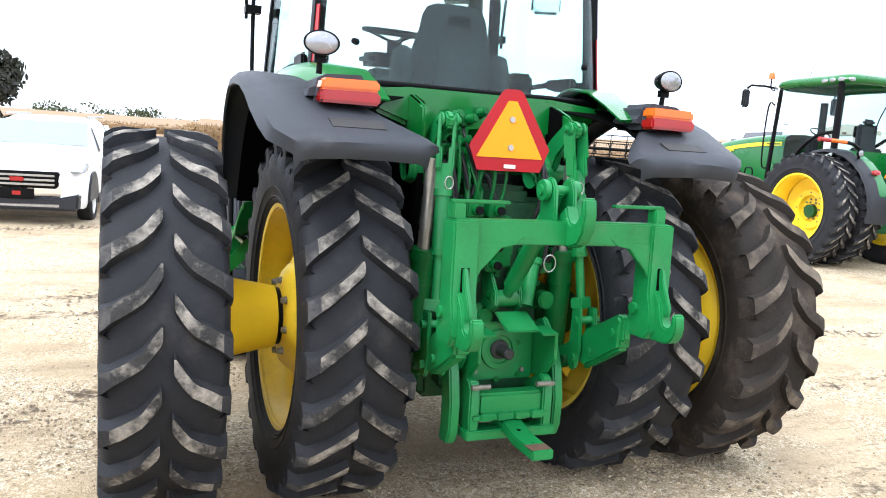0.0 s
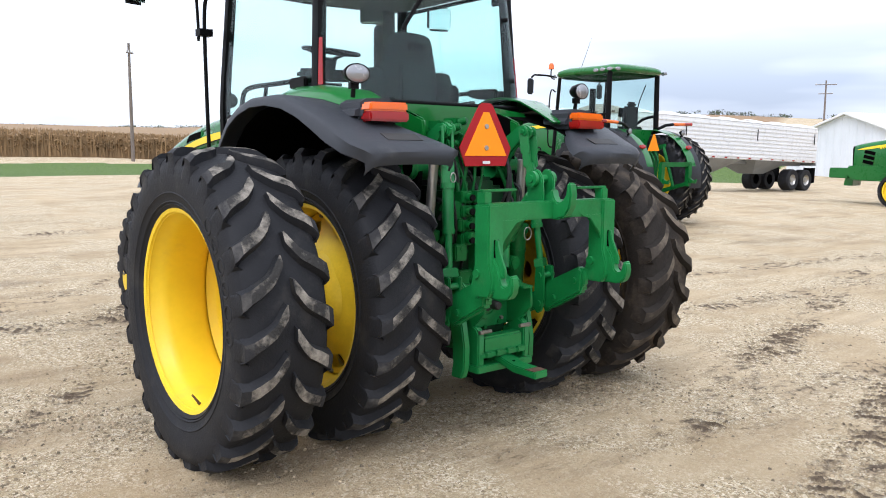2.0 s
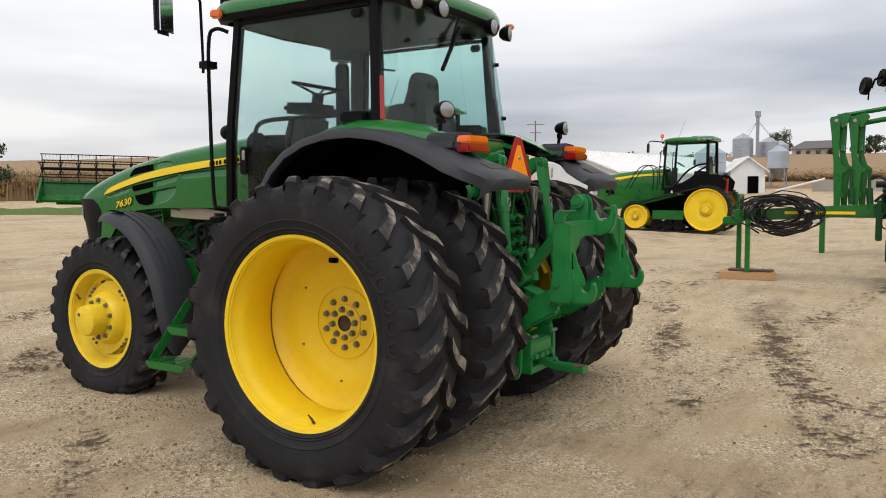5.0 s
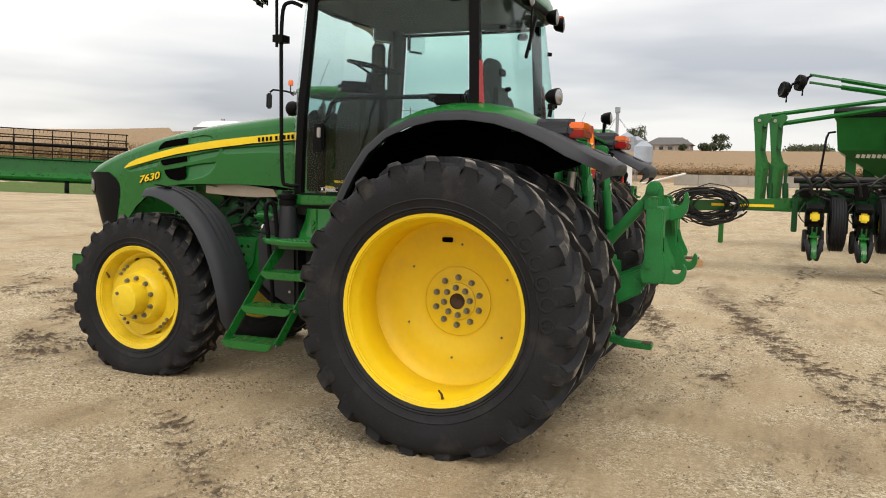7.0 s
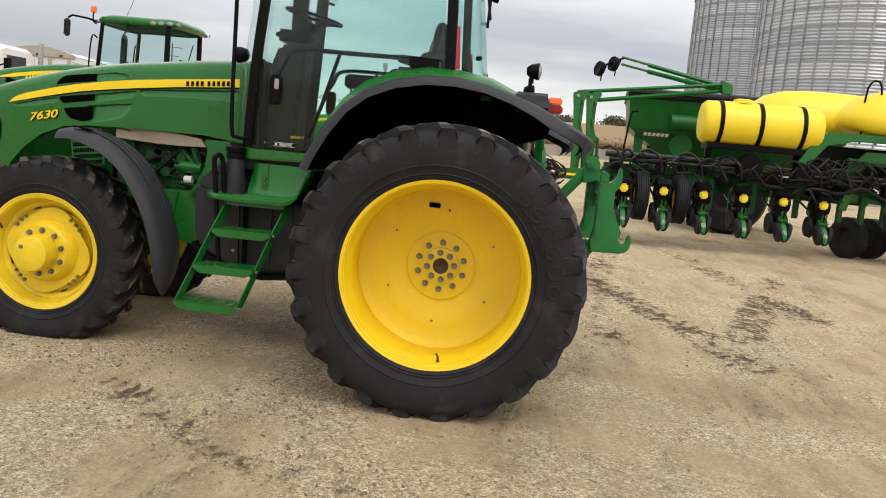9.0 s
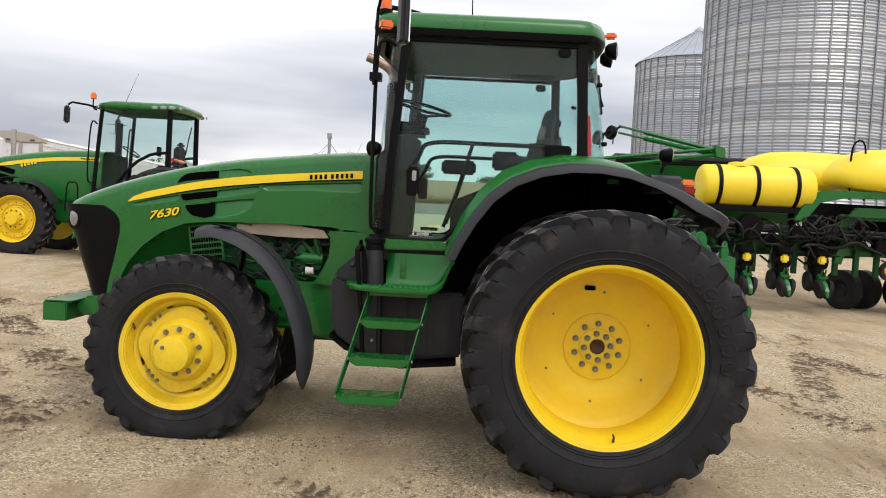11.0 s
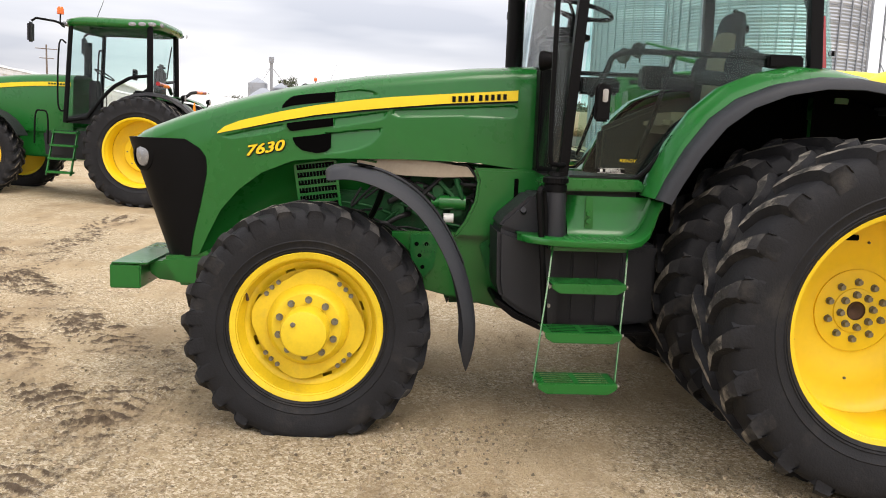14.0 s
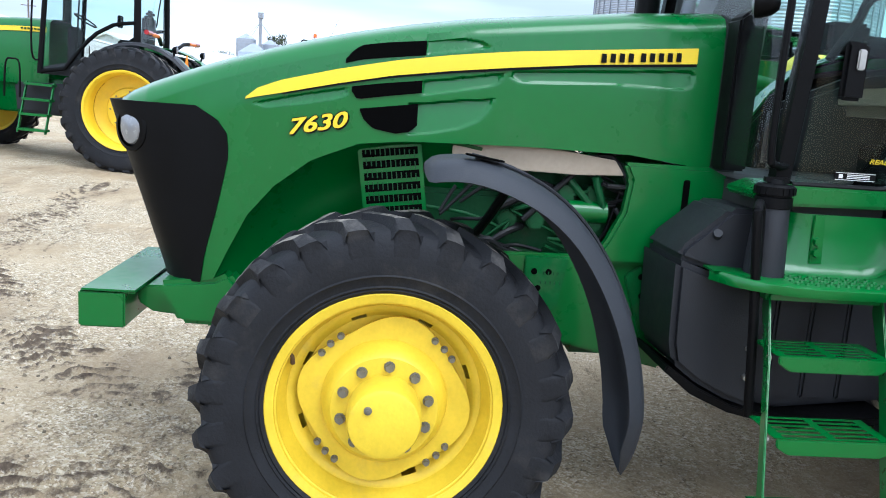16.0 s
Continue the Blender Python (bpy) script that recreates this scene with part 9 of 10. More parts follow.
# folded wing arms standing up
for i, (x, y) in enumerate(((PX + 0.92, -1.53), (PX + 1.08, -1.80))):
    bm = B()
    for dx, y in ((-0.115, y), (0.115, y - 0.09)):
        prism(bm, [(y + 0.075, 2.79), (y + 0.055, 2.84), (y - 0.075, 2.84), (y - 0.09, 2.75), (y - 0.075, 2.20), (y - 0.13, 2.02), (y - 0.21, 1.96), (y - 0.215, 1.91), (y - 0.14, 1.86), (y - 0.115, 1.30), (y - 0.02, 1.30), (y + 0.0, 2.05), (y + 0.045, 2.55)], x + dx - 0.018, x + dx + 0.018, "x")
    for z in (1.50, 2.30, 2.70):
        box(bm, (x, y - 0.04, z), (0.22, 0.05, 0.10))
    post = part("wing_post", bm, GREEN, PLANTER, "green upright wing post of paired plates", bevel=0.006)
    bm = B()
    prism(bm, [(y + 0.12, 2.70), (y + 0.12, 2.84), (y - 0.10, 2.91), (y - 0.16, 2.84), (y - 0.06, 2.66)], x - 0.09, x + 0.09, "x")
    part("pivot_block", bm, GREEN, post, bevel=0.012)
    bm = B()
    cyl(bm, (x - 0.16, y + 0.06, 2.77), (x + 0.16, y + 0.06, 2.77), 0.030, 0.035, 12)
    part("pivot_pin", bm, STEEL, post)
    bm = B()
    cyl(bm, (x, y - 0.18, 1.62), (x, y - 0.20, 1.34), 0.055, 0.055, 14)
    cyl(bm, (x, y - 0.18, 1.62), (x, y - 0.18, 1.93), 0.028, 0.028, 12)
    part("fold_cylinder", bm, GREEN_DARK, post, "green fold cylinder")
for y0, z0, y1, z1, r in ((-1.55, 2.86, -4.5, 3.26, 0.042), (-1.85, 2.71, -4.5, 3.14, 0.046)):
    bm = B()
    cyl(bm, (PX + 1.05, y0, z0), (PX + 1.25, y1, z1), r, r, 4)
    part("wing_strut", bm, GREEN, PLANTER, "long green wing strut", bevel=0.006)
bm = B()
prism(bm, [(-4.40, 3.33), (-4.62, 3.27), (-4.64, 3.06), (-4.44, 3.08)], PX + 1.15, PX + 1.35, "x")
part("strut_bracket", bm, GREEN, PLANTER, bevel=0.01)
for z0, z1, z2 in ((3.64, 3.52, 3.22), (3.50, 3.39, 3.13)):
    bm = B()
    cyl(bm, (PX + 1.25, -2.38, z0), (PX + 1.27, -3.0, z1), 0.026, 0.026, 6)
    cyl(bm, (PX + 1.27, -2.92, z1 + 0.01), (PX + 1.30, -4.5, z2), 0.045, 0.045, 4)
    part("marker_arm", bm, GREEN, PLANTER, "green row marker arm", bevel=0.004)
for y, z in ((-1.95, 3.37), (-2.22, 3.49)):
    bm = B()
    lathe(bm, [(-0.060, 0.140), (-0.045, 0.150), (0.035, 0.150), (0.050, 0.135), (0.020, 0.06), (0.015, 0.0001)], 24, "y")
    bmesh.ops.transform(bm, matrix=pose(PX + 1.22, y, z, 10, 0, 25), verts=bm.verts)
    wheel = part("marker_wheel", bm, BLACK, PLANTER, "dusty black marker wheel")
    bm = B()
    tube(bm, [(PX + 1.22, y, z), (PX + 1.24, y - 0.10, z - 0.03), (PX + 1.25, y - 0.14, z + 0.10), (PX + 1.25, -2.42, 3.62)], 0.022, 8)
    cyl(bm, (PX + 1.22, y - 0.06, z), (PX + 1.22, y - 0.05, z - 0.24), 0.014, 0.014, 6)
    part("wheel_arm", bm, BLACK, wheel)
bm = B()
tube(bm, [(PX + 1.6, -2.64, 1.45), (PX + 1.75, -2.76, 2.50), (PX + 1.78, -2.80, 2.60), (PX + 1.80, -2.92, 2.62)], 0.022, 8)
part("marker_pole", bm, BLACK, PLANTER, "thin black leaning pole")
# round liquid tank
TANKX, TANKZ = PX + 0.70, 2.47
bm = B()
lathe(bm, [(-3.98, 0.0001), (-3.97, 0.22), (-3.99, 0.36), (-4.06, 0.415), (-4.4, 0.43), (-5.1, 0.43), (-5.9, 0.43), (-6.18, 0.415), (-6.24, 0.36), (-6.23, 0.22), (-6.24, 0.0001)], 40, "y", centre=(TANKX, 0, TANKZ))
tank = part("liquid_tank", bm, TANK, PLANTER, "yellow round plastic tank", smooth=50)
for y in (-4.30, -5.05, -5.85):
    bm = B()
    lathe(bm, [(y - 0.04, 0.434), (y - 0.04, 0.442), (y + 0.04, 0.442), (y + 0.04, 0.434)], 40, "y", centre=(TANKX, 0, TANKZ))
    part("tank_strap", bm, BLACK, tank, "black tank strap")
bm = B()
lathe(bm, [(0.40, 0.20), (0.47, 0.19), (0.49, 0.12), (0.495, 0.0001)], 24, "z", centre=(TANKX, -4.75, TANKZ))
part("tank_lid", bm, TANK, tank)
bm = B()
box(bm, (TANKX, -5.1, TANKZ - 0.45), (0.55, 2.0, 0.12))
for y in (-4.2, -5.9):
    box(bm, (TANKX, y, 1.72), (0.12, 0.12, 0.55))
part("tank_cradle", bm, BLACK, PLANTER, bevel=0.02)
bm = B()
lathe(bm, [(PX + 0.30, 0.0001), (PX + 0.29, 0.24), (PX + 0.36, 0.26), (PX + 0.5, 0.26)], 28, "x", centre=(0, -4.95, 1.66))
part("vacuum_fan", bm, BLACK, PLANTER, "round black fan housing")
# big central seed tanks
for i, (yc, xo) in enumerate(((-8.35, 0.0), (-6.95, 1.5))):
    bm = B()
    rows = []
    for z, wx, wy in ((2.48, 0.60, 1.20), (2.54, 0.72, 1.45), (2.64, 0.76, 1.60), (2.76, 0.76, 1.64), (2.88, 0.74, 1.62), (3.10, 0.66, 1.46), (3.24, 0.56, 1.28), (3.34, 0.40, 0.95), (3.38, 0.2, 0.5), (3.385, 0.0, 0.0)):
        rows.append([(PX + 1.0 + xo + wx * math.copysign(abs(math.cos(a)) ** 0.6, math.cos(a)), yc + wy * math.copysign(abs(math.sin(a)) ** 0.6, math.sin(a)), z) for a in np.linspace(0, math.tau, 33)])
    grid(bm, rows)
    bmesh.ops.remove_doubles(bm, verts=bm.verts, dist=0.001)
    st = part("seed_tank", bm, TANK, PLANTER, "large rounded yellow seed tank", smooth=55)
    if i == 0:
        bm = B()
        box(bm, (PX + 0.262, yc - 0.10, 2.88), (0.02, 1.2, 0.22), Euler((0, radians(12), 0)))
        sg = part("tank_panel", bm, GREEN, st)
        for k in range(9):
            bm = B()
            box(bm, (PX + 0.245, yc + 0.32 - 0.10 * k, 2.90), (0.008, 0.06, 0.07), Euler((0, radians(12), 0)))
            part("lettering_bar", bm, DECAL, sg)
# centre frame, wheels and braces
bm = B()
box(bm, (PX + 0.8, -8.2, 1.95), (0.14, 2.6, 0.12))
for y in (-7.0, -8.1, -9.4):
    box(bm, (PX + 0.7, y, 1.45), (0.14, 0.16, 0.95), Euler((radians(14), 0, 0)))
prism(bm, [(-6.6, 1.5), (-7.2, 2.15), (-9.4, 2.15), (-9.6, 1.95), (-7.3, 1.95), (-6.8, 1.45)], PX + 0.62, PX + 0.72, "x")
box(bm, (PX + 0.9, -8.3, 1.25), (0.25, 3.0, 0.2))
part("centre_frame", bm, GREEN, PLANTER, "green centre frame", bevel=0.01)
for x, y, r in ((PX + 1.3, -7.35, 0.42), (PX + 1.6, -7.9, 0.42), (PX + 1.1, -8.55, 0.45), (PX + 1.3, -9.1, 0.45), (PX + 0.8, -9.7, 0.45)):
    bm = B()
    lathe(bm, [(-0.12, r * 0.5), (-0.13, r * 0.8), (-0.10, r), (0.10, r), (0.13, r * 0.8), (0.12, r * 0.5), (0.04, r * 0.3), (0.04, 0.0001)], 32, "y", centre=(x, y, r + 0.0))
    bmesh.ops.rotate(bm, cent=(x, y, r), matrix=Matrix.Rotation(radians(25), 3, "Z"), verts=bm.verts)
    part("transport_wheel", bm, RUBBER, PLANTER, "black transport tyre")
for y in (-7.55, -7.95):
    bm = B()
    lathe(bm, [(PX - 0.15, 0.0001), (PX - 0.15, 0.10), (PX - 0.10, 0.12), (PX - 0.05, 0.12)], 24, "x", centre=(0, y, 0.92))
    g = part("gauge_hub", bm, YELLOW, PLANTER, "yellow wheel hub")
    bm = B()
    lathe(bm, [(PX - 0.12, 0.12), (PX - 0.14, 0.18), (PX - 0.05, 0.19), (PX + 0.0, 0.15)], 24, "x", centre=(0, y, 0.92))
    part("rubber_ring", bm, RUBBER, g)
for i in range(22):
    bm = B()
    y0 = rnd.uniform(-9.2, -6.2)
    pts = [(PX + 0.5 + rnd.uniform(-0.1, 0.1), y0, 1.95), (PX + 0.35, y0 + rnd.uniform(-0.4, 0.4), 1.7 + rnd.uniform(-0.15, 0.2)), (PX + 0.5, y0 + rnd.uniform(-0.6, 0.6), 1.4 + rnd.uniform(-0.1, 0.1))]
    tube(bm, bend(pts, 4), rnd.uniform(0.014, 0.03), 6)
    part("air_hose", bm, HOSE, PLANTER, "black air hose")
for k in range(3):
    u = copy_thing(FIRST, pose(PX + 0.35, PY0 - ROWGAP * (7.6 + k * 0.9), LIFT + 0.02, 0, 0, 8))
bm = B()
tube(bm, bend([(PX + 0.6, -7.0, 2.3), (PX + 0.6, -7.0, 3.35), (PX + 0.6, -7.25, 3.40), (PX + 0.6, -7.3, 2.3)], 4), 0.02, 8)
part("ladder_rail", bm, BLACK, PLANTER, "black ladder handrail")

# ---- grain cart behind ----
CART = thing("grain_cart", "large green grain cart with a black rolled tarp", "grain cart", pose(15.6, -5.9, 0, 0, 0, -6))
bm = B()
rows = []
for z, wx, wy in ((1.25, 0.35, 0.90), (2.40, 1.42, 2.56), (3.06, 1.50, 2.62), (3.12, 1.53, 2.65), (3.14, 1.50, 2.62), (3.12, 1.45, 2.58)):
    rows.append([(wx, wy, z), (-wx, wy, z), (-wx, -wy, z), (wx, -wy, z), (wx, wy, z)])
grid(bm, rows)
bmesh.ops.remove_doubles(bm, verts=bm.verts, dist=0.001)
part("hopper", bm, CART_GREEN, CART, "green sloping hopper", smooth=20)
bm = B()
prism(bm, [(-1.56, 3.12), (-1.56, 3.24), (-1.45, 3.34), (-0.9, 3.42), (0.9, 3.42), (1.45, 3.34), (1.56, 3.24), (1.56, 3.12)], -2.68, 2.68, "y")
part("tarp", bm, BLACK, CART, "black tarp over the hopper", bevel=0.03)
for k in range(6):
    bm = B()
    box(bm, (-1.325, 2.14 - 0.105 * k, 2.27), (0.012, 0.075, 0.10), Euler((radians(12), radians(-43), 0)))
    part("lettering_bar", bm, LABEL, CART)
bm = B()
prism(bm, [(2.36, 1.20), (2.20, 1.20), (2.16, 2.30), (2.40, 2.36)], -1.15, -0.95, "x")
part("hopper_leg", bm, CART_GREEN, CART, "green hopper leg", bevel=0.01)
bm = B()
cyl(bm, (-1.2, -0.3, 2.6), (-1.55, 1.6, 2.6), 0.20, 0.20, 18)
cyl(bm, (-1.15, 1.25, 2.05), (-1.35, 1.25, 2.05), 0.28, 0.28, 20)
part("unload_auger", bm, CART_GREEN, CART, "green auger tube")
bm = B()
box(bm, (0, 0, 1.1), (1.2, 4.0, 0.25))
box(bm, (-0.5, 1.9, 1.55), (0.2, 0.25, 1.0))
box(bm, (-0.5, -1.9, 1.55), (0.2, 0.25, 1.0))
part("cart_frame", bm, CART_GREEN, CART, bevel=0.02)
for s in (-1, 1):
    bm = B()
    lathe(bm, [(s * 1.2, 0.40), (s * 1.2, 0.85), (s * 1.35, 0.93), (s * 1.65, 0.93), (s * 1.8, 0.85), (s * 1.8, 0.42), (s * 1.6, 0.30), (s * 1.6, 0.0001)], 40, "x", centre=(0, 0, 0.93))
    part("cart_wheel", bm, RUBBER, CART, "wide black tyre")
bm = B()
box(bm, (0.6, 4.1, 1.0), (0.25, 2.6, 0.2))
box(bm, (0.6, 5.3, 0.5), (0.12, 0.12, 1.0))
part("cart_tongue", bm, GREEN, CART, bevel=0.02)

# ---- trailer and truck ----


def along(a, b):
    """A pose at a whose +y looks towards b."""
    d = Vector((b[0] - a[0], b[1] - a[1], 0))
    za, zb = ground_z(*a), ground_z(*b)
    return pose(a[0], a[1], za, math.degrees(math.atan2(zb - za, d.length)), 0, math.degrees(math.atan2(-d.x, d.y)))


TRAIL = thing("grain_trailer", "white corrugated hopper trailer with red marker lamps", "trailer", along((36.2, 16.2), (21.2, 17.0)))
L = 14.4
bm = B()
box(bm, (0, L / 2, 2.20), (2.5, L, 1.66))
body = part("trailer_box", bm, WHITE, TRAIL, "white ribbed trailer side", bevel=0.02)
for s in (-1, 1):
    for k in range(9):
        bm = B()
        box(bm, (s * 1.262, L / 2, 1.50 + 0.168 * k), (0.03, L - 0.1, 0.05))
        part("side_rib", bm, WHITE, body)
    for k in range(14):
        bm = B()
        box(bm, (s * 1.28, 0.3 + k * 0.9, 1.42), (0.02, 0.16, 0.05))
        part("marker_lamp", bm, RED, body)
    for y in (0.35, L * 0.36, L * 0.72):
        bm = B()
        box(bm, (s * 1.285, y, 2.50), (0.02, 0.05, 0.5))
        part("tarp_strap", bm, BLACK, body)
bm = B()
for k in range(7):
    tube(bm, bend([(-1.25, 0.1 + k * 2.05, 3.04), (0, 0.1 + k * 2.05, 3.28), (1.25, 0.1 + k * 2.05, 3.04)], 4), 0.03, 6)
rows = [[(-1.27, y, 3.03), (-0.7, y, 3.16 + 0.03 * math.sin(y * 3)), (0, y, 3.21 + 0.03 * math.sin(y * 2)), (0.7, y, 3.16), (1.27, y, 3.03)] for y in np.linspace(0, L, 20)]
grid(bm, rows)
part("trailer_tarp", bm, LABEL, TRAIL, "pale roll tarp", smooth=60)
# front wall: pale panels between posts, under the rounded cap that the tarp rolls against
bm = B()
prism(bm, [(-1.28, 2.92), (-1.28, 3.06), (-0.9, 3.20), (-0.4, 3.29), (0, 3.31), (0.4, 3.29), (0.9, 3.20), (1.28, 3.06), (1.28, 2.92)], L - 0.25, L + 0.06, "y")
part("end_cap", bm, SIDING, TRAIL, "beige rounded end cap", bevel=0.02)
for x in (-1.2, -0.45, 0.40, 1.2):
    bm = B()
    box(bm, (x, L + 0.03, 2.14), (0.12, 0.07, 1.55))
    part("front_post", bm, SIDING, TRAIL, bevel=0.01)
for x in (-0.9, 0.0, 0.85):
    bm = B()
    box(bm, (x, L + 0.065, 3.00), (0.16, 0.02, 0.06))
    part("reflector", bm, RUST, TRAIL)
bm = B()
box(bm, (0, L / 2, 1.28), (1.1, L - 0.4, 0.18))
box(bm, (0, 0.02, 1.33), (2.5, 0.1, 0.2))
for y in (3.6, 7.6):
    rows = [[(-1.2, y - 1.5, 1.40), (1.2, y - 1.5, 1.40), (1.2, y + 1.5, 1.40), (-1.2, y + 1.5, 1.40), (-1.2, y - 1.5, 1.40)], [(-0.4, y - 0.4, 0.75), (0.4, y - 0.4, 0.75), (0.4, y + 0.4, 0.75), (-0.4, y + 0.4, 0.75), (-0.4, y - 0.4, 0.75)]]
    grid(bm, rows)
part("trailer_frame", bm, GALV_DARK, TRAIL, "grey frame and hopper bottoms")
for y in (0.75, 1.95):
    for s in (-1, 1):
        bm = B()
        lathe(bm, [(s * 0.72, 0.25), (s * 0.72, 0.46), (s * 0.78, 0.51), (s * 1.2, 0.51), (s * 1.24, 0.46), (s * 1.22, 0.26)], 32, "x", centre=(0, y, 0.51))
        w = part("trailer_wheel", bm, RUBBER, TRAIL, "black truck tyre")
        bm = B()
        lathe(bm, [(s * 1.22, 0.26), (s * 1.15, 0.22), (s * 1.12, 0.12), (s * 1.2, 0.10), (s * 1.21, 0.0001)], 24, "x", centre=(0, y, 0.51))
        part("rim", bm, STEEL, w, "bright rim")
for s in (-1, 1):
    bm = B()
    box(bm, (s * 0.95, 0.05, 0.75), (0.6, 0.02, 0.75))
    part("mud_flap", bm, BLACK, TRAIL)
bm = B()
box(bm, (0.5, L - 3.0, 0.65), (0.12, 0.12, 1.2))
part("landing_leg", bm, GALV_DARK, TRAIL)
bm = B()
box(bm, (-0.5, L - 3.0, 0.65), (0.12, 0.12, 1.2))
part("landing_leg", bm, GALV_DARK, TRAIL)

TRUCK = thing("truck", "white conventional road truck with a silver stack", "truck", along((20.6, 17.0), (10.0, 17.5)))
bm = curved_skin([[(-1.05, y, zs), (-1.05, y, (zs + zt) / 2), (-w, y, zt - 0.12), (-w * 0.8, y, zt), (0, y, zt + 0.03)] for y, zs, zt, w in
                  ((0.4, 0.7, 2.75, 1.0), (0.6, 0.7, 2.95, 1.0), (1.9, 0.7, 2.98, 1.0), (2.15, 0.7, 2.85, 0.95), (2.65, 0.7, 1.98, 0.95), (3.9, 0.7, 1.80, 0.85), (4.5, 0.72, 1.62, 0.75), (4.65, 0.8, 1.3, 0.7))])
part("truck_body", bm, WHITE, TRUCK, "white cab and hood", smooth=35)
bm = B()
rows = [[(x, 2.18 + 0.46 * (1 - f) + 0.03, 2.0 + 0.80 * f) for x in np.linspace(-0.9, 0.9, 5)] for f in (0.05, 0.95)]
grid(bm, rows)
for s in (-1, 1):
    grid(bm, [[(s * 1.04, 0.9, 1.95), (s * 1.03, 0.9, 2.65)], [(s * 1.04, 1.9, 1.95), (s * 1.03, 1.85, 2.65)]])
part("cab_window", bm, DARKGLASS, TRUCK, "dark truck windows")
for s in (-1, 1):
    bm = B()
    cyl(bm, (s * 1.15, 0.3, 0.9), (s * 1.15, 0.3, 3.2), 0.08, 0.08, 12)
    part("truck_stack", bm, STEEL, TRUCK, "silver exhaust stack")
    for y in (-0.9, 0.35, 3.7):
        bm = B()
        lathe(bm, [(s * 0.75, 0.25), (s * 0.75, 0.46), (s * 0.8, 0.51), (s * 1.1, 0.51), (s * 1.13, 0.45), (s * 1.05, 0.25), (s * 1.02, 0.0001)], 28, "x", centre=(0, y, 0.51))
        part("truck_wheel", bm, RUBBER, TRUCK)
    bm = B()
    tube(bm, [(s * 1.05, 2.2, 2.3), (s * 1.35, 2.3, 2.35)], 0.03, 6)
    box(bm, (s * 1.38, 2.3, 2.3), (0.2, 0.1, 0.45))
    part("truck_mirror", bm, BLACK, TRUCK)
bm = B()
box(bm, (0, 0.5, 0.8), (0.9, 6.5, 0.25))
box(bm, (0, 4.66, 1.1), (1.2, 0.05, 0.7))
part("truck_frame", bm, BLACK, TRUCK)

# ---- combine header on the grass ----
HEAD = thing("combine_header", "green grain header with a black slatted reel, parked on grass", "header", along((27.5, 38.0), (24.0, 42.0)) @ pose(0, 0, 0, 0, 0, 95))
HL = 12.0
bm = B()
prism(bm, [(-0.4, 0.9), (0.5, 0.75), (0.55, 0.9), (-0.2, 1.2), (-0.25, 2.05), (-0.4, 2.05)], -HL / 2, HL / 2, "x")
part("header_back", bm, GREEN, HEAD, "green header back sheet", bevel=0.02)
for k in range(9):
    bm = B()
    box(bm, (-HL / 2 + 0.4 + k * 1.4, -0.50, 1.35), (0.25, 0.25, 0.8))
    part("header_bracket", bm, GREEN_DARK, HEAD, bevel=0.03)
bm = B()
cyl(bm, (-HL / 2, 0.25, 2.75), (HL / 2, 0.25, 2.75), 0.11, 0.09, 12)
reel = part("reel_tube", bm, BLACK, HEAD, "black reel tube")
for k in range(13):
    for a in range(3):
        an = a * math.pi / 3 + 0.4
        bm = B()
        x = -HL / 2 + 0.1 + k * (HL - 0.2) / 12
        cyl(bm, (x, 0.25 + 0.85 * math.cos(an), 2.75 + 0.85 * math.sin(an)), (x, 0.25 - 0.85 * math.cos(an), 2.75 - 0.85 * math.sin(an)), 0.03, 0.03, 6)
        part("reel_spoke", bm, BLACK, reel)
for a in range(6):
    an = a * math.pi / 3 + 0.4
    bm = B()
    cyl(bm, (-HL / 2, 0.25 + 0.85 * math.cos(an), 2.75 + 0.85 * math.sin(an)), (HL / 2, 0.25 + 0.85 * math.cos(an), 2.75 + 0.85 * math.sin(an)), 0.03, 0.03, 6)
    for k in range(60):
        x = -HL / 2 + 0.1 + k * 0.2
        box(bm, (x, 0.25 + 0.85 * math.cos(an), 2.67 + 0.85 * math.sin(an)), (0.012, 0.012, 0.18))
    part("reel_bat", bm, BLACK, reel)
for s in (-1, 1):
    bm = B()
    prism(bm, [(-0.4, 0.7), (0.9, 0.7), (1.2, 0.85), (0.6, 1.5), (-0.2, 2.2), (-0.4, 2.2)], s * HL / 2, s * (HL / 2 + 0.12), "x")
    part("end_shield", bm, GREEN, HEAD, bevel=0.03)
    bm = B()
    lathe(bm, [(s * 2.6, 0.2), (s * 2.6, 0.4), (s * 2.75, 0.42), (s * 2.85, 0.4), (s * 2.85, 0.0001)], 24, "x", centre=(0, -0.3, 0.42))
    part("header_wheel", bm, RUBBER, HEAD)
bm = B()
box(bm, (0, -0.2, 0.72), (HL - 1.5, 0.2, 0.2))
box(bm, (2.7, -0.25, 0.5), (0.15, 0.5, 0.3))
box(bm, (-2.7, -0.25, 0.5), (0.15, 0.5, 0.3))
part("transport_beam", bm, GREEN_DARK, HEAD)
bm = B()
box(bm, (1.2, -0.52, 1.95), (0.35, 0.05, 0.08))
part("rear_reflector", bm, RED, HEAD)

# ---- grain bins ----


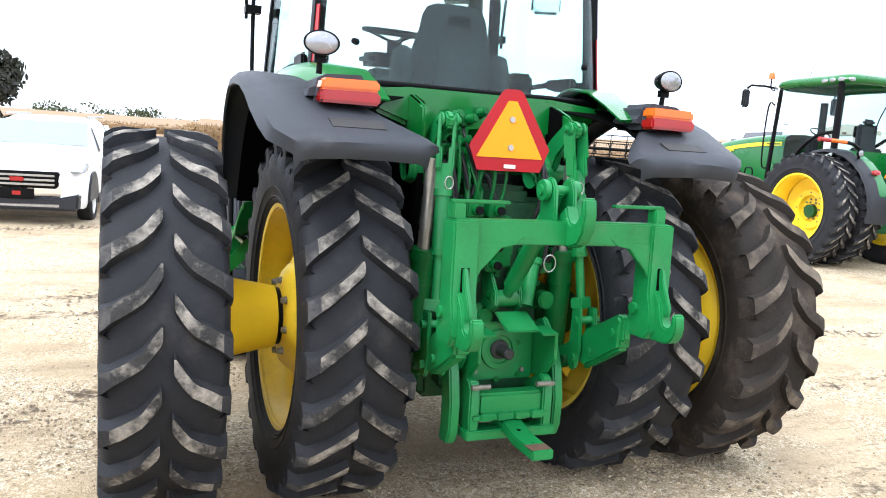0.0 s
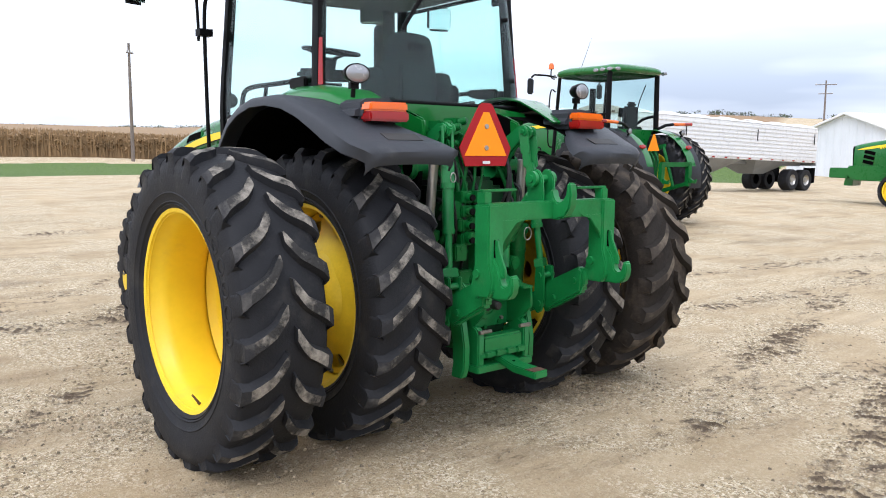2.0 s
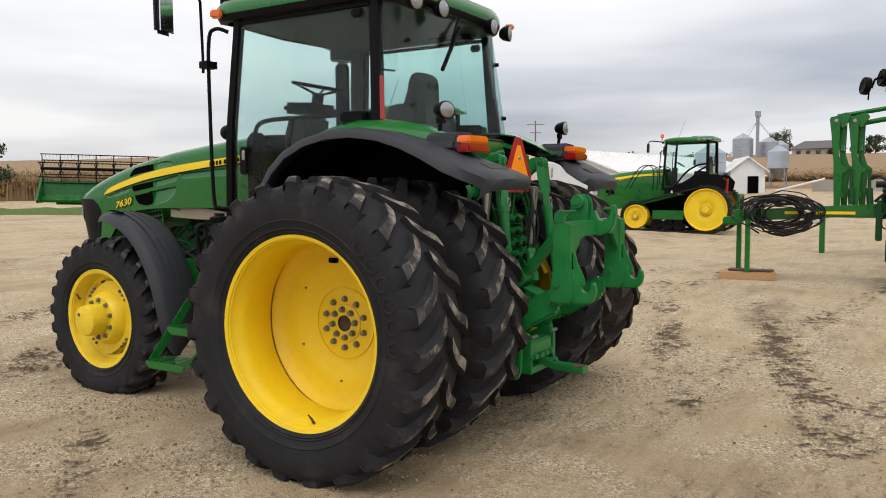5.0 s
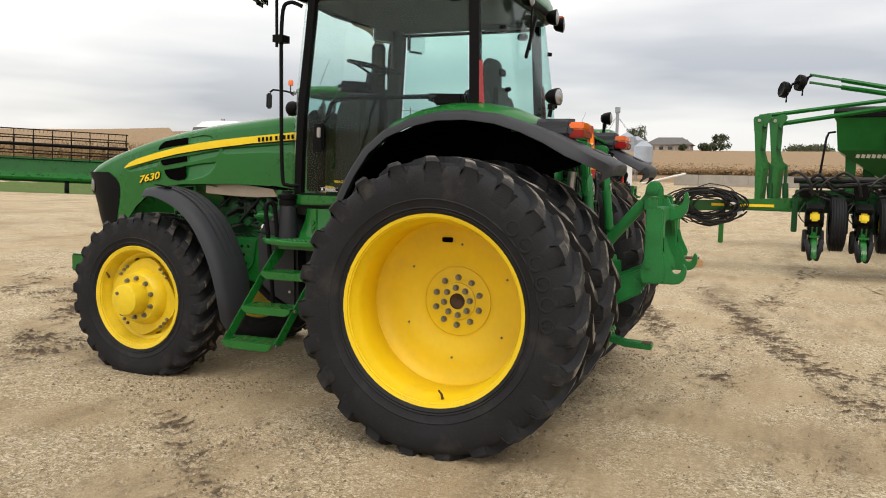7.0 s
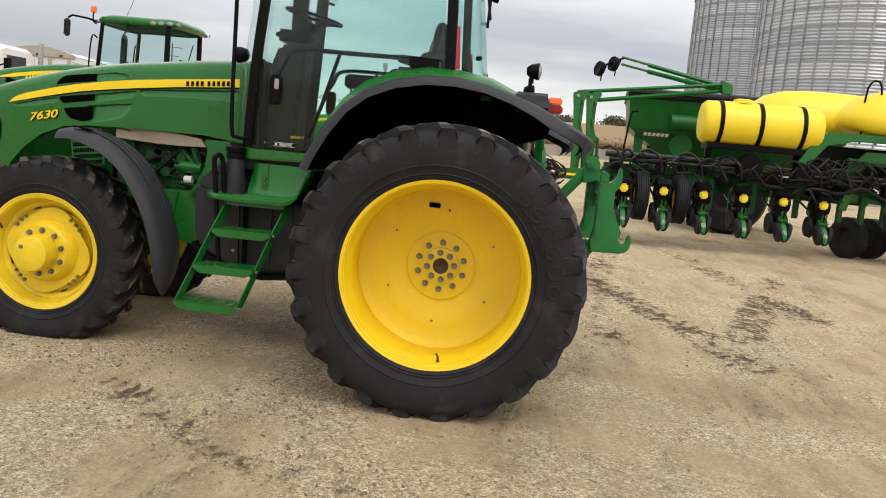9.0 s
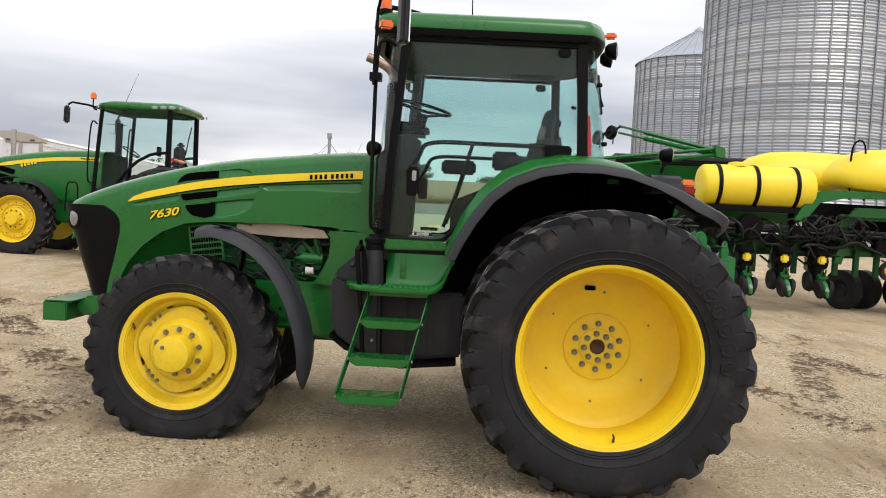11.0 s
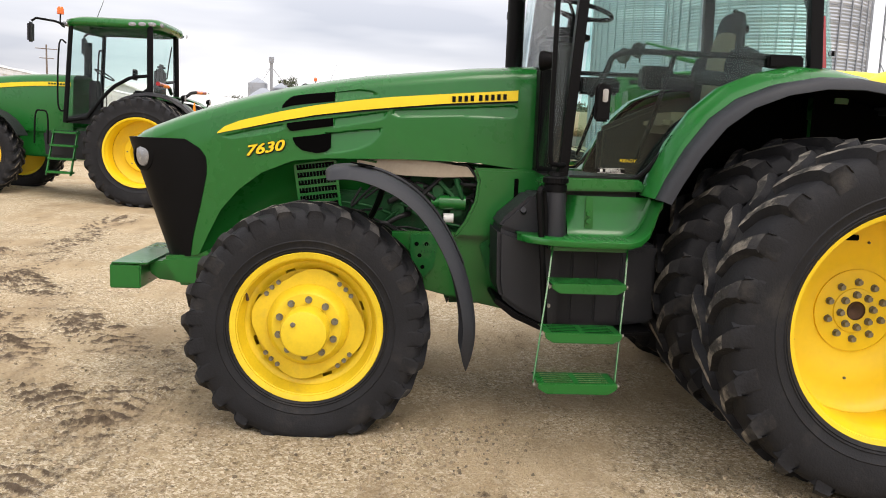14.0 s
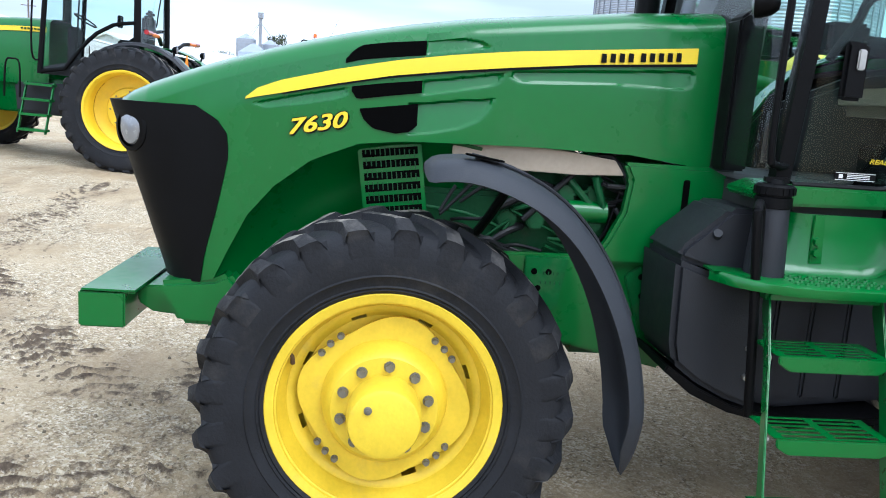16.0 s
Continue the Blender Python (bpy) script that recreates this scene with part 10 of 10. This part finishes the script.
def bin_thing(x, y, r, eave, label, seams=40, corr=0.11, door=True):
    z0 = ground_z(x, y)
    ob = thing("grain_bin", label, "grain bin", pose(x, y, z0), "grain bins")
    n = int(eave / corr)
    bm = B()
    prof = []
    for i in range(n + 1):
        z = eave * i / n
        prof += [(z, r + 0.022 * (1 if i % 2 else -1))]
    lathe(bm, prof, 72, "z")
    # rings of sheets differ a little in their shine
    rr = random.Random(int(x * 7))
    tone = [rr.choice((0, 0, 0, 1, 1)) for _ in range(int(eave / 1.12) + 2)]
    for f in bm.faces:
        f.material_index = tone[int(f.calc_center_median().z / 1.12)]
    part("bin_wall", bm, [GALV, BIN_LIGHT], ob, "ribbed galvanised wall", smooth=0)
    for k in range(seams):
        a = k * math.tau / seams
        bm = B()
        box(bm, ((r + 0.05) * math.cos(a), (r + 0.05) * math.sin(a), eave / 2), (0.07, 0.10, eave), Euler((0, 0, a)))
        part("stiffener", bm, GALV_DARK, ob)
    for k in range(1, int(eave / 1.12) + 1):
        bm = B()
        lathe(bm, [(k * 1.12 - 0.02, r + 0.02), (k * 1.12 - 0.02, r + 0.045), (k * 1.12 + 0.02, r + 0.045), (k * 1.12 + 0.02, r + 0.02)], 72, "z")
        part("ring_joint", bm, GALV_DARK, ob)
    bm = B()
    lathe(bm, [(eave - 0.05, r + 0.18), (eave + 0.02, r + 0.15), (eave + r * 0.56, 0.6), (eave + r * 0.60, 0.55), (eave + r * 0.66, 0.0001)], 72, "z")
    part("bin_roof", bm, GALV, ob, "conical metal roof", smooth=12)
    for k in range(36):
        a = k * math.tau / 36
        bm = B()
        cyl(bm, ((r + 0.1) * math.cos(a), (r + 0.1) * math.sin(a), eave + 0.05), (0.65 * math.cos(a), 0.65 * math.sin(a), eave + r * 0.555 + 0.03), 0.03, 0.03, 5)
        part("roof_rib", bm, GALV_DARK, ob)
    return ob


BIN_LIGHT = material("bright_galvanised", (0.45, 0.49, 0.55), 0.38, metal=0.5, vary=0.12, scale=0.35, stretch=(1, 1, 6))
bin_thing(53.7, -23.9, 6.95, 19.5, "tall round galvanised grain bin with vertical ribs", 42)
bin_thing(77.0, -23.0, 6.1, 16.6, "round galvanised grain bin with a conical roof", 40)
# stair tower beside the big bin
TOWER = thing("ladder_tower", "galvanised ladder tower beside the grain bin", "tower", pose(50.5, -32.5, ground_z(50.5, -32.5)))
for dx in (-0.9, 0.9):
    for dy in (-0.9, 0.9):
        bm = B()
        box(bm, (dx, dy, 10), (0.1, 0.1, 20))
        part("tower_leg", bm, GALV_DARK, TOWER)
for k in range(10):
    bm = B()
    z = k * 2.0
    for a, b in (((-0.9, -0.9, z), (-0.9, 0.9, z + 2)), ((-0.9, 0.9, z), (-0.9, -0.9, z + 2)), ((-0.9, -0.9, z), (0.9, -0.9, z + 2)), ((-0.9, 0.9, z), (0.9, 0.9, z + 2)), ((-0.9, -0.9, z), (-0.9, 0.9, z))):
        cyl(bm, a, b, 0.035, 0.035, 5)
    part("tower_brace", bm, GALV_DARK, TOWER)
LOW = thing("low_bin", "low weathered metal silo", "silo", pose(60.0, -41.0, ground_z(60, -41)))
bm = B()
lathe(bm, [(0, 4.0), (7.0, 4.0), (9.0, 0.4), (9.1, 0.0001)], 40, "z")
part("silo_wall", bm, GALV_DARK, LOW, smooth=20)
# small silo, far leg and bins
for i, (az, dist, r, h) in enumerate(((79.0, 280, 3.2, 6.8), (80.6, 285, 3.0, 5.6), (81.3, 290, 2.6, 4.6), (76.9, 86, 1.5, 4.0))):
    x, y = -4.5 + dist * math.sin(radians(az)), -3.0 + dist * math.cos(radians(az))
    ob = thing("silo", "small round galvanised silo", "silo", pose(x, y, ground_z(x, y)), "far silos")
    bm = B()
    lathe(bm, [(0, r), (h, r), (h + r * 0.55, 0.3), (h + r * 0.6, 0.0001)], 32, "z")
    part("silo_wall", bm, GALV, ob, smooth=20)
    for k in range(1, int(h)):
        bm = B()
        lathe(bm, [(k - 0.03, r + 0.01), (k, r + 0.05), (k + 0.03, r + 0.01)], 32, "z")
        part("silo_ring", bm, GALV_DARK, ob)
LEG = thing("elevator_leg", "thin grain elevator leg with guy cables", "tower", pose(-4.5 + 278 * math.sin(radians(79.9)), -3 + 278 * math.cos(radians(79.9)), ground_z(269, 46)))
bm = B()
box(bm, (0, 0, 7.5), (0.9, 0.9, 15.4))
box(bm, (0, 0, 14.6), (1.5, 1.5, 1.8))
part("leg_casing", bm, GALV_DARK, LEG)
for a in (0.8, 2.4, 4.0, 5.5):
    bm = B()
    cyl(bm, (0, 0, 12.5), (9 * math.cos(a), 9 * math.sin(a), 4.0), 0.06, 0.06, 5)
    part("guy_cable", bm, GALV_DARK, LEG)

# ---- sheds ----


def shed(name, label, m, length, width, eave, ridge, openings=()):
    """A gabled metal building; its gable end stands at y = 0 and it runs along +y."""
    ob = thing(name, label, "shed", m, "sheds")
    h = width / 2
    bm = B()
    prism(bm, [(-h, 0), (h, 0), (h, eave), (0, ridge), (-h, eave)], 0, 0.15, "y")
    part("gable_wall", bm, WHITE_WALL, ob, "pale ribbed gable wall", smooth=20)
    bm = B()
    prism(bm, [(-h, 0), (h, 0), (h, eave), (0, ridge), (-h, eave)], length - 0.15, length, "y")
    part("gable_wall", bm, WHITE_WALL, ob, smooth=20)
    for s in (-1, 1):
        bm = B()
        box(bm, (s * (h - 0.07), length / 2, eave / 2), (0.14, length - 0.3, eave))
        part("side_wall", bm, WHITE_WALL, ob)
        bm = B()
        ov = 0.35
        k = (ridge - eave) / h
        prism(bm, [(s * 0.0, ridge + 0.02), (s * (h + ov), eave - ov * k + 0.02), (s * (h + ov), eave - ov * k + 0.14), (0, ridge + 0.16)], -ov, length + ov, "y")
        part("roof", bm, ROOF_WHITE, ob, "white metal roof", smooth=20)
        n = int(length / 0.9)
        for j in range(n):
            bm = B()
            y = 0.2 + j * length / n
            cyl(bm, (s * 0.05, y, ridge + 0.17), (s * (h + ov), y, eave - ov * k + 0.15), 0.03, 0.03, 4)
            part("roof_seam", bm, ROOF_WHITE, ob)
    for j in range(int(width / 0.6)):
        x = -h + 0.3 + j * 0.6
        bm = B()
        box(bm, (x, -0.015, (eave + (ridge - eave) * (1 - abs(x) / h)) / 2), (0.05, 0.03, eave + (ridge - eave) * (1 - abs(x) / h)))
        part("wall_rib", bm, WHITE_WALL, ob)
    for x, z, w, hh, mat in openings:
        bm = B()
        box(bm, (x, -0.04, z + hh / 2), (w, 0.1, hh))
        part("shed_door", bm, mat, ob, bevel=0.01)
    return ob


GREY_DOOR = material("grey_door", (0.38, 0.40, 0.43), 0.5, vary=0.1)
shed("shed", "long pale metal shed with a white roof", pose(58.1, 23.5, ground_z(58.1, 23.5), 0, 0, -98), 36, 9.6, 2.9, 4.7, ((3.2, 0, 1.0, 2.1, GREY_DOOR), (3.0, 1.3, 0.9, 1.0, DARKGLASS)))
shed("shed", "small pale gabled shed with a dark doorway", pose(78.0, 12.6, ground_z(78, 12.6), 0, 0, -70), 8, 3.2, 2.3, 3.5, ((0.5, 0, 1.0, 1.7, DEEP),))
# hopper-bottomed feed bin on legs
FEED = thing("feed_bin", "small galvanised feed bin on legs with a hopper bottom", "silo", pose(88.2, 11.4, ground_z(88.2, 11.4)))
bm = B()
lathe(bm, [(1.0, 0.22), (2.1, 1.05), (2.12, 1.08), (3.9, 1.08), (4.55, 0.25), (4.6, 0.0001)], 32, "z")
for f in bm.faces:
    f.material_index = 1 if f.calc_center_median().z < 2.1 else 0
part("bin_shell", bm, [GALV, GALV_DARK], FEED, smooth=20)
for k in range(4):
    a = radians(45 + 90 * k)
    bm = B()
    box(bm, (1.05 * math.cos(a), 1.05 * math.sin(a), 1.1), (0.10, 0.10, 2.2))
    part("bin_leg", bm, GALV_DARK, FEED)
# concrete bunker wall and a white pipe leaning beside it
BUNK = thing("bunker_wall", "long low grey concrete bunker wall", "wall", pose(81.8, 7.2, ground_z(81.8, 0), 0, 0, 0), kind="structure")
for k in range(13):
    bm = B()
    box(bm, (0, -1.2 - k * 2.45, 0.55), (0.35, 2.42, 1.15))
    part("wall_panel", bm, CONCRETE, BUNK, bevel=0.02)
PIPE = thing("auger_pipe", "long white auger pipe leaning on the bunker wall", "pipe", pose(80.9, 7.0, ground_z(81, 8)))
bm = B()
cyl(bm, (0, 3.4, 0.12), (0, -1.0, 1.25), 0.10, 0.10, 12)
part("tube", bm, WHITE, PIPE)

# ---- house on the rise ----
hx, hy = -5.9 + 350 * math.sin(radians(83.8)), -1.7 + 350 * math.cos(radians(83.8))
HOUSE = thing("house", "single-storey pale brick house with a grey hipped roof", "house", pose(hx, hy, ground_z(hx, hy), 0, 0, -90))
BRICKY = material("pale_brick", (0.42, 0.37, 0.32), 0.8, vary=0.15, scale=0.8)
SHINGLE = material("grey_shingles", (0.13, 0.125, 0.125), 0.85, vary=0.2, scale=1.5)
bm = B()
box(bm, (0, 0, 1.5), (18, 9, 3.0))
box(bm, (5.5, -5, 1.5), (6, 3, 3.0))
part("wall", bm, BRICKY, HOUSE)
bm = B()
for cx, cy, lx, ly, top in ((0, 0, 10, 5.3, 3.2), (5.5, -4.2, 3.6, 3.4, 2.2)):
    grid(bm, [[(cx - lx, cy - ly, 3.0), (cx + lx, cy - ly, 3.0), (cx + lx, cy + ly, 3.0), (cx - lx, cy + ly, 3.0), (cx - lx, cy - ly, 3.0)],
              [(cx - lx * 0.5, cy, 3 + top), (cx + lx * 0.5, cy, 3 + top), (cx + lx * 0.5, cy + 0.01, 3 + top), (cx - lx * 0.5, cy + 0.01, 3 + top), (cx - lx * 0.5, cy, 3 + top)]])
part("roof", bm, SHINGLE, HOUSE, smooth=15)
for x in (-6.5, -3.0, 0.5, 5.5):
    bm = B()
    box(bm, (x, -4.55 if x < 5 else -6.55, 1.6), (1.6, 0.1, 1.3))
    part("window", bm, DARKGLASS, HOUSE)
bm = B()
box(bm, (2.6, -4.55, 1.1), (1.1, 0.1, 2.1))
part("door", bm, WHITE, HOUSE)

# ---- poles and wires ----


def pole(x, y, h, arms, label):
    z = ground_z(x, y)
    ob = thing("utility_pole", label, "pole", pose(x, y, z), "utility poles")
    bm = B()
    tube(bm, [(0, 0, -0.3), (0, 0, h * 0.5), (0, 0, h)], [0.17, 0.15, 0.11], 12)
    part("shaft", bm, POLE_WOOD, ob, "weathered wooden pole")
    for zz, w, turn in arms:
        bm = B()
        box(bm, (0, -0.12, h - zz), (w, 0.10, 0.12))
        bmesh.ops.rotate(bm, cent=(0, 0, 0), matrix=Matrix.Rotation(radians(turn), 3, "Z"), verts=bm.verts)
        arm = part("cross_arm", bm, POLE_WOOD, ob)
        for k in (-0.45, -0.15, 0.15, 0.45):
            bm = B()
            p = Vector((w * k, -0.12, h - zz + 0.06))
            p.rotate(Euler((0, 0, radians(turn))))
            cyl(bm, p, p + Vector((0, 0, 0.18)), 0.05, 0.03, 8)
            part("insulator", bm, LABEL, arm)
    return ob


pole(21.0, 69.5, 10.4, ((0.85, 0.7, 20),), "tall weathered utility pole with a small bracket")
pole(131.9, 60.4, 9.4, ((0.7, 3.3, -60), (2.2, 2.2, -60)), "wooden utility pole with two cross arms")
pole(-30.0, 110.0, 10, ((0.4, 2.0, 20),), "distant wooden utility pole")

# ---- trees ----


def tree(x, y, h, spread, seed, mat=LEAF, label="small round broadleaf tree", trunk=0.25, n=900, leaf=0.16, kind="tree", low=0.25):
    """A tapered trunk, forked limbs and a crown of many small leaves in uneven clumps."""
    rr = random.Random(seed)
    z = ground_z(x, y)
    ob = thing(kind, label, "tree", pose(x, y, z - 0.05), "trees")
    bm = B()
    tube(bm, [(0, 0, 0), (0.02 * h, 0, h * 0.3), (0, 0.02 * h, h * 0.62)], [h * 0.035, h * 0.026, h * 0.012], 8)
    clumps = []
    for k in range(14):
        a, zz = rr.uniform(0, math.tau), rr.uniform(low, 0.92) * h
        env = spread * (1 - abs(zz / h - 0.55) * 1.15)
        rad = env * rr.uniform(0.3, 0.95)
        p = Vector((rad * math.cos(a), rad * math.sin(a), zz))
        clumps.append((p, spread * rr.uniform(0.25, 0.48)))
        tube(bm, [(0, 0, zz * 0.55), (p.x * 0.55, p.y * 0.55, zz * 0.85), (p.x, p.y, p.z)], [h * 0.010, h * 0.007, h * 0.003], 5)
    part("trunk", bm, BARK, ob, "rough bark trunk and limbs")
    verts, faces = [], []
    for k in range(n):
        c, r = rr.choice(clumps)
        d = Vector((rr.gauss(0, 1), rr.gauss(0, 1), rr.gauss(0, 0.8)))
        d = d.normalized() * r * rr.uniform(0.35, 1.05)
        q = Euler((rr.uniform(0, 6.3), rr.uniform(0, 6.3), rr.uniform(0, 6.3)))
        s = leaf * rr.uniform(0.6, 1.4)
        i0 = len(verts)
        for v in ((-s, 0, 0), (0, -s * 0.45, 0.1 * s), (s, 0, 0), (0, s * 0.45, 0.1 * s)):
            w = Vector(v)
            w.rotate(q)
            verts.append(c + d + w)
        faces.append((i0, i0 + 1, i0 + 2, i0 + 3))
    me = bpy.data.meshes.new("crown")
    me.from_pydata([tuple(v) for v in verts], [], faces)
    me.materials.append(mat)
    part("crown", me, None, ob, "uneven leafy crown")
    return ob


tree(23.9, 49.6, 4.6, 2.0, 3, n=1700, leaf=0.13, label="small round green tree beside the drive")
tree(18.9, 51.9, 2.0, 0.9, 5, n=700, leaf=0.10, label="low green bush on the grass", kind="bush", low=0.15)
tree(-7.0, 35.0, 7.0, 2.6, 7, LEAF_DARK, n=6000, leaf=0.18, label="dark dense evergreen tree", low=0.1)
for i, (az, dist, h, sp) in enumerate(((86.25, 345, 4.4, 3.2), (87.05, 350, 8.2, 3.9), (81.65, 375, 11.5, 5.0), (84.6, 340, 3.6, 2.0))):
    x, y = -5.9 + dist * math.sin(radians(az)), -1.7 + dist * math.cos(radians(az))
    tree(x, y, h, sp, 20 + i, n=1500, leaf=0.42, label="rounded green tree near the house")


def settle(verts, anchors):
    """Lifts each vertex by the height of the land at its anchor."""
    v, a = np.array(verts, float), np.array(anchors, float)
    v[:, 2] += swell(a[:, 0], a[:, 1])
    return v.tolist()


def far_woods():
    """Distant belts of trees along the horizon, as many leaf clumps."""
    rr = random.Random(31)
    verts, faces, anchors = [], [], []
    belts = [(-12, 40, 450, 2.2, 170), (3, 14, 420, 3.0, 50), (17, 24, 430, 3.4, 50), (91.3, 93.8, 430, 4.0, 40), (96, 110, 480, 6, 110), (55, 80, 520, 4, 60), (-4, 3, 260, 4, 14), (110, 130, 480, 7, 90)]
    for a0, a1, dist, h, n in belts:
        for _ in range(n):
            az, dd = radians(rr.uniform(a0, a1)), dist * rr.uniform(0.95, 1.06)
            x, y = -4 + dd * math.sin(az), -2 + dd * math.cos(az)
            hh = h * rr.uniform(0.45, 1.1)
            for _ in range(56):
                c = Vector((x + rr.gauss(0, h * 0.42), y + rr.gauss(0, h * 0.42), hh * rr.uniform(0.02, 1.0) ** 0.8))
                q = Euler((rr.uniform(0, 6.3), rr.uniform(0, 6.3), rr.uniform(0, 6.3)))
                s = h * rr.uniform(0.05, 0.13)
                i0 = len(verts)
                for v in ((-s, -s * 0.6, 0), (s, -s * 0.6, 0.2 * s), (s, s * 0.6, 0), (-s, s * 0.6, 0.2 * s)):
                    w = Vector(v)
                    w.rotate(q)
                    verts.append(tuple(c + w))
                    anchors.append((x, y))
                faces.append((i0, i0 + 1, i0 + 2, i0 + 3))
    me = bpy.data.meshes.new("far_woods")
    me.from_pydata(settle(verts, anchors), [], faces)
    me.materials.append(LEAF)
    tagged(new("far_woods", me), "distant dark green tree belts on the horizon", "woods", kind="stuff")


far_woods()


def corn_field(name, a0, a1, d0, d1, height, blades, seed, label):
    """Dry standing crop: a ragged canopy sheet with stalks and leaves along its near edge."""
    rr = random.Random(seed)
    ox, oy = -4.0, -3.0
    verts, faces, anchors = [], [], []
    na, nd = int((a1 - a0) * 6), 60
    for i in range(na + 1):
        az = radians(a0 + (a1 - a0) * i / na)
        for j in range(nd + 1):
            f = (j / nd) ** 2
            dd = d0 + (d1 - d0) * f
            x, y = ox + dd * math.sin(az), oy + dd * math.cos(az)
            z = (0 if j == 0 else height * (0.86 + 0.12 * rr.random()))
            verts.append((x, y, z))
            anchors.append((x, y))
    for i in range(na):
        for j in range(nd):
            p = i * (nd + 1) + j
            faces.append((p, p + nd + 1, p + nd + 2, p + 1))
    for _ in range(blades):
        az, dd = radians(rr.uniform(a0, a1)), d0 + rr.uniform(-0.4, 1.0) + rr.random() ** 3 * 25
        x, y = ox + dd * math.sin(az), oy + dd * math.cos(az)
        z = 0.0
        hh = height * rr.uniform(0.75, 1.15)
        lx, ly = rr.gauss(0, 0.10), rr.gauss(0, 0.10)
        i0 = len(verts)
        w = rr.uniform(0.03, 0.09)
        verts += [(x - w, y, z), (x + w, y, z), (x + lx + w * 0.3, y + ly, z + hh), (x + lx - w * 0.3, y + ly, z + hh)]
        anchors += [(x, y)] * 4
        faces.append((i0, i0 + 1, i0 + 2, i0 + 3))
        for k in range(2):
            zz = z + hh * rr.uniform(0.3, 0.9)
            s = rr.choice((-1, 1)) * rr.uniform(0.25, 0.55)
            i0 = len(verts)
            verts += [(x, y, zz), (x + s * 0.6, y + rr.gauss(0, 0.2), zz + 0.18), (x + s, y + rr.gauss(0, 0.2), zz - 0.12), (x + s * 0.55, y, zz + 0.08)]
            anchors += [(x, y)] * 4
            faces.append((i0, i0 + 1, i0 + 2, i0 + 3))
    me = bpy.data.meshes.new(name)
    me.from_pydata(settle(verts, anchors), [], faces)
    me.materials.append(CORN)
    tagged(new(name, me), label, "crop", kind="stuff")


corn_field("corn_field", 6, 49, 84, 420, 2.2, 16000, 41, "dry brown standing corn field")
corn_field("crop_field", -25, 6, 130, 430, 1.2, 5000, 45, "distant tan crop field")
corn_field("crop_field", 79, 103, 108, 420, 0.9, 9000, 43, "ripe tan crop field on a gentle rise")


def pebbles():
    """Loose stones and clods on the yard."""
    rr = random.Random(51)
    verts, faces = [], []
    base = [Vector((math.cos(a) * 1.0, math.sin(a) * 0.8, 0)) for a in np.linspace(0, math.tau, 6)[:-1]]
    spots = []
    for _ in range(5200):
        spots.append((rr.uniform(-7.5, 4.5), rr.uniform(-5.2, 7.0), rr.uniform(0.003, 0.009)))
    for (ax, ay), (bx, by), hw, dep in RUTS:
        for _ in range(260):
            f = rr.random()
            spots.append((ax + (bx - ax) * f + rr.gauss(0, hw), ay + (by - ay) * f + rr.gauss(0, hw), rr.uniform(0.005, 0.015)))
    for cx in (-1.75, -1.3, -0.95, -0.5, 0.5, 1.0, 1.3, 1.75):
        for _ in range(50):
            spots.append((cx + rr.gauss(0, 0.16), rr.gauss(-0.3, 0.3), rr.uniform(0.005, 0.014)))
    zs = land(np.array([s[0] for s in spots]), np.array([s[1] for s in spots]))[0]
    for (x, y, r), z in zip(spots, zs):
        i0 = len(verts)
        t = rr.uniform(0, 6.3)
        c, s = math.cos(t), math.sin(t)
        for b in base:
            verts.append((x + (b.x * c - b.y * s) * r, y + (b.x * s + b.y * c) * r, float(z) - 0.002))
        for b in base:
            verts.append((x + (b.x * c - b.y * s) * r * 0.6, y + (b.x * s + b.y * c) * r * 0.6, float(z) + r * rr.uniform(0.5, 0.9)))
        n = len(base)
        for k in range(n):
            faces.append((i0 + k, i0 + (k + 1) % n, i0 + n + (k + 1) % n, i0 + n + k))
        faces.append(tuple(i0 + n + k for k in range(n)))
    me = bpy.data.meshes.new("loose_stones")
    me.from_pydata(verts, [], faces)
    me.materials.append(material("loose_stone", (0.30, 0.235, 0.155), 0.85, vary=0.2, island=0.6))
    tagged(new("loose_stones", me), "loose gravel stones and clods on the yard", "stones", kind="stuff")


pebbles()
